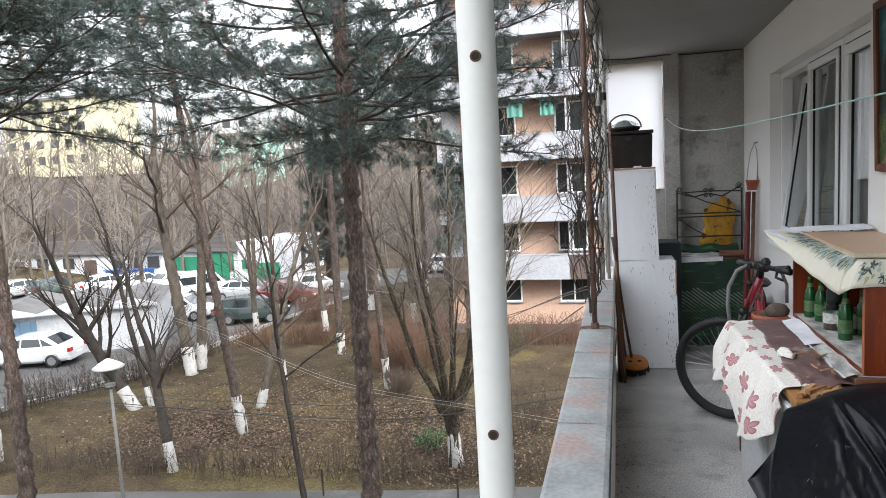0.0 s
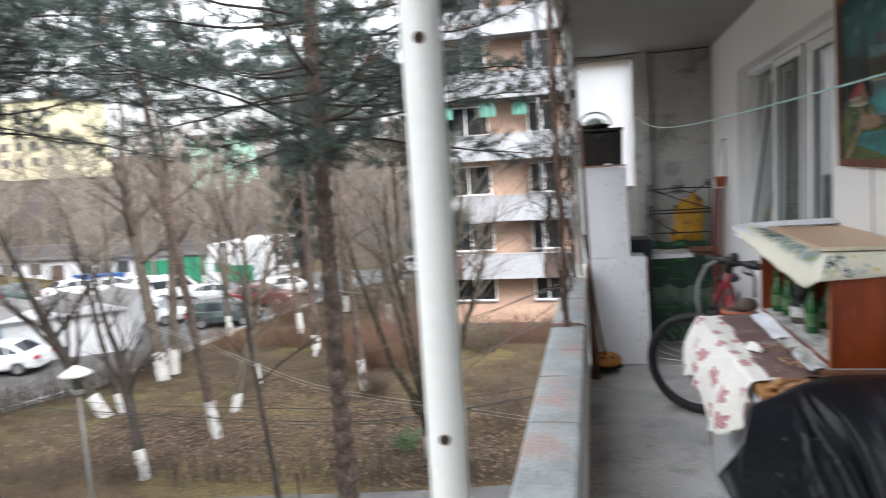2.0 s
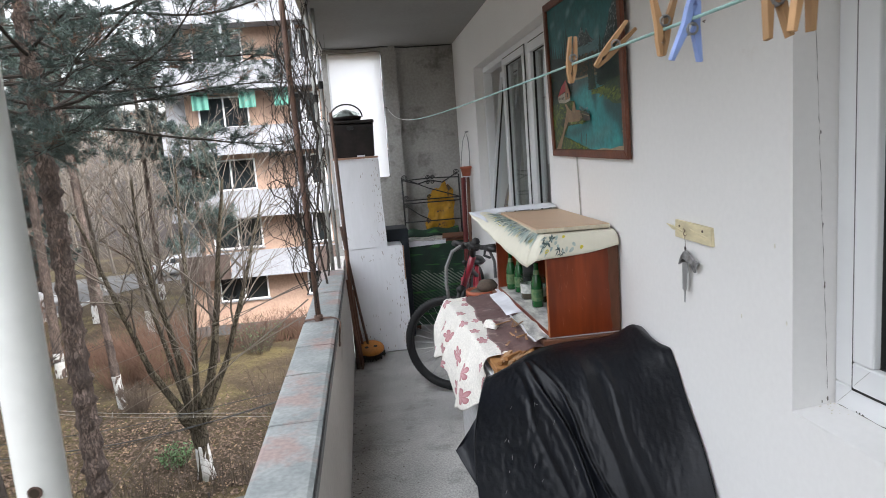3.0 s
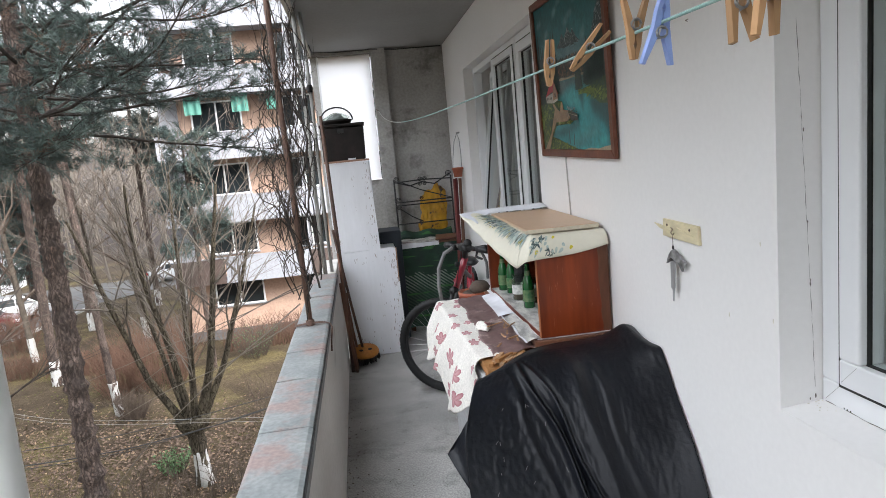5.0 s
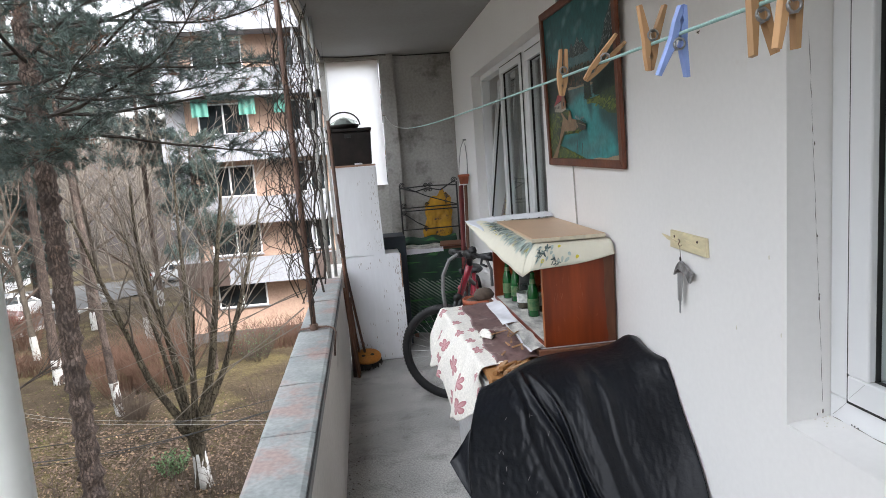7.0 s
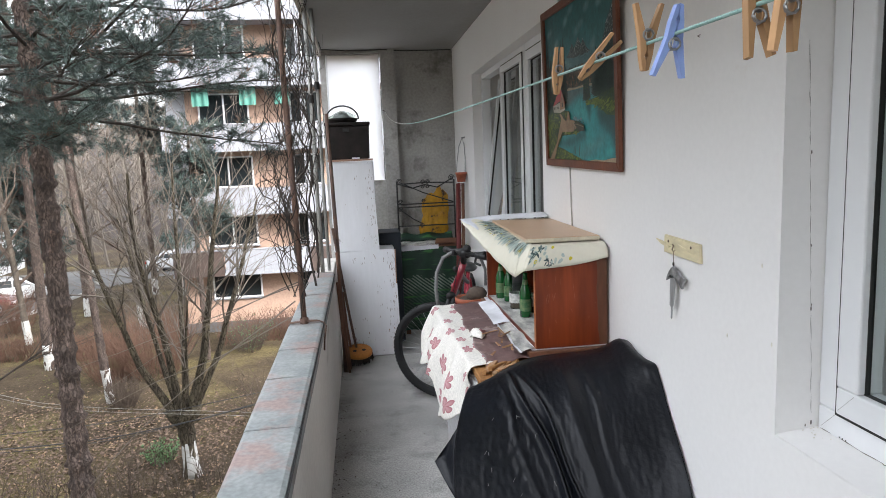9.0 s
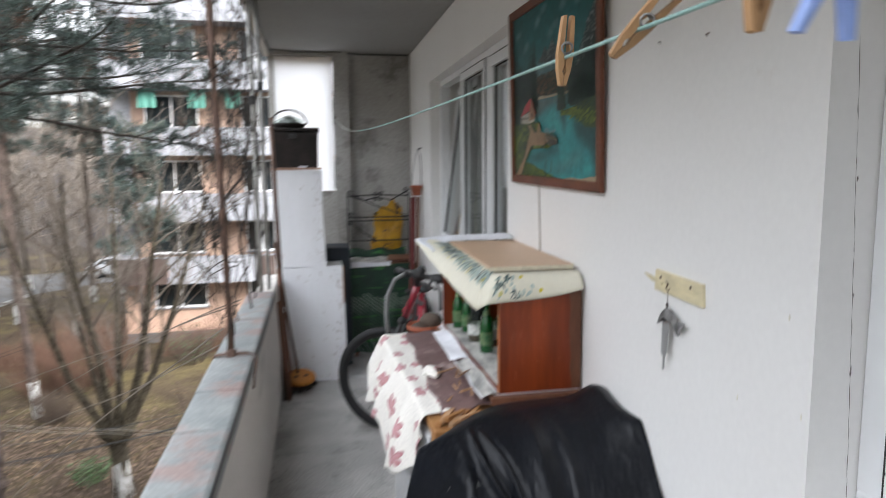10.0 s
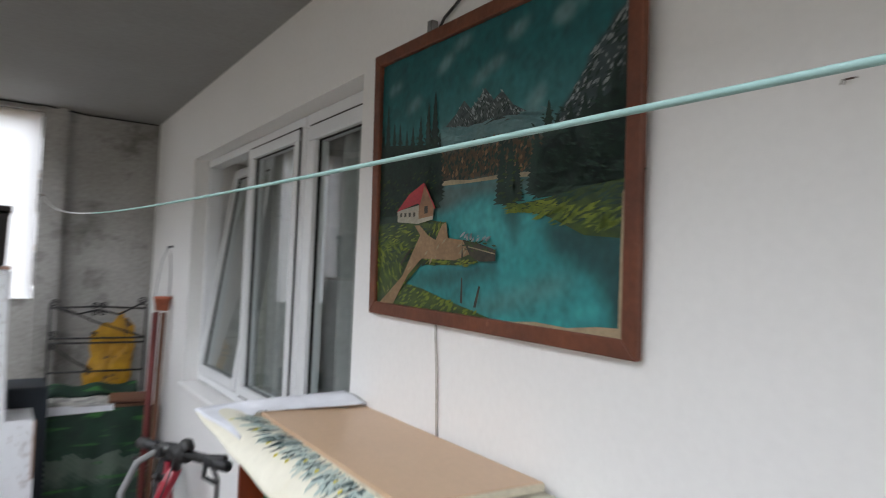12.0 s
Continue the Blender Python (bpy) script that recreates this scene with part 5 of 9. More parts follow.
solo("dark_stone", Geo().lathe([(0.0, 0.0), (0.05, 0.01), (0.062, 0.04), (0.045, 0.075), (0.0, 0.085)], 10, Matrix.Translation((1.035, 3.75, 0.787)) @ Matrix.Rotation(0.3, 4, "X") @ Matrix.Diagonal((1.0, 0.8, 0.8, 1))), M["soil"], "rough dark lump resting on the pot", "lump", smooth=True)
st_ = thing("stool", (1.0, 3.73, 0), "plain wooden stool under the flower pot", "stool")
part("seat", Geo().box(0.86, 1.14, 3.60, 3.86, 0.65, 0.675), M["brown_pole"], st_, bevel=0.005)
for x in (0.88, 1.12):
    for y in (3.62, 3.84):
        part("leg", Geo().box(x - 0.015, x + 0.015, y - 0.015, y + 0.015, 0, 0.65), M["brown_pole"], st_)

# ---- bottle cabinet on the table, with cloth, paper and board on its top ----
KY0, KY1, KX0, KX1, KZ0, KZ1 = 2.52, 3.49, 1.05, 1.332, 0.845, 1.205
kb = thing("bottle_cabinet", (1.19, 3.0, KZ0), "small red-brown veneered cabinet open at the front", "cabinet")
part("side_panel", Geo().box(KX0, KX1, KY0, KY0 + 0.018, KZ0, KZ1), M["cabinet_wood"], kb, bevel=0.003)
part("side_panel", Geo().box(KX0, KX1, KY1 - 0.018, KY1, KZ0, KZ1), M["cabinet_wood"], kb, bevel=0.003)
part("bottom_panel", Geo().box(KX0, KX1, KY0 + 0.018, KY1 - 0.018, KZ0, KZ0 + 0.016), M["cabinet_wood"], kb, bevel=0.002)
part("top_panel", Geo().box(KX0, KX1, KY0 + 0.018, KY1 - 0.018, KZ1 - 0.018, KZ1), M["cabinet_wood"], kb, bevel=0.002)
part("shelf_lining", Geo().box(KX0 + 0.004, KX1 - 0.01, KY0 + 0.022, KY1 - 0.022, KZ0 + 0.0162, KZ0 + 0.0168), M["newsprint"], kb, "printed paper lining")
part("back_panel", Geo().box(KX1 + 0.0005, KX1 + 0.005, KY0, KY1, KZ0, KZ1), M["cabinet_inner"], kb)
random.seed(33)
part("edge_strip", Geo().box(KX0 - 0.0015, KX0 + 0.0008, KY0 - 0.0008, KY0 + 0.0185, KZ0 + 0.002, KZ1 - 0.002), M["edge_veneer"], kb, "paler orange front edge")
rim = [(KX1 - 0.030 - 0.012 * f + 0.006 * noise.noise(Vector((f * 7, 0.4, 0))), KY0 - 0.0006, KZ0 + 0.004 + (KZ1 - KZ0 - 0.008) * f) for f in (k / 14 for k in range(15))]
part("worn_edge", Geo().prism(rim + [(KX1 - 0.0005, KY0 - 0.0006, KZ1 - 0.004), (KX1 - 0.0005, KY0 - 0.0006, KZ0 + 0.004)], (0, 0.0005, 0)), M["worn_veneer"], kb, "dark worn edge of the side panel")
for k in range(16):
    x, z, a, n_ = rnd(KX0 + 0.03, KX1 - 0.03), rnd(KZ0 + 0.03, KZ1 - 0.09), 1.57 + random.gauss(0, 0.35), rnd(0.008, 0.05)
    part("scratch", Geo().tube([(x, KY0 - 0.0002, z), (x + n_ * 0.5 * math.cos(a) + rnd(-0.001, 0.001), KY0 - 0.0002, z + n_ * 0.5 * math.sin(a)), (x + n_ * math.cos(a), KY0 - 0.0002, z + n_ * math.sin(a))], [0.0001, rnd(0.0003, 0.0006), 0.0001], 4), M["edge_veneer"], kb)
bs = thing("base_tray", (1.18, 3.0, TZ), "shallow wooden tray lined with pale paper under the cabinet", "tray")
part("tray", Geo().box(1.02, 1.336, 2.505, 3.52, TZ + 0.012, KZ0 - 0.006), M["brown_pole"], bs, bevel=0.003)
part("lining", Geo().box(1.035, 1.334, 2.526, 3.515, KZ0 - 0.0055, KZ0 - 0.0005), M["paper"], bs, "pale blue-white lining edge")


def bottle(x, y, z, s, mt, lab, lmat):
    ob = thing("glass_bottle", (x, y, z), lab, "bottle", "bottles in the cabinet")
    m = Matrix.Translation((x, y, z)) @ Matrix.Diagonal((s, s, s, 1))
    part("body", Geo().lathe([(0.0, 0.0), (0.030, 0.0), (0.032, 0.006), (0.032, 0.125), (0.026, 0.155), (0.0145, 0.185), (0.0125, 0.225), (0.0145, 0.23), (0.0145, 0.24), (0.0, 0.24)], 18, m), mt, ob, smooth=True)
    part("label", Geo().lathe([(0.0326, 0.035), (0.0326, 0.10)], 18, m), lmat, ob, "paper label", smooth=True)
    part("neck_label", Geo().lathe([(0.0175, 0.178), (0.0135, 0.205)], 14, m), lmat, ob, smooth=True)
    return ob


KB = KZ0 + 0.017
bottle(1.104, 3.40, KB, 0.80, M["bottle_green"], "empty green glass bottle with a label", M["label"])
bottle(1.126, 3.31, KB, 0.80, M["bottle_green"], "empty green glass bottle with a label", M["label"])
bottle(1.19, 3.36, KB, 0.80, M["bottle_green"], "empty green glass bottle with a label", M["label"])
bottle(1.125, 2.97, KB, 0.84, M["bottle_green"], "green glass bottle standing at the cabinet's near side", M["label"])
bottle(1.21, 3.04, KB, 0.80, M["bottle_green"], "empty green glass bottle with a label", M["label"])
bottle(1.165, 3.24, KB, 1.15, M["black_plastic"], "dark bottle standing behind the green ones", M["black_plastic"])
for x, y in ((1.13, 3.15), (1.16, 3.06)):
    jr = thing("glass_jar", (x, y, KB), "open clear glass jar with a white label", "jar", "jars in the cabinet")
    m = Matrix.Translation((x, y, KB))
    part("body", Geo().lathe([(0.0, 0.0), (0.036, 0.0), (0.038, 0.008), (0.038, 0.09), (0.03, 0.105), (0.03, 0.115)], 18, m), M["clear_glass"], jr, smooth=True)
    part("contents", Geo().lathe([(0.0, 0.004), (0.034, 0.004), (0.035, 0.05), (0.0, 0.052)], 16, m), M["soil"], jr, "dark contents")
    part("label", Geo().lathe([(0.0385, 0.03), (0.0385, 0.075)], 18, m), M["label_white"], jr, smooth=True)
    part("rim", Geo().lathe([(0.030, 0.110), (0.033, 0.112), (0.033, 0.122), (0.029, 0.122)], 18, m), M["clear_glass"], jr, smooth=True)

oc = thing("printed_oilcloth", (1.15, 2.95, KZ1), "cream oilcloth with a leafy print hanging over the cabinet top", "oilcloth")
CZ = KZ1 + 0.008


def oil(u, v):
    """The front flap: u from the near corner to the far end, v from the board down to the hem."""
    top = Vector((1.052, 2.56 + 0.83 * u, CZ + 0.036 + 0.012 * u))
    hem = Vector((0.987 - 0.077 * u, 2.58 + 0.84 * u, 1.118 + 0.150 * u - 0.012 * math.sin(math.pi * u)))
    p = top.lerp(hem, v)
    p.z += 0.020 * math.sin(math.pi * v) * (1 - 0.4 * u) + 0.0025 * math.sin(u * 30 + v * 2) * v
    p.x -= 0.012 * math.sin(math.pi * v) * (1 - u)
    return p


part("top_fold", Geo().sheet(lambda u, v: (1.05 + 0.285 * v, 2.555 + 0.85 * u, CZ + 0.032 + 0.012 * u), 30, 6), M["print_cloth"], oc, "cream oilcloth", smooth=True, solid=0.002)
part("front_fold", Geo().sheet(lambda u, v: tuple(oil(u, v)), 60, 14), M["print_cloth"], oc, "cream hanging flap", smooth=True, solid=0.002)


def end_flap(u, v):
    hem = Vector((1.0 + 0.335 * u, 2.503 - 0.004 * math.sin(u * 9), 1.150 + 0.038 * u + 0.005 * math.sin(u * 6 + 1.2))) 
    p = Vector((1.05 + 0.285 * u, 2.552, CZ + 0.034)).lerp(hem, v)
    p.y -= 0.010 * math.sin(3.14 * v)
    p.z += 0.008 * math.sin(3.14 * v)
    return p


part("end_fold", Geo().sheet(lambda u, v: tuple(end_flap(u, v)), 30, 8), M["print_cloth"], oc, "hanging cream edge", smooth=True, solid=0.002)
part("corner_fold", Geo().sheet(lambda u, v: tuple(end_flap(0.0, v).lerp(oil(0.0, v), u) + Vector((-0.001, 0, 0))), 6, 8), M["print_cloth"], oc, smooth=True, solid=0.002)


def printed(name, fn, spots, mat, lab):
    """Small leaf-shaped marks printed on a fold; spots: centre u, v, half length, half width, lean."""
    g = Geo()
    for u, v, a, b, lean in spots:
        q = []
        for i in range(8):
            t = 6.283 * i / 8
            w = b * math.sin(t) * (1 - 0.35 * math.cos(t))
            q.append(fn(u + a * math.cos(t) * math.cos(lean) - w * math.sin(lean), v + 9 * (a * math.cos(t) * math.sin(lean) + w * math.cos(lean))) + Vector((-0.0012, -0.0012, 0.0018)))
        g.poly(q)
    tagged(part(name, g, mat, oc, lab), kind="stuff")


random.seed(71)
M["leaf_ink"] = material("dark_green_leaf_print", (0.03, 0.05, 0.055), 0.5, alt=(0.10, 0.15, 0.14), scale=40, amount=0.9, bump=0)
M["petal_ink"] = material("pale_blue_green_print", (0.36, 0.46, 0.44), 0.5, alt=(0.52, 0.57, 0.50), scale=40, amount=0.9, bump=0)
M["yellow_ink"] = material("yellow_flower_print", (0.66, 0.55, 0.03), 0.5, bump=0, scale=40)
up = lambda k: k / 24 + rnd(-0.012, 0.012)
printed("petal_print", oil, [(rnd(0.0, 0.90), rnd(0.03, 0.48), rnd(0.014, 0.026), rnd(0.006, 0.011), rnd(0.9, 2.0)) for k in range(110)], M["petal_ink"], "pale leaf print")
printed("leaf_print", oil, [(rnd(0.0, 0.92), rnd(0.06, 0.44), rnd(0.012, 0.022), rnd(0.0035, 0.0075), 1.2 + rnd(-0.5, 0.5)) for k in range(60)], M["leaf_ink"], "dark leaf print")
printed("twig_print", oil, [(rnd(0.0, 0.92), rnd(0.06, 0.5), rnd(0.010, 0.02), rnd(0.0015, 0.003), rnd(0.6, 2.2)) for k in range(50)], M["leaf_ink"], "fine leaf print")
printed("yellow_print", oil, [(rnd(0.02, 0.9), rnd(0.2, 0.6), 0.006, 0.005, 0) for k in range(14)], M["yellow_ink"], "yellow flower print")
ef = lambda u, v: end_flap(u, v / 2.4)
printed("leaf_print", ef, [(rnd(0.02, 0.16), rnd(0.4, 1.6), rnd(0.03, 0.05), rnd(0.008, 0.014), rnd(0.2, 2.6)) for k in range(12)] + [(rnd(0.2, 0.33), rnd(1.7, 2.2), rnd(0.02, 0.04), 0.007, rnd(0.0, 3.0)) for k in range(9)], M["leaf_ink"], "dark leaf print")
printed("petal_print", ef, [(rnd(0.02, 0.45), rnd(0.3, 2.0), rnd(0.02, 0.04), rnd(0.012, 0.02), rnd(0, 3)) for k in range(14)], M["petal_ink"], "pale leaf print")
printed("yellow_print", ef, [(u, v, 0.022, 0.02, 0) for u, v in ((0.3, 0.5), (0.55, 1.8), (0.12, 1.8))], M["yellow_ink"], "yellow flower print")
PN = [(0, (0.957, 3.20, 1.243)), (0.28, (1.05, 3.36, 1.268)), (1, (1.335, 3.29, 1.285))]
wp = solo("white_paper_sheet", Geo().sheet(lambda u, v: tuple(along(PN, u).lerp(Vector((0.905 + 0.43 * u, 3.42 + 0.02 * u, 1.278 + 0.018 * u)), v) + Vector((0, 0, 0.003 * math.sin(v * 6 + u * 5)))), 28, 10), M["paper"], "white paper sheet over the cloth on the cabinet", "paper", smooth=True, solid=0.0015)
bo = thing("fibreboard", (1.2, 2.95, CZ + 0.04), "tan fibreboard panel lying on the cabinet", "board")
rot = Matrix.Translation((1.195, 2.965, CZ + 0.045)) @ Matrix.Rotation(radians(-2.0), 4, "Z")
part("panel", Geo().box(-0.148, 0.143, -0.39, 0.39, 0.0, 0.010, rot), M["board"], bo, bevel=0.0015)
part("edge", Geo().box(-0.1495, 0.1445, -0.3925, -0.389, -0.006, 0.008, rot), M["board_edge"], bo, "pale chipped edge")
part("lower_panel", Geo().box(-0.146, 0.14, -0.385, 0.385, -0.009, -0.0005, rot), M["board_edge"], bo)

# ---- black tarpaulin over stacked things ----
TARP_U = [0.0, 0.36, 0.82, 1.0]
TARP = [
    (0.0, [(0.765, 2.235, 0.825), (0.985, 2.395, 0.852), (1.262, 2.42, 0.862), (1.340, 2.44, 0.885)]),
    (0.14, [(0.720, 2.16, 0.836), (0.955, 2.27, 0.862), (1.25, 2.30, 0.882), (1.340, 2.30, 0.915)]),
    (0.30, [(0.672, 2.04, 0.785), (0.93, 2.10, 0.805), (1.22, 2.14, 0.842), (1.340, 2.13, 0.905)]),
    (0.50, [(0.642, 1.97, 0.665), (0.92, 1.96, 0.63), (1.20, 1.97, 0.67), (1.338, 2.005, 0.765)]),
    (0.75, [(0.645, 1.885, 0.40), (0.92, 1.81, 0.36), (1.20, 1.81, 0.38), (1.334, 1.835, 0.545)]),
    (1.0, [(0.64, 1.76, 0.02), (0.92, 1.69, 0.02), (1.20, 1.66, 0.02), (1.33, 1.60, 0.03)])]


def spline(knots, pts, t):
    """A smooth line through points at given knots."""
    i = 0
    while i < len(knots) - 2 and t > knots[i + 1]:
        i += 1
    a, b = Vector(pts[i]), Vector(pts[i + 1])
    h = knots[i + 1] - knots[i]
    s0 = (b - Vector(pts[i - 1])) / (knots[i + 1] - knots[i - 1]) if i else (b - a) / h
    s1 = (Vector(pts[i + 2]) - a) / (knots[i + 2] - knots[i]) if i + 2 < len(pts) else (b - a) / h
    f = (t - knots[i]) / h
    return a * (2 * f ** 3 - 3 * f * f + 1) + s0 * h * (f ** 3 - 2 * f * f + f) + b * (3 * f * f - 2 * f ** 3) + s1 * h * (f ** 3 - f * f)


def tarp(u, v):
    """u across from the aisle to the wall, v from the back edge down the front."""
    p = spline([r[0] for r in TARP], [spline(TARP_U, r[1], u) for r in TARP], v)
    q = 0.0
    down = min(1, max(0, v - 0.1) * 5)
    # long folds fanning out from the aisle shoulder
    for c, slope, wd, k in ((0.17, 0.36, 0.016, 0.009), (0.235, 0.50, 0.015, 0.032), (0.29, 0.54, 0.010, 0.018), (0.50, 0.26, 0.05, 0.020), (0.61, 0.32, 0.022, 0.008)):
        d = (u - c - slope * (v - 0.15) + 0.012 * math.sin(v * 17 + c * 40)) / wd
        q += k * math.exp(-abs(d) ** 1.4) * down * min(1, (1.15 - v) * 2) - 0.5 * k * math.exp(-((d - 1.9) / 1.3) ** 2) * down
    # crumpled patch at the aisle side, fine puckers elsewhere
    crump = math.exp(-((u - 0.20) / 0.16) ** 2 - ((v - 0.45) / 0.2) ** 2)
    q += 0.004 * crump * (1 - 2 * abs(noise.noise(Vector((u * 34 + v * 9, v * 30, 0.3)))))
    q += 0.003 * down * (1 - 2 * abs(noise.noise(Vector((u * 7 - v * 4, v * 4 + u, 2.0)))))
    q += 0.0018 * noise.noise(Vector((u * 60, v * 40, 5.0)))
    p.y -= q * 0.8
    p.z += q * 0.6
    # a rounded shoulder against the wall with a second bump below it
    p.z += 0.026 * math.exp(-((u - 0.90) / 0.08) ** 2 - ((v - 0.12) / 0.09) ** 2) + 0.008 * math.exp(-((u - 0.99) / 0.05) ** 2 - ((v - 0.335) / 0.03) ** 2) - (0.035 * ((u - 0.92) / 0.08) ** 2 * math.exp(-((v - 0.22) / 0.09) ** 2) if u > 0.92 else 0)
    return (p.x, p.y, max(p.z, 0.012))


def side(u, v):
    """The aisle side, tucked back from the front fold."""
    t = Vector(tarp(0.0, 0.02 + 0.98 * u))
    back = 0.26 * v * (1 - 0.55 * (1 - u) ** 3)
    return (t.x + 0.05 * v - 0.018 * math.sin(3.14 * v) * math.sin(u * 9 + 1), t.y + back, max(0.012, t.z - 0.13 * v * (0.6 + 0.4 * math.sin(u * 7)) - 0.01 * math.sin(v * 9 + u * 12)))


def flap(u, v):
    """A stiff corner of the sheet standing out into the aisle."""
    root = Vector(tarp(0.004, 0.33 + 0.26 * u))
    tip = Vector((0.592, 2.01, 0.672))
    p = root.lerp(tip, v)
    p.y += 0.022 * math.sin(3.14 * v) * math.sin(4 * u) + 0.012 * v
    return tuple(p)


tp = thing("tarpaulin", (1.0, 2.1, 0.0), "creased black plastic tarpaulin draped over a stack by the wall", "tarpaulin")
part("front_fold", Geo().sheet(tarp, 150, 150), M["tarp"], tp, smooth=True, solid=0.002)
part("side_fold", Geo().sheet(side, 70, 20), M["tarp"], tp, smooth=True, solid=0.002)
part("corner_flap", Geo().sheet(flap, 16, 12), M["tarp"], tp, "stiff creased corner", smooth=True, solid=0.003)
bxs = thing("covered_stack", (1.0, 2.1, 0), "stack of boxes hidden under the black tarpaulin", "boxes")
part("box", Geo().box(0.74, 1.30, 2.06, 2.28, 0.0, 0.62), M["brown_pole"], bxs, bevel=0.01)
random.seed(77)
g = Geo()
for k in range(12):
    u, v = rnd(0.1, 0.4), rnd(0.3, 0.6)
    a = Vector(tarp(u, v)) + Vector((0, -0.003, 0.003))
    b = Vector(tarp(u + rnd(-0.012, 0.012), v + rnd(0.004, 0.014))) + Vector((0, -0.003, 0.003))
    g.tube([a, b], 0.0008, 4)
tagged(part("speck", g, M["grey_foam"], tp, "pale specks and threads"), kind="stuff")

# ---- clothes line and pegs ----
def line_at(y):
    q = y - 6.4
    return Vector((0.68 + 0.00655 * q + 0.003326 * q * q, y, 2.04 + 0.15668 * q + 0.026427 * q * q + 0.0016125 * q ** 3))


cl = thing("clothes_line", (0.8, 3.0, 1.8), "thin pale green plastic clothes line strung along the balcony", "line")
part("cord", Geo().tube([line_at(0.3 + 0.1 * k) for k in range(36)], 0.0020, 8), M["rope_green"], cl, smooth=True)
part("cord", Geo().tube([line_at(3.8 + 0.1 * k) for k in range(26)] + [Vector((0.68, 6.41, 2.04))], 0.0020, 8), M["rope_white"], cl, "white cord end", smooth=True)
part("nail", Geo().tube([(0.68, 6.42, 2.045), (0.66, 6.38, 2.05)], 0.004, 6), M["rust"], cl)
part("nail", Geo().tube([line_at(0.3), line_at(0.3) + Vector((0.5, -0.3, 0.06))], 0.003, 6), M["rope_green"], cl)


def peg(y, tilt, lean, mat, lab, s=1.0, spread=0.004):
    p = line_at(y)
    m = Matrix.Translation(p) @ Matrix.Rotation(radians(lean), 4, "Y") @ Matrix.Rotation(radians(tilt), 4, "X") @ Matrix.Diagonal((s, s, s, 1))
    ob = thing("clothespin", p, lab, "clothespin", "pegs on the clothes line")
    for sx in (-1, 1):
        outline = ((0.0004, -0.030), (0.0035, -0.029), (0.0072, -0.012), (0.0088, 0.004), (0.0062 + spread, 0.043), (0.0026 + spread, 0.044), (0.0024, 0.012), (0.0036, 0.006), (0.0012, 0.001), (0.0006, -0.008), (0.0024, -0.014), (0.0004, -0.019))
        part("leg", Geo().prism([m @ Vector((sx * x, -0.0045, z)) for x, z in outline], m.to_3x3() @ Vector((0, 0.009, 0))), mat, ob)
    part("spring", Geo().tube([m @ Vector((0.006 * math.cos(a), -0.007 + 0.0022 * a / 6.28, 0.010 + 0.006 * math.sin(a))) for a in [k * 0.7 for k in range(40)]], 0.0012, 5), M["steel"], ob, "steel spring", smooth=True)
    return ob


W1, W2 = "wooden clothespin with a steel spring on the line", "pale blue plastic clothespin on the line"
peg(1.18, 5, 3, M["pin_wood"], W1, spread=0.0)
peg(1.025, 12, 42, M["pin_wood"], W1)
peg(0.872, 4, 2, M["pin_wood"], W1, spread=0.011)
peg(0.808, -8, 186, M["pin_blue"], W2, spread=0.012)
peg(0.673, 6, 176, M["pin_wood"], W1, spread=0.006)
peg(0.63, -4, 183, M["pin_wood"], W1, spread=0.004)

# ---- wall hooks ----
hs = thing("hook_strip", (WX, 1.935, 1.3), "pale yellow wooden strip with a split edge, screwed to the wall", "hook strip")
part("strip", Geo().prism([(WX - 0.010, y, z) for y, z in ((2.042, 1.329), (1.832, 1.323), (1.827, 1.269), (2.045, 1.275))], (0.0095, 0, 0)), M["strip"], hs, bevel=0.0015)
part("sliver", Geo().prism([(WX - 0.014, y, z) for y, z in ((2.094, 1.312), (2.056, 1.309), (1.995, 1.299), (2.010, 1.293), (2.056, 1.298))], (0.004, 0, 0)), M["strip"], hs, "long split sliver of wood")
part("sliver", Geo().prism([(WX - 0.013, y, z) for y, z in ((1.95, 1.309), (1.85, 1.293), (1.868, 1.291), (1.93, 1.300))], (0.003, 0, 0)), M["strip"], hs, "long split sliver of wood")
for y, z in ((2.015, 1.311), (1.878, 1.308)):
    part("screw", Geo().lathe([(0.0, 0.0025), (0.003, 0.0015), (0.0045, 0.0)], 10, Matrix.Translation((WX - 0.010, y, z)) @ Matrix.Rotation(radians(-90), 4, "Y")), M["rust"], hs)
part("hook", Geo().tube([(WX - 0.010, 1.990, 1.305), (WX - 0.014, 1.975, 1.303), (WX - 0.020, 1.962, 1.302), (WX - 0.026, 1.960, 1.294), (WX - 0.022, 1.958, 1.287), (WX - 0.017, 1.957, 1.291)], 0.0016, 6), M["rust"], hs, "bent wire hook", smooth=True)
of = thing("fish_opener", (WX - 0.02, 1.96, 1.2), "grey fish-shaped opener with a steel blade hanging from a wire hook", "opener")
part("wire", Geo().tube([(WX - 0.022, 1.959, 1.2885), (WX - 0.019, 1.9625, 1.268), (WX - 0.018, 1.965, 1.244)], 0.0009, 6), M["rust"], of, smooth=True)
part("ring", Geo().tube([(WX - 0.018, 1.965 + 0.004 * math.sin(a * 0.7), 1.248 + 0.006 * math.cos(a * 0.7)) for a in range(10)], 0.0014, 5), M["black"], of)
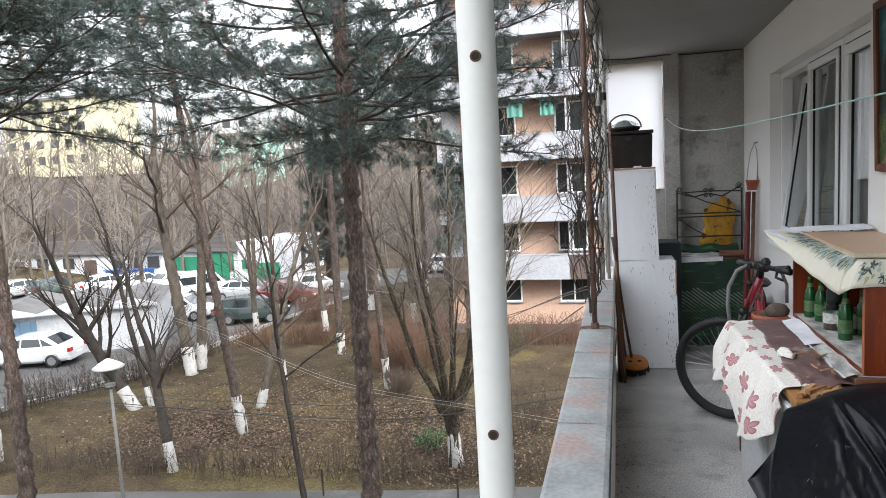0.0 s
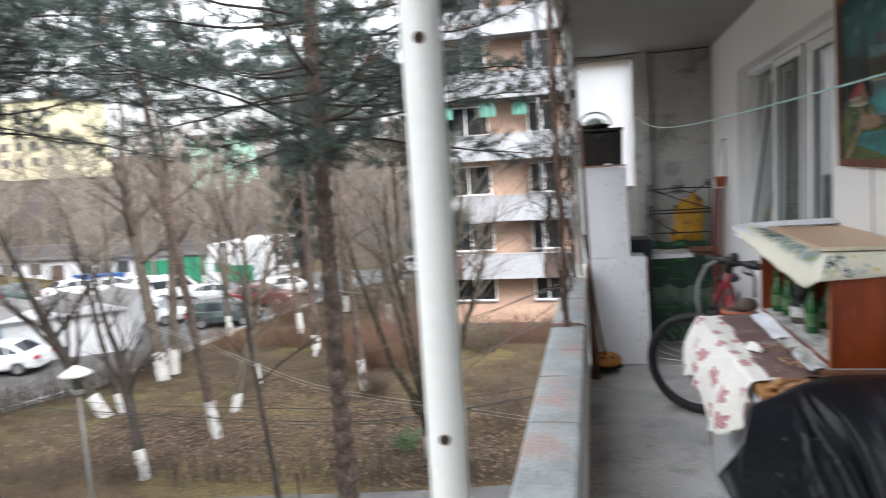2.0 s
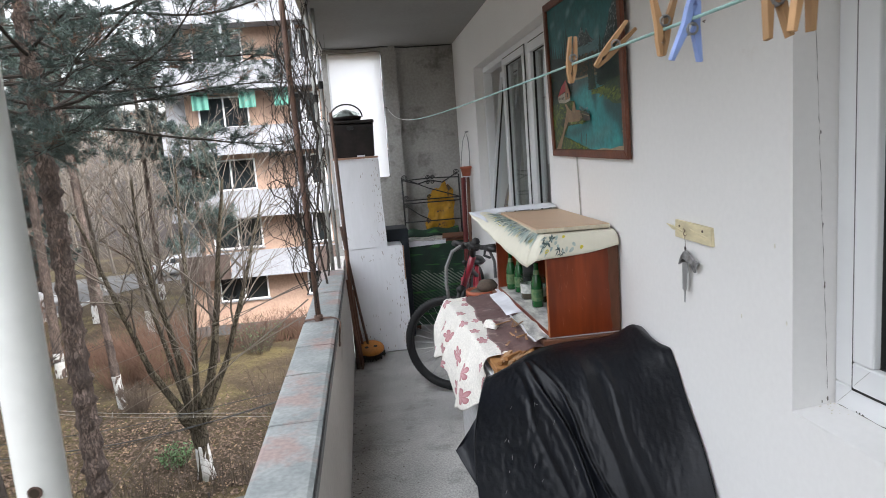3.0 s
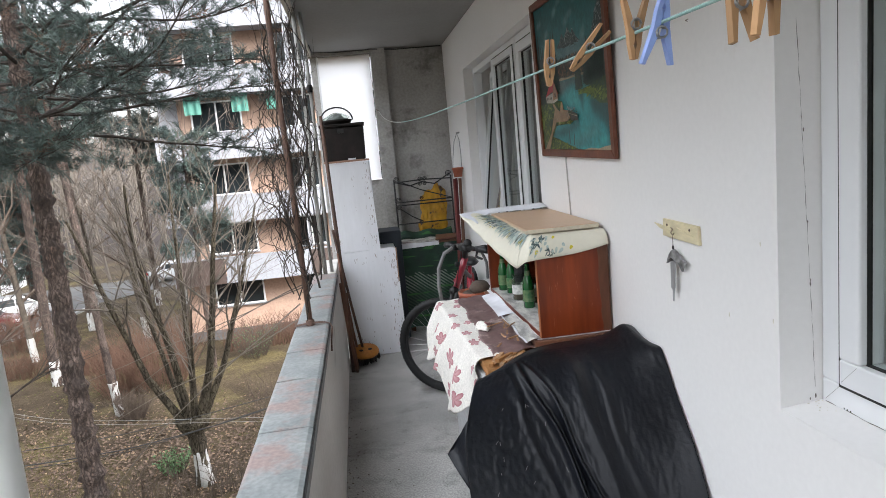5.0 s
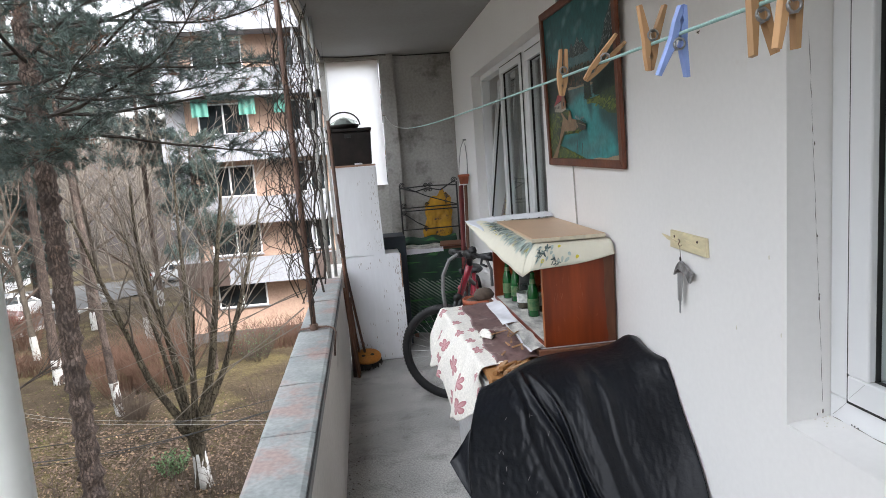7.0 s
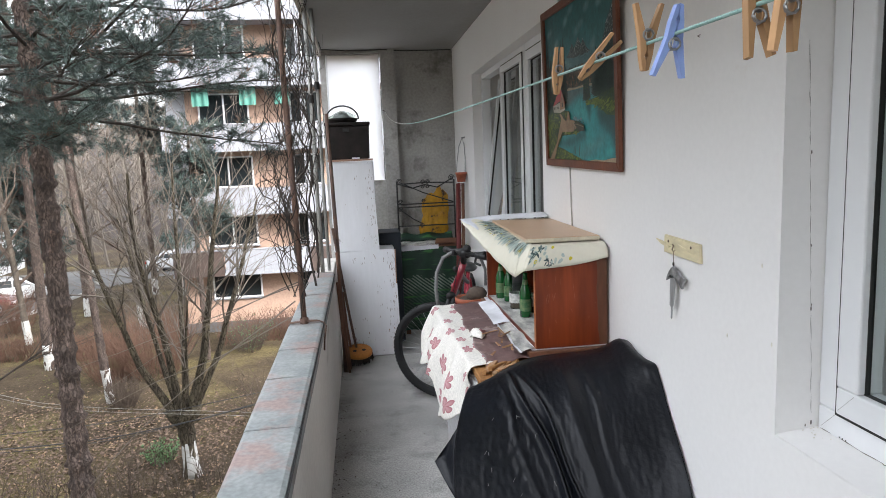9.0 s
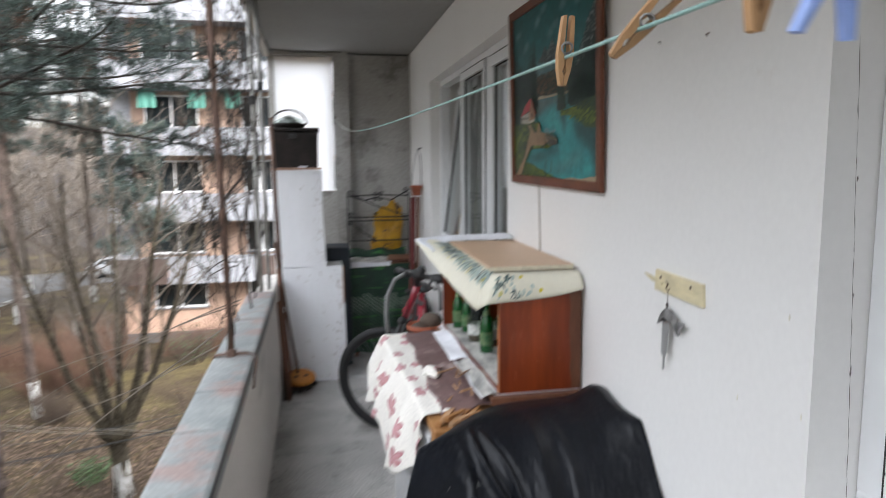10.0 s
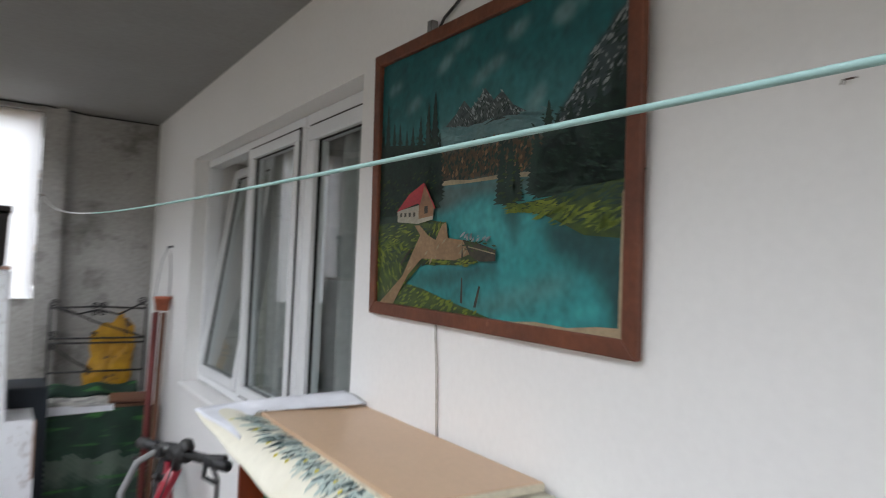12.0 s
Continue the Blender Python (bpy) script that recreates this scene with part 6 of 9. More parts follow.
fish = [(1.965, 1.245), (1.980, 1.238), (1.997, 1.225), (2.011, 1.207), (2.019, 1.190), (2.004, 1.197), (1.988, 1.203), (1.968, 1.206), (1.948, 1.206), (1.934, 1.203), (1.924, 1.193), (1.913, 1.183), (1.906, 1.179), (1.904, 1.190), (1.899, 1.200), (1.889, 1.209), (1.880, 1.216), (1.896, 1.217), (1.911, 1.219), (1.927, 1.229), (1.945, 1.238)]
part("fish_body", Geo().prism([(WX - 0.020, 1.962 + 0.88 * (y - 1.962), 1.207 + 0.95 * (z - 1.207)) for y, z in fish], (0.009, 0, 0)), M["pewter"], of, "tarnished grey fish", bevel=0.0025)
part("fin", Geo().prism([(WX - 0.0245, y, z) for y, z in ((1.985, 1.207), (1.972, 1.216), (1.955, 1.210), (1.968, 1.206))], (0.002, 0, 0)), M["black"], of, "dark belly fin")
part("blade", Geo().prism([(WX - 0.0185, y, z) for y, z in ((1.985, 1.206), (1.987, 1.120), (1.978, 1.115), (1.979, 1.080), (1.973, 1.079), (1.968, 1.116), (1.962, 1.124), (1.952, 1.206))], (0.002, 0, 0)), M["blade_steel"], of, "stepped steel blade")
for y, z, dy in ((2.07, 1.905, 0.022), (1.865, 1.885, 0.03)):
    solo("wall_nail", Geo().tube([(WX + 0.001, y, z), (WX - 0.010, y - dy * 0.3, z + 0.002), (WX - 0.014, y - dy, z + 0.001)], 0.0013, 6), M["rust"], "small bent nail in the white wall", "nail", "nails in the wall")

# ---- landscape painting ----
PC = Matrix.Translation((1.327, 2.819, 1.878)) @ Matrix.Rotation(radians(1.2), 4, "X") @ Matrix.Rotation(radians(-1.8), 4, "Y")
PW, PH, FW = 0.920, 0.708, 0.033


def on(u, v, lift=0.0):
    """A place on the canvas: u from its left edge, v up, both 0 to 1, seen from the aisle."""
    return PC @ Vector((-0.002 - lift, (0.5 - u) * (PW - 2 * FW + 0.006), (v - 0.5) * (PH - 2 * FW + 0.006)))


pt = thing("landscape_painting", (1.32, 2.8, 1.53), "framed oil painting of a turquoise mountain lake", "painting")
hw, hh = PW / 2, PH / 2
for nm, q in (("bottom", ((-hw, -hh), (hw, -hh), (hw - FW, -hh + FW), (-hw + FW, -hh + FW))), ("top", ((-hw, hh), (hw, hh), (hw - FW, hh - FW), (-hw + FW, hh - FW))), ("left", ((-hw, -hh), (-hw + FW, -hh + FW), (-hw + FW, hh - FW), (-hw, hh))), ("right", ((hw, -hh), (hw - FW, -hh + FW), (hw - FW, hh - FW), (hw, hh)))):
    part("frame_bar", Geo().prism([PC @ Vector((-0.014, y, z)) for y, z in q], PC.to_3x3() @ Vector((0.016, 0, 0))), M["frame_wood"], pt, bevel=0.003)


def paint(name, c, c2=None, scale=14, rough=0.45):
    return material(name, c, rough, alt=c2 or tuple(k * 0.6 for k in c), scale=scale, amount=0.8, fine=90, bump=0.25, stretch=(1, 1, 1.4), depth=0.002)


P = dict(
    mist=paint("painted_mist", (0.16, 0.27, 0.28), (0.08, 0.19, 0.2)), fir_light=paint("painted_fir_light", (0.016, 0.05, 0.03), (0.006, 0.022, 0.018), 40),
    rock=paint("painted_rock", (0.03, 0.045, 0.048), (0.09, 0.11, 0.11), 60), snow=paint("painted_snow", (0.32, 0.35, 0.35), (0.1, 0.12, 0.13), 50),
    fir=paint("painted_fir", (0.006, 0.018, 0.016), (0.012, 0.04, 0.025), 25), far_wood=paint("painted_autumn_wood", (0.14, 0.075, 0.03), (0.03, 0.03, 0.02), 60),
    shore=paint("painted_shore", (0.34, 0.28, 0.17)), bank=paint("painted_bank", (0.05, 0.085, 0.012), (0.01, 0.03, 0.012), 22),
    bright=paint("painted_bright_grass", (0.20, 0.24, 0.02), (0.05, 0.095, 0.015), 30), path=paint("painted_path", (0.30, 0.19, 0.10), (0.2, 0.12, 0.06)),
    roof=paint("painted_red_roof", (0.42, 0.03, 0.035), (0.3, 0.02, 0.03)), house=paint("painted_house", (0.28, 0.15, 0.075)), pale=paint("painted_house_side", (0.42, 0.39, 0.31)),
    boat=paint("painted_boat", (0.02, 0.02, 0.017), (0.06, 0.05, 0.03), 40), bare=paint("bare_canvas_edge", (0.42, 0.32, 0.2)))
CW, CH = 240, 180
cu, cv = np.meshgrid(np.linspace(0, 1, CW + 1), np.linspace(0, 1, CH + 1), indexing="ij")
coat = np.zeros((CW + 1, CH + 1, 3))
rp = np.random.RandomState(9)


def smear(a, k):
    """Brushes a field out over k steps to every side."""
    for axis in (0, 1):
        for q in range(2):
            pad = np.pad(a, [(k, k) if ax == axis else (0, 0) for ax in range(2)], mode="edge")
            run = np.cumsum(pad, axis=axis)
            n = a.shape[axis]
            low = np.concatenate([np.zeros_like(np.take(run, [0], axis)), run], axis=axis)
            a = (np.take(low, range(2 * k + 1, 2 * k + 1 + n), axis) - np.take(low, range(n), axis)) / (2 * k + 1)
    return a


def mottle(step, k):
    return (smear(rp.uniform(0, 1, cu.shape), k) - 0.5) * step


def lay_on(outline, tone, soft=2, weight=1.0, rough=0.0):
    """A patch of paint with a blended edge over what lies below."""
    inside = np.zeros(cu.shape, bool)
    jit_u, jit_v = cu + mottle(rough * 8, 2), cv + mottle(rough * 8, 2)
    for (a, b), (c, d) in zip(outline, outline[1:] + outline[:1]):
        cross = ((b > jit_v) != (d > jit_v)) & (jit_u < (c - a) * (jit_v - b) / ((d - b) or 1e-9) + a)
        inside ^= cross
    m = smear(inside.astype(float), soft)[..., None] * weight
    coat[:] = coat * (1 - m) + np.array(tone) * m


full = [(-0.1, -0.1), (1.1, -0.1), (1.1, 1.1), (-0.1, 1.1)]
lay_on(full, (0.004, 0.088, 0.094), 1)
lay_on([(-0.1, 0.5), (1.1, 0.5), (1.1, 0.74), (0.5, 0.80), (-0.1, 0.72)], (0.030, 0.165, 0.172), 14)
for a, b, w, h in ((0.34, 0.90, 0.055, 0.03), (0.54, 0.825, 0.075, 0.026), (0.66, 0.925, 0.05, 0.025), (0.83, 0.92, 0.06, 0.04), (0.08, 0.88, 0.04, 0.025), (0.19, 0.785, 0.04, 0.03), (0.73, 0.69, 0.035, 0.05), (0.44, 0.96, 0.05, 0.02)):
    for q in range(7):
        c, d = a + rp.uniform(-0.7, 0.7) * w, b + rp.uniform(-0.4, 0.4) * h
        d += (c - a) * 0.35
        lay_on([(c + w * 0.45 * math.cos(t), d + h * 0.5 * math.sin(t) + 0.12 * w * math.cos(t)) for t in (0, 0.8, 1.6, 2.4, 3.1, 3.9, 4.7, 5.5)], (0.15, 0.27, 0.275), 2, 0.42, 0.004)
lay_on([(0.30, 0.55), (0.80, 0.55), (0.80, 0.62), (0.70, 0.65), (0.52, 0.668), (0.36, 0.662), (0.30, 0.655)], (0.16, 0.27, 0.275), 4, 0.85)
lay_on([(0.30, 0.46), (0.30, 0.58), (0.42, 0.59), (0.58, 0.585), (0.66, 0.59), (0.78, 0.57), (0.78, 0.46)], (0.075, 0.045, 0.022), 2, 1.0, 0.01)
lay_on([(-0.1, -0.1), (1.1, -0.1), (1.1, 0.46), (0.5, 0.466), (-0.1, 0.46)], (0.022, 0.225, 0.228), 1)
lay_on([(0.28, 0.468), (0.78, 0.462), (0.76, 0.41), (0.66, 0.40), (0.52, 0.41), (0.42, 0.375), (0.28, 0.35)], (0.07, 0.10, 0.095), 3, 0.95, 0.004)
lay_on([(0.40, 0.36), (0.52, 0.40), (0.70, 0.385), (0.74, 0.30), (0.62, 0.22), (0.45, 0.28)], (0.045, 0.29, 0.29), 7, 0.8)
lay_on([(0.10, 0.10), (0.60, 0.20), (0.60, 0.15), (0.40, 0.10), (0.22, 0.085)], (0.010, 0.055, 0.056), 4, 0.85)
lay_on([(0.40, 0.02), (0.60, 0.03), (0.80, 0.10), (0.88, 0.16), (0.80, 0.15), (0.60, 0.075)], (0.09, 0.17, 0.16), 5, 0.7)
lay_on([(0.60, 0.0), (0.80, 0.04), (0.95, 0.11), (0.97, 0.07), (0.84, 0.0)], (0.035, 0.30, 0.30), 4, 0.9)
lay_on([(0.62, -0.02), (0.86, 0.0), (0.97, 0.04), (0.97, 0.015), (0.9, -0.05)], (0.02, 0.16, 0.165), 3, 0.8)
lay_on([(0.76, 0.34), (1.05, 0.28), (1.05, -0.02), (0.975, 0.0), (0.95, 0.08), (0.92, 0.15), (0.88, 0.16), (0.84, 0.20), (0.80, 0.22), (0.775, 0.19)], (0.008, 0.045, 0.047), 5, 0.9, 0.01)
lay_on([(0.61, 0.37), (0.70, 0.37), (0.675, 0.28), (0.662, 0.22), (0.645, 0.27)], (0.008, 0.05, 0.05), 3, 0.8, 0.006)
lay_on([(0.80, 0.63), (0.845, 0.69), (0.877, 0.74), (0.885, 0.775), (0.923, 0.812), (0.953, 0.855), (1.05, 0.93), (1.05, 0.4), (0.8, 0.4)], (0.035, 0.055, 0.057), 1)
coat *= (1 + mottle(1.2, 1) + mottle(2.2, 3))[..., None].clip(0.6, 1.4)
P["picture"] = paint("painted_canvas", (0.05, 0.2, 0.2))
pn, pl = P["picture"].node_tree.nodes, P["picture"].node_tree.links
tone_node = pn.new("ShaderNodeAttribute")
tone_node.attribute_name = "oil_paint"
pl.new(tone_node.outputs["Color"], pn["Principled BSDF"].inputs["Base Color"])
canvas = part("canvas", Geo().sheet(lambda u, v: tuple(on(u, v)), CW, CH), P["picture"], pt, "turquoise mountain lake under a clouded sky")
tones = canvas.data.color_attributes.new("oil_paint", "FLOAT_COLOR", "POINT")
tones.data.foreach_set("color", np.concatenate([coat, np.ones(cu.shape + (1,))], 2).astype(np.float32).ravel())
part("backing", Geo().prism([on(0, 0, -0.002), on(1, 0, -0.002), on(1, 1, -0.002), on(0, 1, -0.002)], PC.to_3x3() @ Vector((0.004, 0, 0))), M["board_edge"], pt)
lay = [0.0]


def daub(name, mat, *outlines):
    lay[0] += 0.00022
    for o in outlines:
        part(name, Geo().poly([on(u, v, lay[0]) for u, v in o]), P[mat], canvas)


random.seed(3)


def blob(u, v, a, b, k=12, rough=0.25):
    return [(u + a * math.cos(6.283 * i / k) * (1 + rnd(-rough, rough)), v + b * math.sin(6.283 * i / k) * (1 + rnd(-rough, rough))) for i in range(k)]


def firs(u, v0, v1, w, k=9):
    """The outline of a fir tree with ragged tiers."""
    left, right = [], []
    for i in range(k):
        f = i / k
        z = v0 + (v1 - v0) * f
        q = w * (1 - f) ** 0.85
        left += [(u - q * rnd(0.8, 1.15), z), (u - q * 0.55, z + (v1 - v0) / k * 0.55)]
        right += [(u + q * rnd(0.8, 1.15), z), (u + q * 0.55, z + (v1 - v0) / k * 0.55)]
    return left + [(u, v1)] + right[::-1]


def strokes(name, mat, count, box, size, lean=0.0, aspect=3.0, inside=None):
    """Many short brush strokes scattered over a patch of the canvas."""
    lay[0] += 0.00018
    g = Geo()
    for k in range(count):
        u, v = rnd(box[0], box[1]), rnd(box[2], box[3])
        if inside and not inside(u, v):
            continue
        a, q = lean + rnd(-0.35, 0.35), size * rnd(0.5, 1.3)
        du, dv = q * math.cos(a), q * math.sin(a)
        nu, nv = -dv / aspect, du / aspect
        g.poly([on(u - du, v - dv, lay[0]), on(u + nu, v + nv, lay[0]), on(u + du, v + dv, lay[0]), on(u - nu, v - nv, lay[0])])
    return tagged(part(name, g, P[mat], canvas), kind="stuff")


daub("far_mountain", "rock", [(0.36, 0.672), (0.41, 0.71), (0.445, 0.75), (0.475, 0.715), (0.505, 0.735), (0.534, 0.772), (0.571, 0.722), (0.603, 0.745), (0.645, 0.69), (0.71, 0.648), (0.60, 0.642), (0.46, 0.652)])


def under_peaks(u, v):
    top = max(0.75 - abs(u - 0.445) * 1.1, 0.772 - abs(u - 0.534) * 1.1, 0.745 - abs(u - 0.603) * 1.0)
    return 0.652 < v < top


strokes("snow_work", "snow", 380, (0.38, 0.69, 0.655, 0.775), 0.009, -1.0, 3.5, lambda u, v: under_peaks(u, v) and rnd(0, 1) < 0.35 + (v - 0.68) * 4)
strokes("rock_shade", "fir", 160, (0.38, 0.69, 0.655, 0.76), 0.009, 1.0, 3.5, lambda u, v: under_peaks(u, v + 0.02))
strokes("mist_work", "mist", 90, (0.34, 0.76, 0.60, 0.655), 0.04, -0.05, 8)
mount_edge = ((0.80, 0.63), (0.845, 0.69), (0.877, 0.74), (0.885, 0.775), (0.923, 0.812), (0.953, 0.855), (1.0, 0.90))


def below_edge(u, v, deep):
    for (a, p), (b, q) in zip(mount_edge, mount_edge[1:]):
        if a <= u <= b:
            h = p + (q - p) * (u - a) / (b - a) - v
            return 0.006 < h < deep
    return False


strokes("rock_work", "snow", 650, (0.80, 1.0, 0.58, 0.9), 0.010, 1.0, 3, lambda u, v: below_edge(u, v, 0.17) and rnd(0, 1) < (0.75 if below_edge(u, v, 0.05) else 0.3))
strokes("rock_work", "fir", 200, (0.80, 1.0, 0.55, 0.85), 0.011, 0.8, 3, lambda u, v: below_edge(u, v, 0.2))
for tone, count in (("fir", 200), ("far_wood", 160), ("house", 60), ("fir_light", 120)):
    strokes("autumn_work", tone, count, (0.31, 0.76, 0.475, 0.598), 0.010, 1.35, 1.8)
daub("shore", "shore", [(0.32, 0.459), (0.46, 0.457), (0.61, 0.458), (0.755, 0.452), (0.755, 0.467), (0.61, 0.472), (0.48, 0.467), (0.40, 0.476), (0.32, 0.472)])
daub("fir", "fir", *[firs(u, v0, v1, w, 14) for u, v0, v1, w in ((0.015, 0.36, 0.74, 0.045), (0.045, 0.36, 0.825, 0.045), (0.085, 0.36, 0.745, 0.045), (0.12, 0.36, 0.735, 0.045), (0.16, 0.36, 0.70, 0.045), (0.195, 0.36, 0.71, 0.045), (0.237, 0.36, 0.74, 0.045), (0.278, 0.38, 0.785, 0.045), (0.312, 0.38, 0.82, 0.05), (0.338, 0.42, 0.66, 0.03))], [(0.0, 0.32), (0.30, 0.33), (0.335, 0.46), (0.335, 0.56), (0.28, 0.62), (0.0, 0.66)])
daub("fir", "fir", *[firs(u, v0, v1, w, 14) for u, v0, v1, w in ((0.612, 0.375, 0.585, 0.032), (0.645, 0.37, 0.598, 0.036), (0.668, 0.38, 0.52, 0.03), (0.735, 0.40, 0.60, 0.045), (0.771, 0.395, 0.675, 0.055), (0.80, 0.40, 0.63, 0.05), (0.84, 0.41, 0.645, 0.05), (0.88, 0.41, 0.67, 0.05), (0.92, 0.41, 0.70, 0.05), (0.96, 0.41, 0.74, 0.05), (0.99, 0.41, 0.78, 0.05))], [(0.74, 0.385), (1.0, 0.40), (1.0, 0.68), (0.85, 0.60), (0.74, 0.52)])
strokes("fir_work", "fir_light", 190, (0.0, 0.33, 0.36, 0.66), 0.011, -0.5, 3.5)
strokes("fir_work", "bank", 60, (0.0, 0.33, 0.36, 0.52), 0.012, 0.4, 3)
strokes("fir_work", "fir_light", 170, (0.72, 1.0, 0.41, 0.64), 0.011, -0.5, 3.5)
strokes("fir_work", "bank", 26, (0.595, 0.69, 0.38, 0.52), 0.010, 0.1, 2.5)
daub("bank", "bank", [(0.0, 0.0), (0.0, 0.33), (0.125, 0.332), (0.305, 0.335), (0.375, 0.325), (0.395, 0.27), (0.48, 0.235), (0.53, 0.185), (0.43, 0.172), (0.26, 0.168), (0.19, 0.105), (0.10, 0.0)], [(0.09, 0.0), (0.15, 0.092), (0.20, 0.088), (0.27, 0.078), (0.375, 0.05), (0.515, 0.02), (0.60, 0.0)], [(0.615, 0.362), (0.68, 0.372), (0.765, 0.382), (0.88, 0.405), (1.0, 0.42), (1.0, 0.262), (0.887, 0.272), (0.80, 0.318), (0.768, 0.332), (0.70, 0.348)])
strokes("grass_dark", "fir_light", 90, (0.0, 0.34, 0.17, 0.33), 0.02, 0.3, 4)
strokes("grass_dark", "fir_light", 90, (0.70, 1.0, 0.29, 0.41), 0.024, 0.35, 5, lambda u, v: v > 0.345 - (u - 0.75) * 0.2)
strokes("grass_work", "bright", 110, (0.72, 1.0, 0.265, 0.40), 0.028, 0.5, 5, lambda u, v: -0.062 < v - (0.372 - (u - 0.75) * 0.12) < 0.0)
strokes("grass_work", "bright", 50, (0.64, 0.80, 0.345, 0.375), 0.02, 0.1, 5)
strokes("grass_work", "bright", 150, (0.14, 0.58, 0.0, 0.095), 0.014, 0.5, 3, lambda u, v: v < 0.098 - (u - 0.15) * 0.21)
strokes("grass_work", "bright", 70, (0.0, 0.15, 0.03, 0.25), 0.022, -0.9, 5, lambda u, v: v > u * 0.9)
strokes("grass_work", "bright", 60, (0.0, 0.24, 0.22, 0.32), 0.016, 0.2, 5)
strokes("grass_work", "bright", 50, (0.28, 0.52, 0.172, 0.195), 0.014, 0.2, 4)
strokes("grass_work", "bright", 26, (0.30, 0.38, 0.27, 0.325), 0.014, 1.1, 4)
daub("path", "path", [(0.02, 0.0), (0.105, 0.0), (0.19, 0.125), (0.265, 0.192), (0.43, 0.19), (0.495, 0.212), (0.485, 0.258), (0.395, 0.268), (0.385, 0.325), (0.365, 0.318), (0.335, 0.262), (0.297, 0.278), (0.25, 0.318), (0.222, 0.318), (0.255, 0.28), (0.219, 0.222), (0.16, 0.12)])
strokes("path_work", "shore", 40, (0.05, 0.48, 0.02, 0.26), 0.016, 0.9, 4, lambda u, v: abs(v - u * 0.72 + 0.02) < 0.03 or (u > 0.27 and 0.2 < v < 0.25))
daub("house_wall", "pale", [(0.123, 0.378), (0.244, 0.395), (0.244, 0.323), (0.125, 0.334)])
daub("house_gable", "house", [(0.268, 0.472), (0.323, 0.392), (0.320, 0.340), (0.244, 0.325), (0.244, 0.395)])
daub("house_base", "pale", [(0.244, 0.324), (0.321, 0.338), (0.321, 0.352), (0.244, 0.342)])
daub("red_roof", "roof", [(0.118, 0.374), (0.19, 0.44), (0.268, 0.478), (0.272, 0.468), (0.25, 0.395), (0.238, 0.402)], [(0.268, 0.478), (0.275, 0.472), (0.333, 0.378), (0.326, 0.376)])
daub("house_opening", "boat", [(0.275, 0.36), (0.293, 0.363), (0.293, 0.39), (0.275, 0.388)], *[[(u, 0.352), (u + 0.012, 0.353), (u + 0.012, 0.369), (u, 0.368)] for u in (0.14, 0.165, 0.19, 0.215)])
daub("boat", "boat", [(0.464, 0.262), (0.53, 0.25), (0.602, 0.228), (0.602, 0.192), (0.54, 0.188), (0.50, 0.205)])
strokes("boat_work", "bank", 24, (0.47, 0.60, 0.22, 0.262), 0.012, 0.1, 3)
strokes("foam_work", "snow", 34, (0.46, 0.585, 0.258, 0.285), 0.010, 0.8, 2.5, lambda u, v: v < 0.285 - (u - 0.46) * 0.14)
daub("boat_line", "shore", [(0.49, 0.236), (0.60, 0.213), (0.601, 0.217), (0.49, 0.240)])
daub("stake_mark", "boat", [(0.461, 0.043), (0.463, 0.13), (0.469, 0.13), (0.471, 0.043)], [(0.518, 0.034), (0.538, 0.107), (0.546, 0.107), (0.529, 0.034)], [(0.462, 0.20), (0.464, 0.262), (0.469, 0.2)], [(0.15, 0.17), (0.21, 0.235), (0.215, 0.228), (0.155, 0.16)])
daub("bare_edge", "bare", [(0.62, 0.0), (1.0, 0.0), (1.0, 0.40), (0.990, 0.38), (0.986, 0.03), (0.93, 0.026), (0.85, 0.012), (0.75, 0.016)])
part("hanging_wire", Geo().tube([PC @ Vector(p) for p in ((0.012, 0.20, hh - 0.01), (0.02, 0.17, hh + 0.035), (0.018, 0.0, hh + 0.10), (0.02, -0.15, hh + 0.03), (0.012, -0.2, hh - 0.01))], 0.004, 6), M["dark_cable"], pt, "dark hanging cord", smooth=True)
part("hanger", Geo().box(-0.006, 0.012, 0.185, 0.205, hh - 0.005, hh + 0.03, PC), M["steel"], pt)
solo("wall_cable", Geo().tube([(WX - 0.004, 2.975, 1.60), (WX - 0.004, 2.972, 1.5), (WX - 0.006, 2.958, 1.40), (WX - 0.004, 2.95, 1.25)], 0.0032, 6), M["cable"], "thin pale cable running down the wall under the painting", "cable", smooth=True)
solo("ceiling_cable", Geo().tube([(0.13, 5.9, 2.59), (0.13, 6.3, 2.598), (0.35, 6.42, 2.60), (0.62, 6.41, 2.602), (0.66, 6.40, 2.604), (0.9, 6.482, 2.60), (1.33, 6.482, 2.603)], 0.005, 6), M["dark_cable"], "dark cable running under the ceiling", "cable", smooth=True)

# ---- outdoors: ground, road, path ----
GZ = -6.0


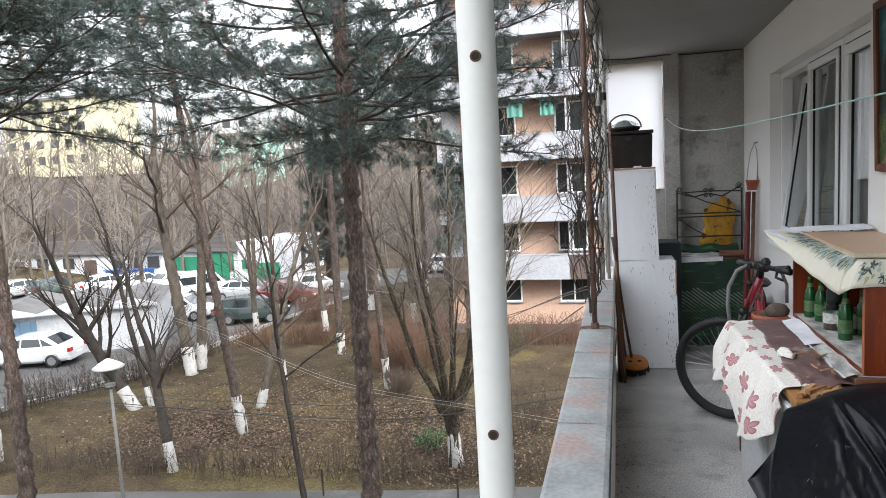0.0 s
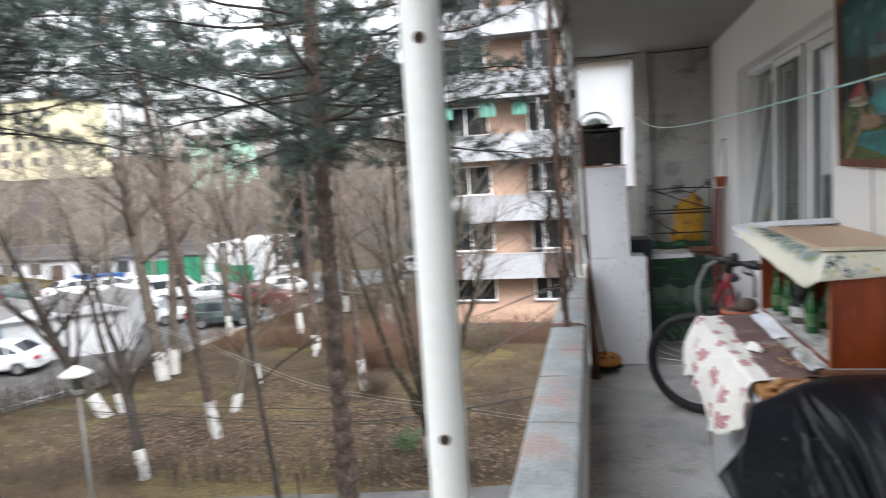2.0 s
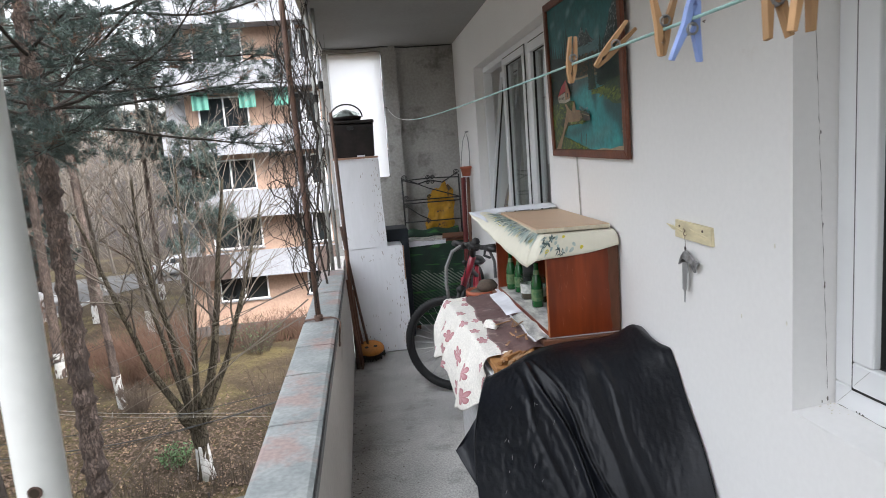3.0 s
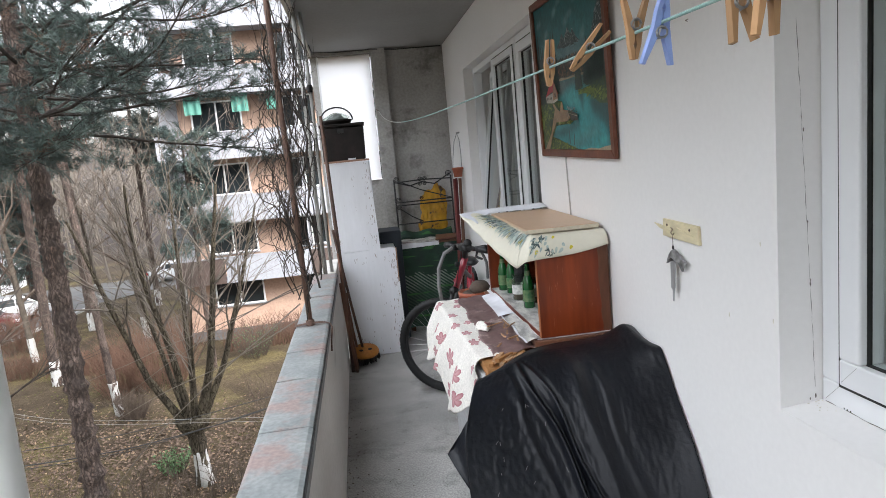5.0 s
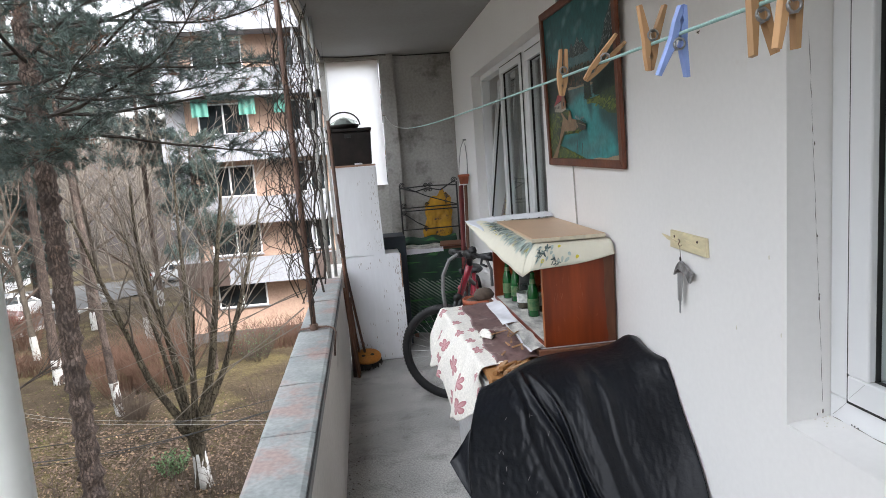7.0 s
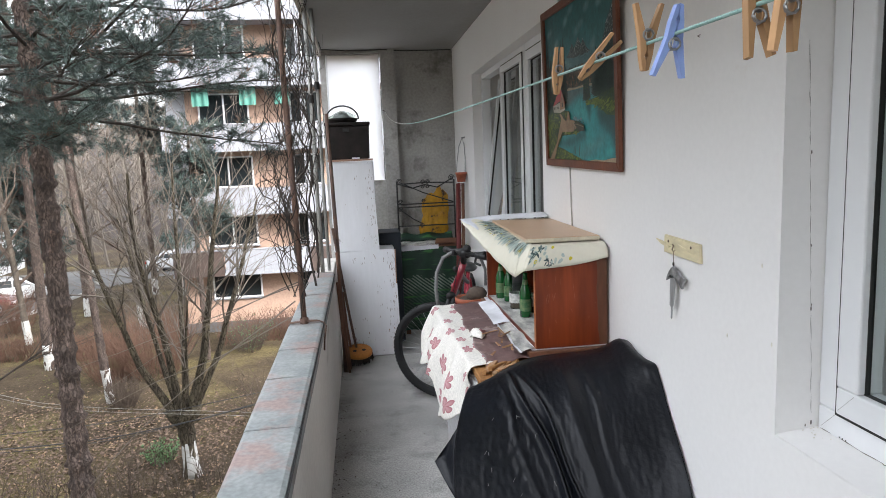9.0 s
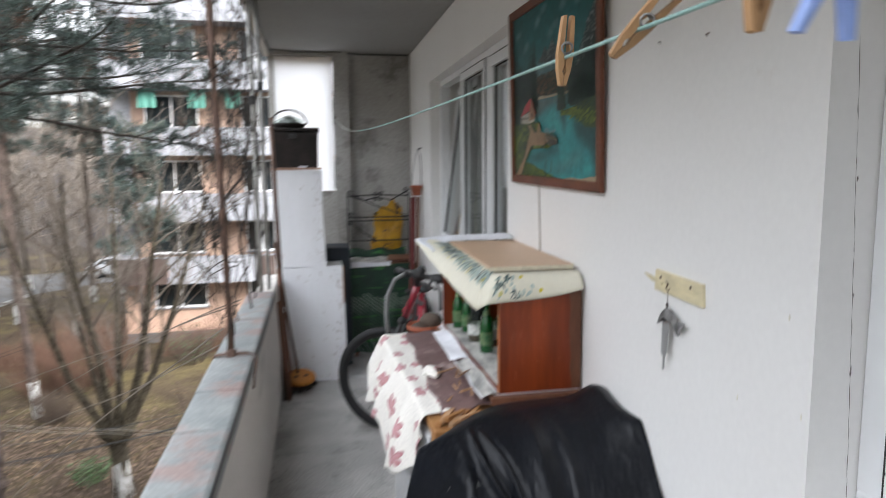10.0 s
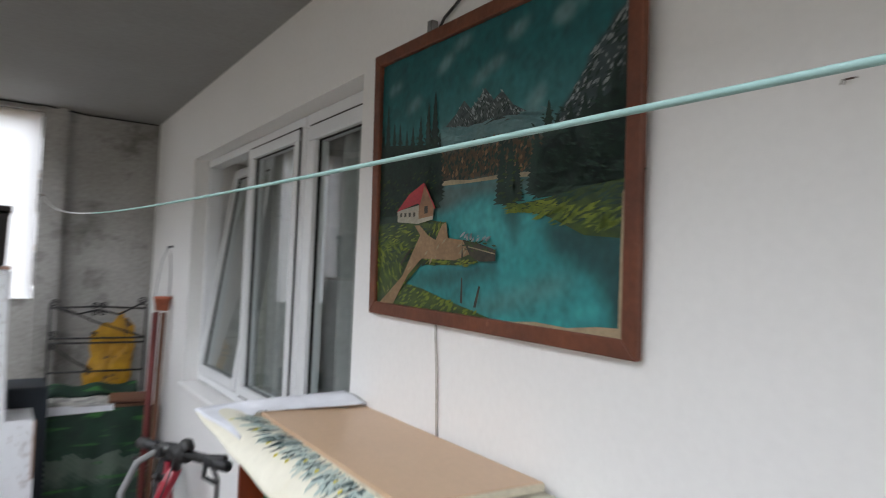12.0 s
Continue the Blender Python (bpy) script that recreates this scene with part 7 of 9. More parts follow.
def ground_material():
    m = material("trodden_winter_lawn", (0.078, 0.060, 0.039), 0.95, alt=(0.042, 0.032, 0.023), scale=0.55, amount=1.0, fine=34, bump=0.6, grain_by=0.55, depth=0.03, stain=(0.12, 0.098, 0.048), stain_scale=0.28, stain_lo=0.49, stain_hi=0.64, spec=0.05)
    n, l = m.node_tree.nodes, m.node_tree.links
    p = n["Principled BSDF"]
    tc = n.new("ShaderNodeTexCoord")
    a = n.new("ShaderNodeTexNoise")
    a.inputs["Scale"].default_value, a.inputs["Detail"].default_value, a.inputs["Roughness"].default_value = 9.0, 10, 0.85
    l.new(tc.outputs["Object"], a.inputs["Vector"])
    r = n.new("ShaderNodeMapRange")
    r.inputs[1].default_value, r.inputs[2].default_value = 0.42, 0.62
    l.new(a.outputs[0], r.inputs[0])
    mx = n.new("ShaderNodeMixRGB")
    mx.blend_type = "MULTIPLY"
    mx.inputs[2].default_value = (0.5, 0.47, 0.44, 1)
    l.new(r.outputs[0], mx.inputs[0])
    l.new(p.inputs["Base Color"].links[0].from_socket, mx.inputs[1])
    sp, mr, nz, ad, mw = (n.new("ShaderNode" + k) for k in ("SeparateXYZ", "MapRange", "TexNoise", "Math", "MixRGB"))
    l.new(tc.outputs["Object"], sp.inputs[0])
    nz.inputs["Scale"].default_value = 0.08
    l.new(tc.outputs["Object"], nz.inputs["Vector"])
    ad.operation = "MULTIPLY_ADD"
    ad.inputs[1].default_value = 24
    l.new(nz.outputs[0], ad.inputs[0])
    l.new(sp.outputs[1], ad.inputs[2])
    mr.inputs[1].default_value, mr.inputs[2].default_value = 66, 78
    l.new(ad.outputs[0], mr.inputs[0])
    l.new(mr.outputs[0], mw.inputs[0])
    l.new(mx.outputs[0], mw.inputs[1])
    mw.inputs[2].default_value = (0.042, 0.036, 0.034, 1)
    l.new(mw.outputs[0], p.inputs["Base Color"])
    return m


M["ground"] = ground_material()


def ground_z(x, y):
    far = max(0.0, math.hypot(x + 5, y) - 62)
    rise = min(17.0, far * 0.17) if y > 0 else 0.0
    return GZ + rise + 0.05 * noise.noise(Vector((x * 0.25, y * 0.25, 0))) * (1 if y < 60 else 3)


def ground_sheet(u, v):
    x = -5 + math.copysign(abs(2 * u - 1) ** 2.2, u - 0.5) * 400
    y = 20 + math.copysign(abs(2 * v - 1) ** 2.2, v - 0.5) * 480
    return (x, y, ground_z(x, y))


structure("ground", Geo().sheet(ground_sheet, 130, 130), M["ground"], "brown winter lawn and bare soil between the trees", "ground", smooth=True)


def strip(pts, z):
    g = Geo()
    k = len(pts) // 2
    for i in range(k - 1):
        g.poly([(*pts[2 * i], z), (*pts[2 * i + 1], z), (*pts[2 * i + 3], z), (*pts[2 * i + 2], z)])
    return g


# right and left edge of the yard road, going away from the house
road_pts = [(-26, 4), (-60, 0), (-22.4, 17.0), (-60, 17), (-19.6, 22.5), (-60, 30), (-19.2, 28.5), (-60, 38), (-18.6, 34), (-60, 44), (-17.5, 40), (-60, 49), (-17, 44), (-44, 50.5), (-14, 48), (-28, 52), (-6, 50.5), (-7, 55), (12, 51), (12, 55.5)]
g = Geo()
for i in range(len(road_pts) // 2 - 1):
    a, b, c, d = road_pts[2 * i], road_pts[2 * i + 1], road_pts[2 * i + 3], road_pts[2 * i + 2]
    g.poly([(*a, GZ + 0.07), (*d, GZ + 0.07), (*c, GZ + 0.07), (*b, GZ + 0.07)])
road_ob = structure("road", g, M["asphalt"], "worn grey asphalt yard road with parked cars", "road")
# kerb stones along the lawn side
edge = [Vector((*road_pts[2 * i], GZ)) for i in range(7)]
for i in range(len(edge) - 1):
    a, b = edge[i], edge[i + 1]
    L = (b - a).length
    k = max(1, int(L / 1.0))
    ang = math.atan2(b.y - a.y, b.x - a.x)
    for j in range(k):
        c = a + (b - a) * ((j + 0.5) / k)
        m = Matrix.Translation((c.x + 0.08, c.y, GZ + 0.06)) @ Matrix.Rotation(ang, 4, "Z")
        part("kerb_stone", Geo().box(-L / k / 2 + 0.01, L / k / 2 - 0.01, -0.07, 0.07, -0.1, 0.1, m), M["kerb"], road_ob)
g = Geo().sheet(lambda u, v: (-30 + 34 * u, 7.6 + 2.3 * v + 6.32 * u + 0.06 * math.sin(u * 15), GZ + 0.075 + 0.01 * math.sin(u * 40)), 60, 4)
structure("pavement", g, M["asphalt"], "narrow asphalt footpath below the balcony", "footpath", smooth=True)

# fallen leaves
random.seed(101)
rs = np.random.RandomState(5)


def leaves(name, count, xr, yr, centres, spread, size, mat, label):
    vs, fs = [], []
    c = np.array(centres)[rs.randint(0, len(centres), count)]
    xy = c + rs.normal(size=(count, 2)) * spread
    ang, s = rs.uniform(0, 6.28, count), rs.uniform(0.6, 1.3, count) * size
    tilt = rs.uniform(-0.6, 0.6, (count, 2))
    for k in range(count):
        x, y = xy[k]
        if not (xr[0] < x < xr[1] and yr[0] < y < yr[1]):
            continue
        z = ground_z(x, y) + 0.03
        b = len(vs)
        for j in range(4):
            a = ang[k] + j * 1.57
            q = s[k] * (1.0 if j % 2 == 0 else 0.55)
            dx, dy = q * math.cos(a), q * math.sin(a)
            vs.append((x + dx, y + dy, z + dx * tilt[k, 0] + dy * tilt[k, 1]))
        fs.append((b, b + 1, b + 2, b + 3))
    g = Geo()
    g.v, g.f = vs, fs
    return solo(name, g, mat, label, "leaves", "", "stuff")


leaves("fallen_leaves", 13000, (-22, 1), (14.8, 30), [(-13.5, 17.5), (-12.3, 16.5), (-13, 18.5), (-9.5, 15.8), (-4, 17), (-3.4, 19), (-7, 19), (-10, 19)], 2.2, 0.055, M["leaf_litter"], "brown fallen leaves scattered over the lawn")
M["dry_grass"] = material("dull_winter_grass", (0.075, 0.078, 0.026), 0.9, spec=0.1, alt=(0.06, 0.055, 0.025), scale=5, bump=0)
M["pale_leaf"] = material("pale_dry_leaves", (0.24, 0.17, 0.11), 0.9, spec=0.1, alt=(0.13, 0.085, 0.055), scale=9, amount=1, bump=0)
leaves("fallen_leaves", 3500, (-22, 1), (14.8, 30), [(-13.5, 17.5), (-12.3, 16.5), (-13, 18.5), (-9.5, 15.8), (-4, 17), (-3.4, 19), (-7, 19), (-10, 19), (-11, 21), (-6, 17)], 2.4, 0.045, M["pale_leaf"], "pale dry leaves scattered over the lawn")
leaves("grass_tufts", 3000, (-18, -1), (18, 46), [(-11, 24), (-9, 33), (-12, 38), (-12.5, 21), (-3, 20)], 3.0, 0.04, M["dry_grass"], "sparse dull green grass tufts in the lawn")

# ---- trees ----
class Wood(Geo):
    def limb(self, p, d, length, r0, r1, n=5, steps=6, wander=0.12, lift=0.0):
        """A tapering crooked limb; returns its points, directions and radii."""
        pts, out, rad = [p.copy()], [d.copy()], [r0]
        for i in range(steps):
            d = (d + Vector((rnd(-1, 1), rnd(-1, 1), rnd(-1, 1) + lift)) * wander).normalized()
            p = p + d * (length / steps)
            pts.append(p.copy())
            out.append(d.copy())
            rad.append(r0 + (r1 - r0) * (i + 1) / steps)
        self.tube(pts, rad, n, caps=False)
        return pts, out, rad


def grow(w, p, d, length, r, depth, spread=0.7, lift=0.12, kids=5, n=5, thin=0.0035):
    pts, ds, rad = w.limb(p, d, length, r, max(thin, r * 0.35), n if depth > 1 else 4, 5 if depth > 1 else 3, 0.13, lift)
    if depth == 0:
        return
    for k in range(kids):
        f = rnd(0.25, 1.0)
        i = min(len(pts) - 1, max(1, int(f * (len(pts) - 1) + 0.5)))
        side = Vector((rnd(-1, 1), rnd(-1, 1), rnd(-0.4, 0.6)))
        dd = (ds[i] + side.normalized() * spread).normalized()
        grow(w, pts[i], dd, length * rnd(0.45, 0.72), rad[i] * rnd(0.45, 0.7), depth - 1, spread, lift, max(2, kids - 1), n, thin)


def trunk_part(parent, pts, radii, mat, lime_to=None, n=12, knots=0.0, step=0.22, ring=2):
    """Trunk of given bends, with its foot painted with lime up to a height."""
    def mesh(pp, rr, grow_r=0.0):
        g = Geo()
        g.tube(pp, [q + grow_r for q in rr], n)
        if knots and not grow_r:
            g.v = [tuple(Vector(v) + Vector((rnd(-1, 1), rnd(-1, 1), 0)) * knots) for v in g.v]
        return g
    fine, fr = [], []
    for i in range(len(pts) - 1):
        k = max(2, int((Vector(pts[i + 1]) - Vector(pts[i])).length / step)) if knots else 4
        for j in range(k):
            fine.append(Vector(pts[i]).lerp(Vector(pts[i + 1]), j / k))
            fr.append(radii[i] + (radii[i + 1] - radii[i]) * j / k)
    fine.append(Vector(pts[-1]))
    fr.append(radii[-1])
    if knots:
        fr = [q * ((1.24 if step < 0.15 else 1.10) if i % ring == 0 else 0.97) * rnd(0.96, 1.04) for i, q in enumerate(fr)]
    t = part("trunk", mesh(fine, fr), mat, parent, smooth=True)
    if lime_to:
        low = [(p, q) for p, q in zip(fine, fr) if p.z <= pts[0][2] + lime_to + 0.01]
        cut = [p for p in fine if p.z > pts[0][2] + lime_to]
        pp, rr = [p for p, _ in low], [q for _, q in low]
        if cut:
            a, b = pp[-1], cut[0]
            f = (pts[0][2] + lime_to - a.z) / max(1e-6, b.z - a.z)
            pp.append(a.lerp(b, f))
            rr.append(rr[-1])
        part("lime_wash", mesh(pp, rr, 0.008), M["lime"], parent, "white lime-washed foot", smooth=True)
    return fine, fr


def bare_tree(base, tip, r0, r1, forks, label, bark="bark_grey", lime=1.0, twig="twig", bend=0.15, depth=3, kids=5, limb_len=3.0, start=0.35, spread=0.75, lift=0.18, seed=1, limb_r=0.5):
    random.seed(seed)
    bx, by = base
    b, t = Vector((bx, by, ground_z(bx, by) - 0.1)), Vector(tip)
    tr = thing("tree", (bx, by, b.z), label, "tree", "bare trees of the yard")
    mid = b.lerp(t, 0.5) + Vector((rnd(-bend, bend), rnd(-bend, bend), 0))
    q = b.lerp(t, 0.25).lerp(mid, 0.3)
    fine, fr = trunk_part(tr, [tuple(b), tuple(b.lerp(mid, 0.5)), tuple(mid), tuple(mid.lerp(t, 0.5) + Vector((rnd(-bend, bend) * 0.6, 0, 0))), tuple(t)], [r0 * 1.15, r0, r0 * 0.85 + r1 * 0.15, (r0 + r1) / 2, r1], M[bark], lime, 10, 0.012)
    w = Wood()
    up = (t - mid).normalized()
    for k in range(forks):
        f = start + (1 - start) * (k + 0.5) / forks
        i = min(len(fine) - 1, int(f * (len(fine) - 1)))
        a = k * 2.4 + rnd(-0.5, 0.5)
        d = (Vector((math.cos(a), math.sin(a), 0)) * spread + Vector((0, 0, rnd(0.35, 1.0)))).normalized()
        grow(w, fine[i], d, limb_len * rnd(0.6, 1.1) * (1.15 - 0.5 * f), fr[i] * limb_r, depth - 1, 0.65, lift, kids)
    grow(w, fine[-1], up, limb_len * 0.9, r1, depth - 1, 0.6, lift, kids)
    part("crown", w, M[twig], tr, "leafless crooked branches")
    return tr


NEEDLE = {}


def needle_mass(tufts, count, length, width, seed):
    """Needles standing out round each shoot end; tufts: rows of place and direction."""
    r = np.random.RandomState(seed)
    t = np.array(tufts, float).reshape(-1, 6)
    k = len(t) * count
    p = np.repeat(t[:, :3], count, 0)
    d = np.repeat(t[:, 3:], count, 0)
    v = r.normal(size=(k, 3))
    v /= np.linalg.norm(v, axis=1)[:, None]
    along = r.uniform(-0.10, 0.08, (k, 1))
    root = p + d * along
    way = d * 0.75 + v
    way /= np.linalg.norm(way, axis=1)[:, None]
    tip = root + way * length * r.uniform(0.7, 1.15, (k, 1))
    side = np.cross(way, r.normal(size=(k, 3)))
    side /= np.linalg.norm(side, axis=1)[:, None]
    verts = np.stack([root - side * width / 2, root + side * width / 2, tip], 1).reshape(-1, 3)
    g = Geo()
    g.v = verts
    return g


def pine(base, top_z, r0, low_z, reach, label, whorls=8, per=5, needles=26, nlen=0.13, nwid=0.006, lime=None, lean=(0, 0), seed=1, twig_gap=0.3, bare=0.3, knots=0.02, dead=0.0, thick=2, boughs=()):
    random.seed(seed)
    bx, by = base
    b = Vector((bx, by, ground_z(bx, by) - 0.1))
    t = Vector((bx + lean[0], by + lean[1], top_z))
    tr = thing("pine_tree", (bx, by, b.z), label, "pine tree", "pines of the yard")
    fine, fr = trunk_part(tr, [tuple(b), tuple(b.lerp(t, 0.35)), tuple(b.lerp(t, 0.7)), tuple(t)], [r0 * 1.25, r0 * 1.0, r0 * 0.78, r0 * 0.25], M["bark"], lime, 14, knots, 0.085 if nwid < 0.0095 else 0.2, 4 if nwid < 0.0095 else 2)
    w, tufts = Wood(), []
    rows = []
    for k in range(whorls):
        f = k / max(1, whorls - 1)
        z = low_z + (top_z - low_z - 0.3) * f
        off = rnd(0, 6.28)
        L = reach * (1.0 - 0.5 * f) * rnd(0.75, 1.05)
        for j in range(per):
            rows.append((z + rnd(-0.3, 0.3), off + 6.283 * j / per + rnd(-0.25, 0.25), L * rnd(0.65, 1.1), rnd(-0.16, 0.30), bare))
    rows += list(boughs)
    for z, a, l2, rise, bald in rows:
        axis = b.lerp(t, (z - b.z) / (t.z - b.z))
        d = Vector((math.cos(a), math.sin(a), rise)).normalized()
        pts, ds, rad = w.limb(axis, d, l2, max(0.018, r0 * 0.2), 0.008, 6, 9, 0.14, 0.12)
        for i in range(1, len(pts)):
            s = i / (len(pts) - 1)
            if s < bald:
                if rnd(0, 1) < 0.7:
                    e = (ds[i] + Vector((rnd(-1, 1), rnd(-1, 1), rnd(-0.8, 0.4)))).normalized()
                    w.limb(pts[i], e, rnd(0.15, 0.5), 0.006, 0.002, 4, 3, 0.2)
                continue
            for q in range(thick if s < 1 else thick + 1):
                for sg in (-1, 1):
                    side = ds[i].cross(Vector((0, 0, 1))).normalized() * sg
                    e = (ds[i] * rnd(0.4, 1.0) + side * rnd(0.35, 1.1) + Vector((0, 0, rnd(-0.55, 0.7)))).normalized()
                    sp, sd2, _ = w.limb(pts[i] - ds[i] * rnd(0, l2 / 9), e, rnd(0.3, 0.85) * (1.15 - 0.5 * s), 0.006, 0.0035, 3, 3, 0.16, 0.3)
                    tufts.append((*sp[3], *sd2[3]))
                    for m in (1, 2):
                        e2 = (sd2[m] + Vector((rnd(-1, 1), rnd(-1, 1), rnd(-0.3, 0.7)))).normalized()
                        pp = sp[m] + e2 * rnd(0.1, 0.25)
                        w.tube([sp[m], pp], [0.004, 0.003], 3, caps=False)
                        if rnd(0, 1) < 0.8:
                            tufts.append((*pp, *e2))
    part("limb_work", w, M["bark_dark"], tr, "dark horizontal limbs")
    random.shuffle(tufts)
    cut = int(len(tufts) * dead)
    if cut:
        part("dry_needles", needle_mass(tufts[:cut], needles, nlen, nwid, seed + 50), M["needles_brown"], tr, "dry brown needles")
    part("foliage", needle_mass(tufts[cut:], needles, nlen, nwid, seed), M["needles"], tr, "blue-green needle tufts")
    return tr


PT = "tall black pine with flaking brown bark and needle tufts"
# low boughs of the nearest pine: height, bearing, length, rise, bare share
LOW = [(2.3, 0.05, 3.3, -0.02, 0.6), (2.6, -0.12, 3.5, -0.10, 0.5), (2.9, 0.35, 3.2, -0.12, 0.4), (3.3, -0.3, 3.4, -0.08, 0.35), (3.8, 0.1, 3.5, -0.02, 0.4), (4.2, -0.15, 3.6, 0.0, 0.4),
       (2.3, -1.25, 1.7, -0.26, 0.35), (2.4, -0.75, 2.0, -0.24, 0.4), (2.55, -1.9, 1.6, -0.2, 0.4), (2.6, 3.05, 2.6, -0.15, 0.45), (3.0, 3.5, 2.5, -0.1, 0.4), (3.5, 2.8, 2.7, -0.05, 0.4), (3.4, -1.0, 2.2, -0.12, 0.4)]
pine((-3.98, 10.0), 8.6, 0.14, 2.3, 4.9, PT, 16, 3, 34, 0.15, 0.0085, seed=14, knots=0.018, dead=0.05, thick=2, bare=0.42, boughs=LOW)
pine((-10.3, 9.0), 8.4, 0.112, 3.0, 5.4, PT, 18, 6, 34, 0.15, 0.009, seed=3, knots=0.014, dead=0.015, thick=2, bare=0.28)
pine((-8.2, 22.2), 9.5, 0.105, 3.6, 3.6, "slender pine with a lime-washed foot", 7, 5, 20, 0.17, 0.016, lime=1.25, lean=(-0.9, 0), seed=4, dead=0.03)
pine((-11.35, 17.5), 9.5, 0.12, 4.3, 4.4, "leaning pine with a lime-washed foot", 8, 6, 20, 0.16, 0.014, lime=1.25, lean=(-2.6, 1.0), seed=5, dead=0.02)
pine((-12.0, 26.6), 10.5, 0.15, 4.6, 3.0, "straight pine with a lime-washed foot", 7, 5, 16, 0.2, 0.02, lime=1.1, seed=6)
pine((-7.6, 36.5), 6.0, 0.2, -2.6, 2.4, "dense dark conifer by the opposite house", 11, 6, 9, 0.26, 0.04, seed=7, bare=0.12)
pine((-14.3, 36.3), 9.0, 0.17, 4.0, 2.8, "straight pine with a lime-washed foot", 6, 5, 10, 0.26, 0.034, lime=1.1, seed=8)
pine((-19.6, 42.0), 4.5, 0.2, -3.4, 2.5, "dense dark conifer beside the road", 9, 6, 9, 0.28, 0.04, seed=9, bare=0.12)
pine((-6.0, 26.4), 3.0, 0.09, -0.9, 1.75, "young spruce in front of the opposite house", 6, 5, 14, 0.15, 0.024, seed=10, bare=0.2, thick=2)
pine((-17.8, 14.5), 9.5, 0.17, 4.5, 4.2, PT, 9, 6, 18, 0.17, 0.014, lime=1.0, seed=12, dead=0.02)
for k, (x, y) in enumerate(((-10.4, 40.5), (-12.4, 41.5), (-8.2, 44.0), (-16.2, 38.0))):
    pine((x, y), 8.0 + k % 2, 0.14, 2.4, 2.4, "far pine with a lime-washed foot", 6, 5, 9, 0.28, 0.036, lime=1.1, seed=20 + k)

BT = "leafless tree with a lime-washed foot"
# pollarded tree with upright shoots
random.seed(40)
px, py = -4.13, 16.2
pb = Vector((px, py, GZ - 0.05))
tr = thing("tree", tuple(pb), "pollarded leafless tree with a swollen head and upright shoots", "tree", "bare trees of the yard")
trunk_part(tr, [tuple(pb), (px - 0.02, py, GZ + 0.6), (px - 0.05, py, GZ + 1.3), (px - 0.08, py, GZ + 1.75)], [0.21, 0.165, 0.18, 0.44], M["bark_olive"], 0.95, 14, 0.03)
w = Wood()
# main shoots: side, depth and length of each, and its thickness at the foot
fine = Wood()
for dx, dy, h, r in ((-0.52, 0.05, 5.6, 0.085), (-0.30, 0.25, 5.0, 0.065), (-0.10, -0.12, 6.0, 0.085), (0.06, 0.22, 6.2, 0.075), (0.34, -0.05, 5.9, 0.095), (0.50, 0.20, 5.5, 0.075), (0.12, -0.3, 3.2, 0.045)):
    root = Vector((px - 0.08 + 0.42 * dx, py + 0.4 * dy, GZ + 1.62))
    pts, ds, rad = w.limb(root, Vector((dx * 0.95, dy, 0.9)).normalized(), h * 0.25, r * 1.25, r, 8, 3, 0.05, 0.5)
    p2, d2, r2 = w.limb(pts[-1], (ds[-1] + Vector((0, 0, 0.6))).normalized(), h * 0.75, r, r * 0.32, 8, 9, 0.07, 0.1)
    for i in range(2, len(p2)):
        for q in range(2):
            e = (d2[i] + Vector((rnd(-1, 1), rnd(-1, 1), rnd(-0.3, 0.3))) * 0.95).normalized()
            grow(fine, p2[i], e, rnd(1.1, 2.5), r2[i] * 0.42, 2, 0.65, 0.03, 3, 4, 0.0045)
for k in range(46):
    a = rnd(0, 6.28)
    w.limb(Vector((px - 0.08 + 0.3 * math.cos(a), py + 0.3 * math.sin(a), GZ + rnd(1.35, 1.85))), Vector((math.cos(a), math.sin(a), rnd(0.1, 1.2))).normalized(), rnd(0.1, 0.4), 0.016, 0.005, 5, 3, 0.3, 0.3)
part("crown", w, M["bark_olive"], tr, "upright olive-brown shoots")
part("twig_mass", fine, M["twig_pale"], tr, "pale thin side twigs")

bare_tree((-7.12, 13.4), (-7.75, 13.7, -0.6), 0.062, 0.035, 6, "thin dark forked leafless tree", "bark_dark", None, "bark_dark", 0.1, 3, 5, 2.6, 0.55, 0.7, 0.2, 41)
bare_tree((-11.8, 14.7), (-12.6, 15.3, -3.1), 0.13, 0.11, 4, "short dark leafless tree with a lime-washed foot", "bark_dark", 0.85, "bark_dark", 0.06, 3, 5, 3.0, 0.75, 0.45, 0.3, 42)
bare_tree((-16.6, 19.0), (-18.6, 18.8, -2.3), 0.19, 0.15, 6, "dark wide-spreading leafless tree with a lime-washed foot", "bark_dark", 0.8, "bark_dark", 0.25, 4, 4, 3.6, 0.5, 0.6, 0.3, 43)
bare_tree((-16.2, 19.3), (-17.6, 19.6, -0.2), 0.09, 0.05, 5, BT, "bark_dark", 0.8, "bark_dark", 0.1, 3, 5, 2.6, 0.5, 0.5, 0.3, 44)
bare_tree((-17.35, 23.2), (-19.0, 24.2, 3.2), 0.23, 0.12, 8, "tall twin-stemmed leafless tree with lime-washed feet", "bark_grey", 1.3, "twig", 0.2, 4, 4, 3.6, 0.5, 0.7, 0.2, 45)
bare_tree((-17.45, 24.0), (-17.3, 24.8, 3.6), 0.19, 0.1, 7, "tall twin-stemmed leafless tree with lime-washed feet", "bark_grey", 1.3, "twig", 0.2, 4, 4, 3.4, 0.5, 0.7, 0.2, 46)
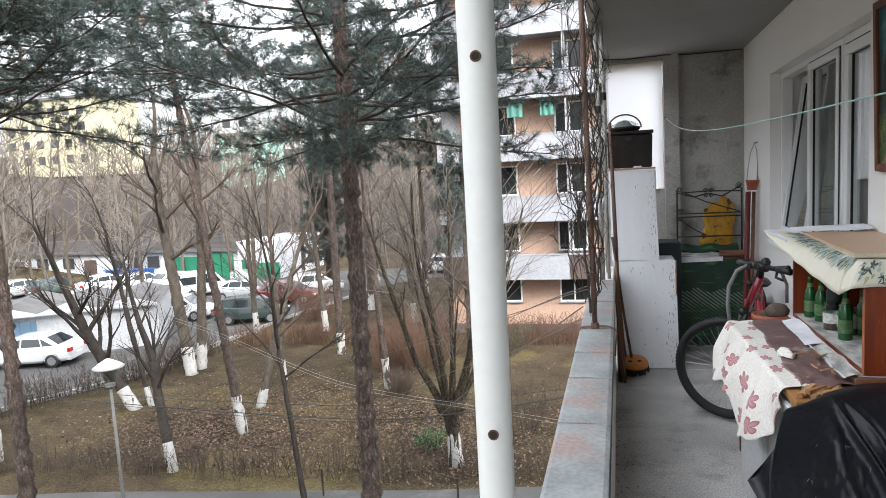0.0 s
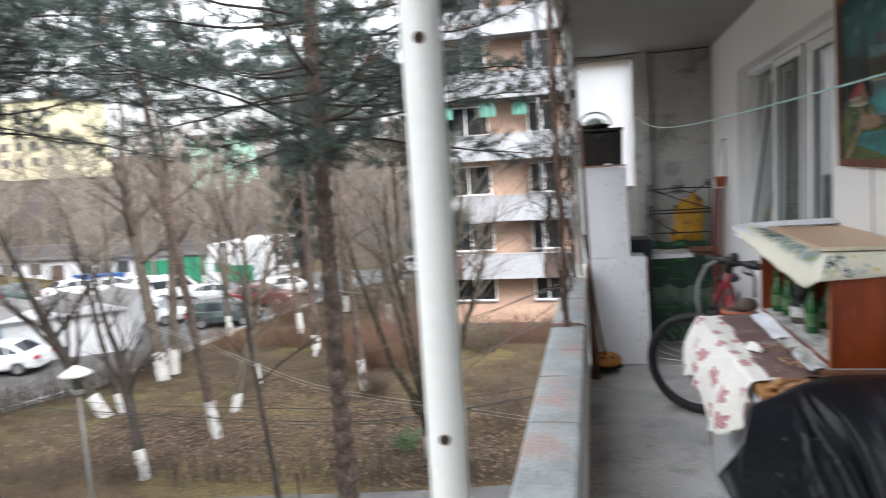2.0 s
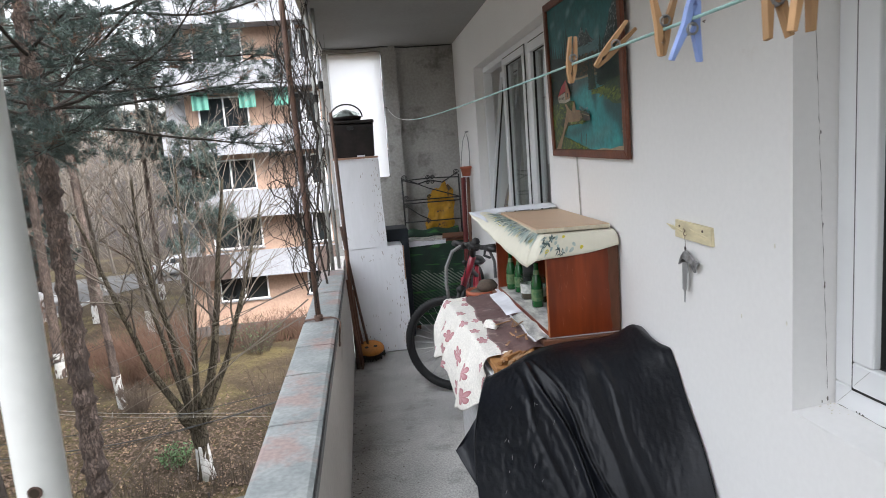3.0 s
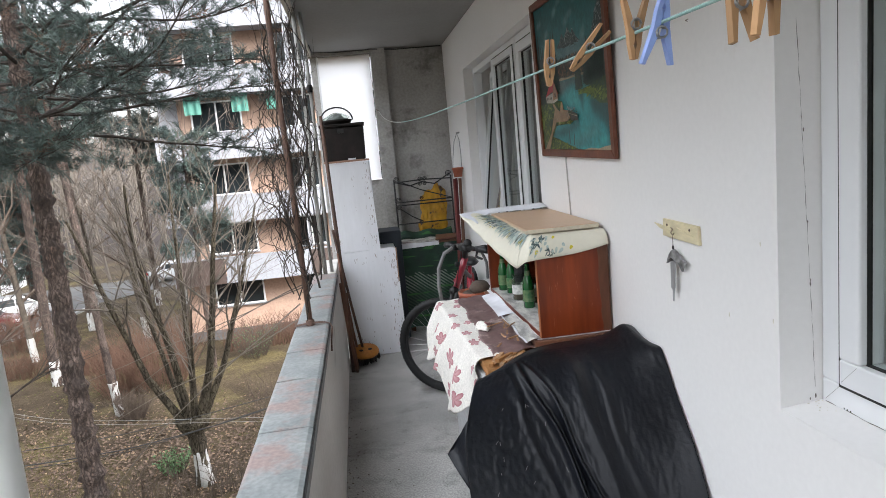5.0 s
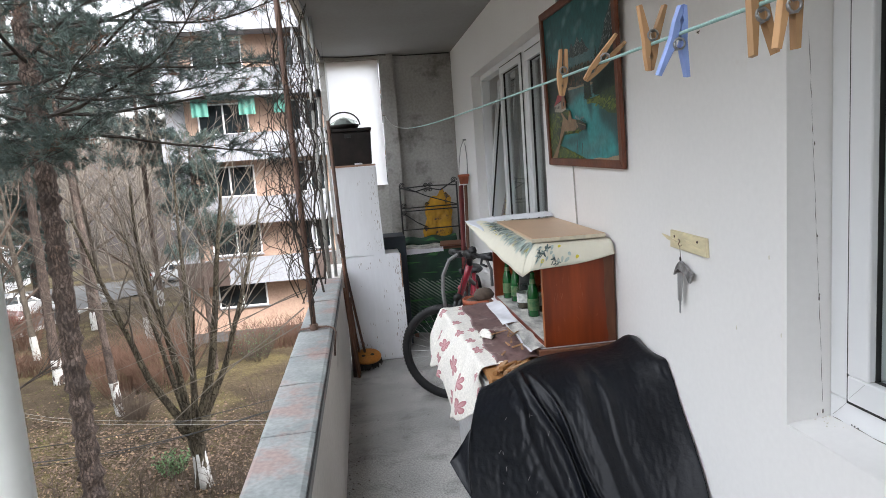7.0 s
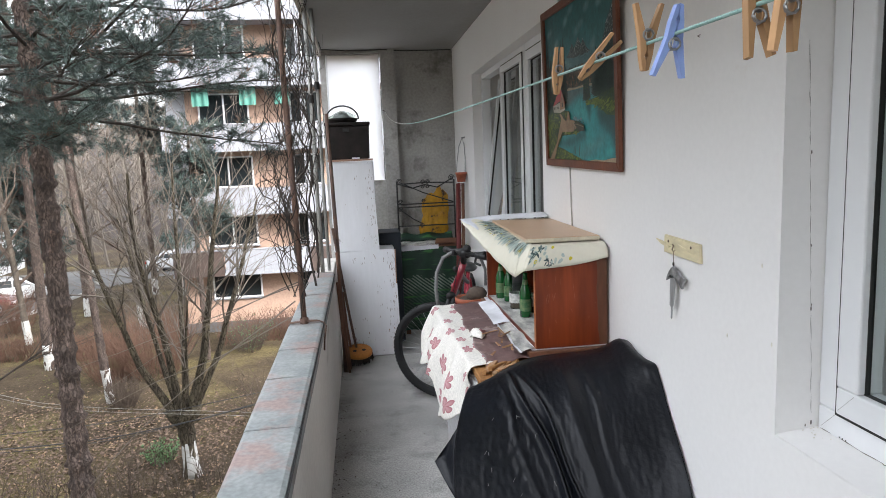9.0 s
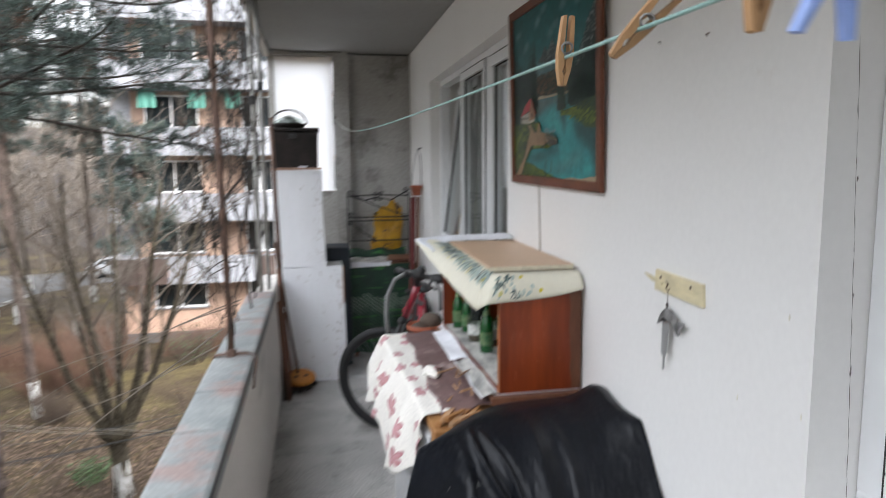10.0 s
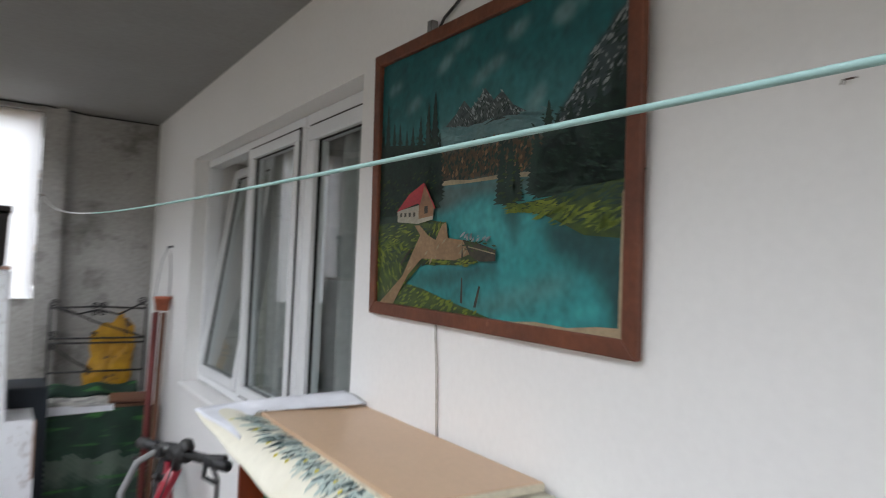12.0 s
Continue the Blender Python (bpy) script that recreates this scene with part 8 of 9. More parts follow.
bare_tree((-12.08, 19.7), (-11.2, 21.5, -1.0), 0.14, 0.07, 7, BT, "bark_grey", 0.7, "twig", 0.2, 4, 4, 2.8, 0.45, 0.75, 0.12, 47)
bare_tree((-12.8, 22.8), (-13.2, 23.2, 0.5), 0.10, 0.05, 7, BT, "bark_grey", 0.9, "twig", 0.1, 4, 4, 2.6, 0.45, 0.7, 0.2, 48)
bare_tree((-21.5, 16.5), (-23.0, 17.5, 1.0), 0.16, 0.08, 8, BT, "bark_dark", 1.0, "twig", 0.2, 4, 5, 3.6, 0.4, 0.7, 0.15, 49)
for k, (x, y, h) in enumerate(((-14.8, 31, 1.5), (-18.6, 30.5, 1.5), (-10.5, 33, 0.5), (-23.5, 38.5, 3.0), (-33, 42.5, 3.5), (-28, 33.5, 3.0), (-38, 38, 4.0), (-31, 27, 2.5), (-17.5, 46, 2.5), (-24, 46.5, 3.5), (-30, 46, 3.0))):
    bare_tree((x, y), (x + rnd(-0.8, 0.8), y + rnd(-0.5, 0.5), h), 0.13, 0.06, 8, BT, "bark_grey", 1.2, "twig_pale" if k % 2 else "twig", 0.2, 4, 4, 3.2, 0.35, 0.75, 0.18, 60 + k)


def shrub(name, x, y, r, h, count, mat, label, seed, thick=0.006, leaf=None):
    random.seed(seed)
    w = Wood()
    for k in range(count):
        a, q = rnd(0, 6.28), r * math.sqrt(rnd(0, 1)) * 0.45
        p = Vector((x + q * math.cos(a), y + q * math.sin(a), ground_z(x, y)))
        out = q / r * 1.3
        d = Vector((math.cos(a) * out, math.sin(a) * out, 1)).normalized()
        pts, ds, rad = w.limb(p, d, h * rnd(0.7, 1.05), thick, 0.0025, 4, 5, 0.12, -0.02)
        for i in range(1, len(pts)):
            for j in range(3):
                w.limb(pts[i], (ds[i] + Vector((rnd(-1, 1), rnd(-1, 1), rnd(-0.3, 0.6))) * 0.8).normalized(), rnd(0.2, 0.5) * h * 0.45, 0.004, 0.002, 3, 2, 0.15)
    ob = thing("shrub", (x, y, GZ), label, "shrub", "shrubs of the yard")
    part("twig_mass", w, M[mat], ob)
    if leaf:
        g = Geo()
        for v in w.v[::leaf]:
            p = Vector(v)
            d = Vector((rnd(-1, 1), rnd(-1, 1), rnd(-0.3, 1))).normalized()
            s = d.orthogonal().normalized()
            g.poly([p, p + d * 0.035 + s * 0.02, p + d * 0.075, p + d * 0.035 - s * 0.02])
        part("foliage", g, M["ivy"], ob, "small green leaves")
    return ob


shrub("shrub", -7.6, 24.9, 1.9, 2.3, 240, "twig_red", "dense reddish-brown leafless bush", 70)
shrub("shrub", -9.0, 24.5, 1.3, 1.6, 130, "twig_red", "dense reddish-brown leafless bush", 71)
shrub("shrub", -7.5, 21.6, 0.75, 0.85, 120, "twig", "low rounded brown bush", 72)
shrub("shrub", -5.1, 17.0, 0.5, 0.6, 46, "bark_olive", "small evergreen bush beside the pollarded tree", 73, leaf=14)
shrub("shrub", -9.2, 30.5, 1.6, 2.0, 100, "twig_pale", "pale leafless shrub on the lawn", 74)
shrub("shrub", -4.5, 27.2, 1.0, 1.3, 90, "twig_dark", "dark leafless shrub beside the opposite house", 75, leaf=60)
shrub("shrub", -2.6, 18.8, 0.7, 1.9, 40, "twig", "loose leafless shrub beside the house", 76)
shrub("shrub", -16.6, 33.5, 1.5, 1.7, 120, "twig_red", "reddish leafless bush beside the road", 77)
shrub("shrub", -18.0, 36.0, 1.4, 1.6, 100, "twig_red", "reddish leafless bush beside the road", 78)


def hedge(pts, h, width, per_m, mat, label, seed):
    random.seed(seed)
    w = Wood()
    for i in range(len(pts) - 1):
        a, b = Vector((*pts[i], 0)), Vector((*pts[i + 1], 0))
        L = (b - a).length
        for k in range(int(L * per_m)):
            p = a.lerp(b, rnd(0, 1)) + Vector((rnd(-width, width), rnd(-width, width), 0))
            p.z = ground_z(p.x, p.y)
            q, ds, rad = w.limb(p, Vector((rnd(-0.3, 0.3), rnd(-0.3, 0.3), 1)).normalized(), h * rnd(0.6, 1.15), 0.011, 0.004, 3, 3, 0.15)
            for j in range(1, len(q)):
                for m in range(2):
                    w.limb(q[j], (ds[j] + Vector((rnd(-1, 1), rnd(-1, 1), rnd(-0.2, 0.5)))).normalized(), rnd(0.12, 0.4), 0.007, 0.003, 3, 2, 0.2)
    return solo("hedge", w, M[mat], label, "hedge", "hedges of the yard", "stuff")


hedge([(-21, 13.6), (-14.8, 14.2), (-9, 14.9), (-3.2, 15.5), (-0.5, 15.8)], 0.8, 0.4, 20, "twig_dark", "low leafless hedge along the footpath", 80)
hedge([(-23.0, 14.5), (-21.6, 17.0), (-19.0, 22.4), (-18.4, 26.5)], 1.05, 0.4, 45, "twig_dark", "leafless hedge along the yard road", 81)
hedge([(-18.2, 27.5), (-15, 28.3), (-12, 27.9), (-9.5, 27.4)], 0.9, 0.35, 55, "twig_red", "leafless hedge across the lawn", 82)
hedge([(-5.6, 28.7), (-3, 28.9), (1.5, 29.2)], 1.1, 0.4, 90, "twig_red", "brown hedge in front of the opposite house", 83)

# ---- the opposite apartment house ----
FY = 29.7     # front of its balconies
WY = 30.9     # its wall


def house():
    hs2 = thing("apartment_house", (-2, 33, GZ), "peach and white apartment house with long white balconies", "apartment house")
    x0, x1, top = -7.8, 6.0, 10.2
    part("wall", Geo().box(x0, x1, WY, WY + 11, GZ - 0.2, top), M["peach"], hs2, "peach rendered wall")
    part("side_pier", Geo().box(x0 - 0.1, x0 + 0.7, WY - 0.06, WY + 0.02, -3.1, top), M["parapet_white"], hs2)
    part("plinth", Geo().box(x0 - 0.05, x1, WY - 0.05, WY, GZ - 0.2, GZ + 0.45), M["roof_grey"], hs2, "grey plinth")
    part("roof", Geo().box(x0 - 0.4, x1, FY - 0.2, WY + 11.3, top, top + 0.35), M["roof_grey"], hs2, "flat grey roof edge")
    levels = [-3.08, -0.42, 2.36, 5.1, 7.85]
    for i, z in enumerate(levels):
        sl = part("balcony_slab", Geo().box(x0 - 0.15, x1, FY + 0.02, WY, z - 0.12, z), M["parapet_white"], hs2)
        segs = [(-7.9, -5.75, "brown_panel" if i == 0 else "parapet_white"), (-5.7, -2.0, "parapet_white"), (-1.95, -0.55, "brown_panel" if i == 0 else "parapet_white"), (-0.5, 2.7, "parapet_white"), (2.75, 6.0, "parapet_white")]
        for a, b, mt in segs:
            part("balcony_parapet", Geo().box(a, b, FY, FY + 0.09, z - 0.14, z + 0.98), M[mt], hs2, "dark brown parapet panel" if mt == "brown_panel" else "")
        part("rail", Geo().box(-7.95, 6, FY - 0.02, FY + 0.12, z + 0.98, z + 1.03), M["parapet_white"], hs2)
        part("partition", Geo().box(-1.99, -1.93, FY + 0.1, WY, z, z + 2.5), M["parapet_white"], hs2)
    rows = [(-4.45, 1.35)] + [(z + 1.05, 1.4) for z in levels]
    for i, (z, h) in enumerate(rows):
        for a, b in ((-6.55, -4.35), (-2.55, -1.2), (0.2, 1.9), (3.2, 5.0)):
            wn2 = part("window", Geo().box(a, b, WY - 0.012, WY - 0.004, z, z + h), M["dark_room"], hs2, "dark window")
            g = Geo()
            for q in (a, (a + b) / 2 - 0.03, b - 0.07):
                g.box(q, q + 0.07, WY - 0.07, WY - 0.013, z, z + h)
            g.box(a, b, WY - 0.065, WY - 0.013, z, z + 0.07).box(a, b, WY - 0.065, WY - 0.013, z + h - 0.07, z + h)
            part("window_frame", g, M["pvc"], wn2)
            part("pane", Geo().box(a + 0.07, b - 0.07, WY - 0.03, WY - 0.026, z + 0.07, z + h - 0.07), M["car_glass"], wn2)
            part("sill", Geo().box(a - 0.06, b + 0.06, WY - 0.13, WY, z - 0.05, z - 0.01), M["parapet_white"], wn2)
    for a, b in ((-6.6, -5.9), (-4.6, -3.9), (-3.1, -2.5)):
        part("green_cloth", Geo().sheet(lambda u, v: (a + (b - a) * u, FY + 0.35 + 0.05 * math.sin(u * 14), 4.2 + 0.85 * v), 12, 4), M["green_curtain"], hs2, "green cloth hung on the balcony", smooth=True)
    for x in (-7.85, -5.0, -2.0, 1.0, 4.0):
        part("post", Geo().box(x - 0.05, x + 0.05, FY + 0.1, FY + 0.2, levels[3] + 0.9, levels[4] - 0.14), M["parapet_white"], hs2)


house()

# ---- garages ----
def garages():
    o = Vector((-31.3, 22.0, GZ + 0.05))
    dx = Vector((0.85, 0.527, 0))
    dy = Vector((-0.527, 0.85, 0))
    L, D, H = 10.6, 5.5, 2.15
    m = Matrix.Translation(o) @ Matrix(((dx.x, dy.x, 0, 0), (dx.y, dy.y, 0, 0), (0, 0, 1, 0), (0, 0, 0, 1)))
    ga = thing("garage_row", tuple(o), "row of white garages with small gabled grey roofs", "garage")
    part("wall", Geo().box(0, L, 0.05, D, 0, H, m), M["garage_wall"], ga, "white wall")
    n = 4
    bay = L / n
    for i in range(n):
        a = i * bay
        r = part("roof", Geo().prism([m @ Vector(p) for p in ((a - 0.05, -0.3, H), (a + bay + 0.05, -0.3, H), (a + bay / 2, -0.3, H + 0.42))], (m.to_3x3() @ Vector((0, D + 0.6, 0)))), M["roof_grey"], ga, "grey ridged roof")
        part("gable", Geo().prism([m @ Vector(p) for p in ((a - 0.02, -0.33, H - 0.06), (a + bay + 0.02, -0.33, H - 0.06), (a + bay + 0.02, -0.33, H + 0.04), (a + bay / 2, -0.33, H + 0.46), (a - 0.02, -0.33, H + 0.04))], m.to_3x3() @ Vector((0, 0.05, 0))), M["garage_wall"], ga)
        dmat = M["blue_door"] if i < 2 else M["garage_wall"]
        d = part("door", Geo().box(a + 0.15, a + bay - 0.15, -0.02, 0.04, 0.02, H - 0.3, m), dmat, ga, "sheet metal garage door")
        for k in range(5):
            q = a + 0.15 + (bay - 0.3) * (k + 0.5) / 5
            part("rib", Geo().box(q - 0.02, q + 0.02, -0.04, -0.021, 0.05, H - 0.35, m), dmat, d)
    hall = thing("long_garage_hall", (-36, 49.5, GZ), "long low white building with green metal doors", "garage")
    part("wall", Geo().box(-58, -31.3, 49.4, 58, GZ - 0.1, -3.35), M["garage_wall"], hall)
    part("roof", Geo().prism([(-58.3, 49.0, -3.35), (-58.3, 58.5, -3.35), (-58.3, 58.5, -2.9), (-58.3, 54.0, -2.7)], (27.2, 0, 0)), M["hall_roof"], hall, "grey sloping roof")
    part("annex", Geo().box(-31.3, -27.2, 49.0, 57, GZ - 0.1, -2.75), M["garage_wall"], hall, "taller white annex")
    part("fascia", Geo().box(-58.2, -31.2, 48.95, 49.05, -3.55, -3.3), M["roof_grey"], hall)
    for a, b, z0, z1, mt in ((-38.1, -35.4, GZ, -4.0, "green_door"), (-34.2, -32.0, GZ, -3.75, "green_door"), (-29.6, -27.4, GZ, -4.6, "green_door"), (-30.9, -30.1, -5.1, -4.3, "green_door")):
        d = part("door", Geo().box(a, b, 49.2 if a < -31.3 else 48.9, 49.4, z0, z1), M[mt], hall, "green metal door")
        part("rib", Geo().box((a + b) / 2 - 0.02, (a + b) / 2 + 0.02, 48.86 if a > -31.3 else 49.16, 49.3 if a < -31.3 else 48.99, z0, z1), M["gasket"], d)
    for a in (-44.5, -42.6, -40.7, -50, -53):
        part("window", Geo().box(a, a + 1.2, 49.3, 49.38, -4.9, -3.9), M["dark_room"], hall, "dark window")
    for a, b in ((-47.6, -46.3), (-56, -54.6)):
        part("door", Geo().box(a, b, 49.3, 49.38, GZ, -4.1), M["brown_panel"], hall, "dark brown door")
    ct = thing("blue_container", (-40.8, 47.5, GZ), "blue metal waste container", "container")
    part("body", Geo().prism([(-42.6, 46.6, GZ + 0.2), (-39.4, 46.6, GZ + 0.2), (-39.1, 46.6, GZ + 1.25), (-42.9, 46.6, GZ + 1.25)], (0, 1.6, 0)), M["blue_bin"], ct, bevel=0.02)
    for k in range(6):
        part("rib", Geo().box(-42.4 + 0.55 * k, -42.3 + 0.55 * k, 46.55, 46.6, GZ + 0.22, GZ + 1.22), M["blue_bin"], ct)
    part("rim", Geo().box(-42.95, -39.05, 46.5, 46.62, GZ + 1.22, GZ + 1.32), M["blue_bin"], ct)
    for x in (-42.2, -39.7):
        part("foot", Geo().box(x - 0.1, x + 0.1, 46.7, 48.1, GZ + 0.05, GZ + 0.2), M["black"], ct)


garages()

# ---- cars ----
def car(name, paint_mat, label, x, y, heading, kind="sedan"):
    """Length along local x, nose to +x."""
    L, Wd, Hh = (4.4, 1.74, 1.45) if kind == "sedan" else ((4.0, 1.72, 1.5) if kind == "hatch" else (4.4, 1.80, 1.82))
    m = Matrix.Translation((x, y, GZ + 0.07)) @ Matrix.Rotation(radians(heading), 4, "Z")
    ob = thing(name, (x, y, GZ + 0.07), label, "car", "parked cars")
    h = L / 2
    # stations: x, sill z, belt z, half width
    hull = [(-h, 0.42, 0.72, 0.62), (-h + 0.06, 0.30, 0.90, 0.78), (-h + 0.5, 0.24, 0.98, 0.86), (-0.6, 0.22, 0.95, 0.87), (0.5, 0.22, 0.93, 0.87), (h - 1.15, 0.22, 0.92, 0.87), (h - 0.4, 0.24, 0.80, 0.83), (h - 0.06, 0.30, 0.68, 0.72), (h, 0.40, 0.58, 0.58)]
    if kind != "sedan":
        hull[1], hull[2] = (-h + 0.06, 0.3, 0.98, 0.8), (-h + 0.4, 0.24, 1.0, 0.86)
    g = Geo()
    n = 8
    for sx, z0, z1, w in hull:
        w *= Wd / 1.74
        for py, pz in ((-w * 0.86, z0), (-w, z0 + 0.12), (-w, (z0 + z1) / 2 + 0.05), (-w * 0.93, z1), (w * 0.93, z1), (w, (z0 + z1) / 2 + 0.05), (w, z0 + 0.12), (w * 0.86, z0)):
            g.v.append(tuple(m @ Vector((sx, py, pz))))
    for i in range(len(hull) - 1):
        for j in range(n):
            g.f.append([i * n + j, i * n + (j + 1) % n, (i + 1) * n + (j + 1) % n, (i + 1) * n + j])
    g.f.append(list(range(n))[::-1])
    g.f.append([(len(hull) - 1) * n + j for j in range(n)])
    body = part("body", g, paint_mat, ob, smooth=False, bevel=0.025)
    if kind == "sedan":
        cab = [(-1.75, 0.96, 0.76), (-1.05, Hh - 0.05, 0.60), (-0.2, Hh, 0.62), (0.45, Hh - 0.06, 0.61), (1.25, 0.93, 0.76)]
    elif kind == "hatch":
        cab = [(-h + 0.12, 1.0, 0.76), (-h + 0.5, Hh - 0.06, 0.62), (-0.3, Hh, 0.63), (0.45, Hh - 0.06, 0.62), (1.2, 0.93, 0.76)]
    else:
        cab = [(-h + 0.06, 1.0, 0.80), (-h + 0.22, Hh - 0.03, 0.70), (-0.4, Hh, 0.70), (0.55, Hh - 0.08, 0.68), (1.25, 0.95, 0.77)]
    base_w = 0.80
    g = Geo()
    for sx, z, w in cab:
        for py, pz in ((-base_w, 0.9), (-w, z), (w, z), (base_w, 0.9)):
            g.v.append(tuple(m @ Vector((sx, py if pz > 0.9 or abs(py) < 1 else py, pz))))
    for i in range(len(cab) - 1):
        for j in range(3):
            g.f.append([i * 4 + j, i * 4 + j + 1, (i + 1) * 4 + j + 1, (i + 1) * 4 + j])
    part("roof", g, paint_mat, ob, bevel=0.015)

    def pane(nm, pts, off):
        q = [m @ (Vector(p) + Vector(off)) for p in pts]
        d = m.to_3x3() @ (Vector(off) * -0.6)
        return part(nm, Geo().prism(q, d), M["car_glass"], ob, "dark glass")

    def edge_p(i, t):
        a, b = cab[i], cab[i + 1]
        return a[0] + (b[0] - a[0]) * t, a[1] + (b[1] - a[1]) * t, a[2] + (b[2] - a[2]) * t
    (xa, za, wa2), (xb, zb, wb) = edge_p(3, 0.08), edge_p(3, 0.93)
    pane("windscreen", [(xa, -wa2 * 0.93, za), (xa, wa2 * 0.93, za), (xb, wb * 0.95, zb), (xb, -wb * 0.95, zb)], (0.018, 0, 0.014))
    (xa, za, wa2), (xb, zb, wb) = edge_p(0, 0.15), edge_p(0, 0.9)
    pane("rear_window", [(xa, -wa2 * 0.92, za), (xa, wa2 * 0.92, za), (xb, wb * 0.9, zb), (xb, -wb * 0.9, zb)], (-0.018, 0, 0.014))
    back = cab[1][0] + 0.02
    for sgn in (-1, 1):
        def sp(px2, pz):
            w = base_w + (0.615 - base_w) * (pz - 0.9) / (Hh - 0.9)
            return (px2, sgn * (w + (0.04 if kind == "van" else 0.0)), pz)
        zt = Hh - 0.13
        pane("side_window", [sp(0.02, 0.97), sp(0.95, 0.97), sp(0.42, zt - 0.02), sp(0.02, zt)], (0, sgn * 0.016, 0.004))
        pane("side_window", [sp(-0.05, 0.97), sp(-0.05, zt), sp(-0.80, zt - 0.01), sp(-0.92, 0.98)], (0, sgn * 0.016, 0.004))
        if kind != "hatch":
            pane("side_window", [sp(-0.99, 0.99), sp(-0.87, zt - 0.02), sp(back - (0.2 if kind == "van" else -0.05), zt - 0.06), sp(-1.45 if kind == "sedan" else -h + 0.3, 1.0)], (0, sgn * 0.016, 0.004))
        part("mirror", Geo().box(0.86, 1.0, sgn * 0.88 if sgn > 0 else -1.04, 1.04 if sgn > 0 else -0.88, 0.93, 1.06, m), paint_mat, ob, bevel=0.02)
        part("tail_light", Geo().box(-h - 0.005, -h + 0.12, sgn * 0.50 if sgn > 0 else -0.80, 0.80 if sgn > 0 else -0.50, 0.68, 0.85, m), M["lamp_red"], ob, "red tail light", bevel=0.01)
        part("headlight", Geo().box(h - 0.22, h - 0.02, sgn * 0.44 if sgn > 0 else -0.74, 0.74 if sgn > 0 else -0.44, 0.55, 0.68, m), M["lamp_clear"], ob, "clear headlight", bevel=0.01)
        for px2 in (-h + 0.82, h - 0.85):
            mm = m @ Matrix.Translation((px2, sgn * (Wd / 2 - 0.09), 0.31)) @ Matrix.Rotation(radians(90), 4, "X")
            part("wheel_arch", Geo().lathe([(0.36, -0.105 * 1), (0.36, 0.105)], 20, mm), M["black_plastic"], ob)
            wh = part("wheel", Geo().lathe([(0.19, -0.10), (0.29, -0.10), (0.31, -0.07), (0.31, 0.07), (0.29, 0.10), (0.19, 0.10)], 22, mm), M["rubber"], ob, "black tyre", smooth=True)
            part("rim", Geo().lathe([(0.0, -0.085), (0.10, -0.085), (0.195, -0.095), (0.195, 0.095), (0.10, 0.085), (0.0, 0.085)], 18, mm), M["alloy"], wh)
    part("number_plate", Geo().box(-h - 0.012, -h + 0.05, -0.25, 0.25, 0.50, 0.61, m), M["lamp_clear"], ob, "pale number plate")
    part("bumper", Geo().box(-h - 0.01, -h + 0.2, -0.78, 0.78, 0.30, 0.46, m), paint_mat, ob, bevel=0.03)
    part("grille", Geo().box(h - 0.1, h + 0.005, -0.40, 0.40, 0.42, 0.54, m), M["black_plastic"], ob)
    return ob


car("car", M["car_white"], "white sedan parked in front of the garages", -26.2, 23.6, 197, "sedan")
car("car", M["car_white"], "white hatchback parked in the yard", -25.3, 33.2, 12, "hatch")
car("car", M["car_white"], "white estate car parked by the hall", -29.4, 41.4, 60, "van")
car("car", M["car_silver"], "silver sedan parked across the yard", -24.8, 39.6, 8, "sedan")
car("car", M["car_dark"], "dark green hatchback parked beside the bushes", -20.2, 32.8, 18, "hatch")
car("car", M["car_red"], "dark red sedan parked beside the bushes", -21.0, 38.2, 14, "sedan")
car("car", M["car_white"], "white car parked beyond the bushes", -20.6, 41.6, 30, "hatch")
for k, (x, y, c) in enumerate(((-39.5, 43.0, "car_white"), (-36.6, 43.4, "car_silver"), (-33.8, 44.0, "car_white"), (-43, 41.5, "car_dark"), (-46, 41.0, "car_silver"))):
    car("car", M[c], {"car_white": "white", "car_silver": "silver", "car_dark": "dark"}[c] + " car in the row behind the garages", x, y, 65 + 3 * k, "hatch" if k % 2 else "sedan")
for k, (x, y, c) in enumerate(((-9.2, 52.5, "car_white"), (-4.5, 52.8, "car_red"), (-13.5, 51.0, "car_white"))):
    car("car", M[c], "distant parked car beyond the lawn", x, y, 4 * k, "van" if k == 0 else "sedan")

# ---- lamp post and overhead wires ----
lp = thing("street_lamp", (-9.72, 10.6, GZ), "grey lamp post with a pale conical cap", "street lamp")
lx, ly, lz = -9.72, 10.6, -1.72
part("post", Geo().tube([(lx + 0.02, ly, GZ), (lx + 0.01, ly, -4.0), (lx, ly, lz - 0.42)], [0.045, 0.034, 0.028], 12), M["lamp_post"], lp, smooth=True)
part("glass", Geo().lathe([(0.09, lz - 0.40), (0.16, lz - 0.06)], 16, Matrix.Translation((lx, ly, 0))), M["lamp_glass"], lp, smooth=True)
part("cap", Geo().lathe([(0.0, lz + 0.12), (0.05, lz + 0.10), (0.22, lz + 0.0), (0.30, lz - 0.06), (0.29, lz - 0.08), (0.0, lz - 0.06)], 20, Matrix.Translation((lx, ly, 0))), M["lamp_cap"], lp, "pale metal cap", smooth=True)
part("collar", Geo().lathe([(0.04, lz - 0.50), (0.10, lz - 0.46), (0.10, lz - 0.40), (0.0, lz - 0.40)], 14, Matrix.Translation((lx, ly, 0))), M["lamp_post"], lp)


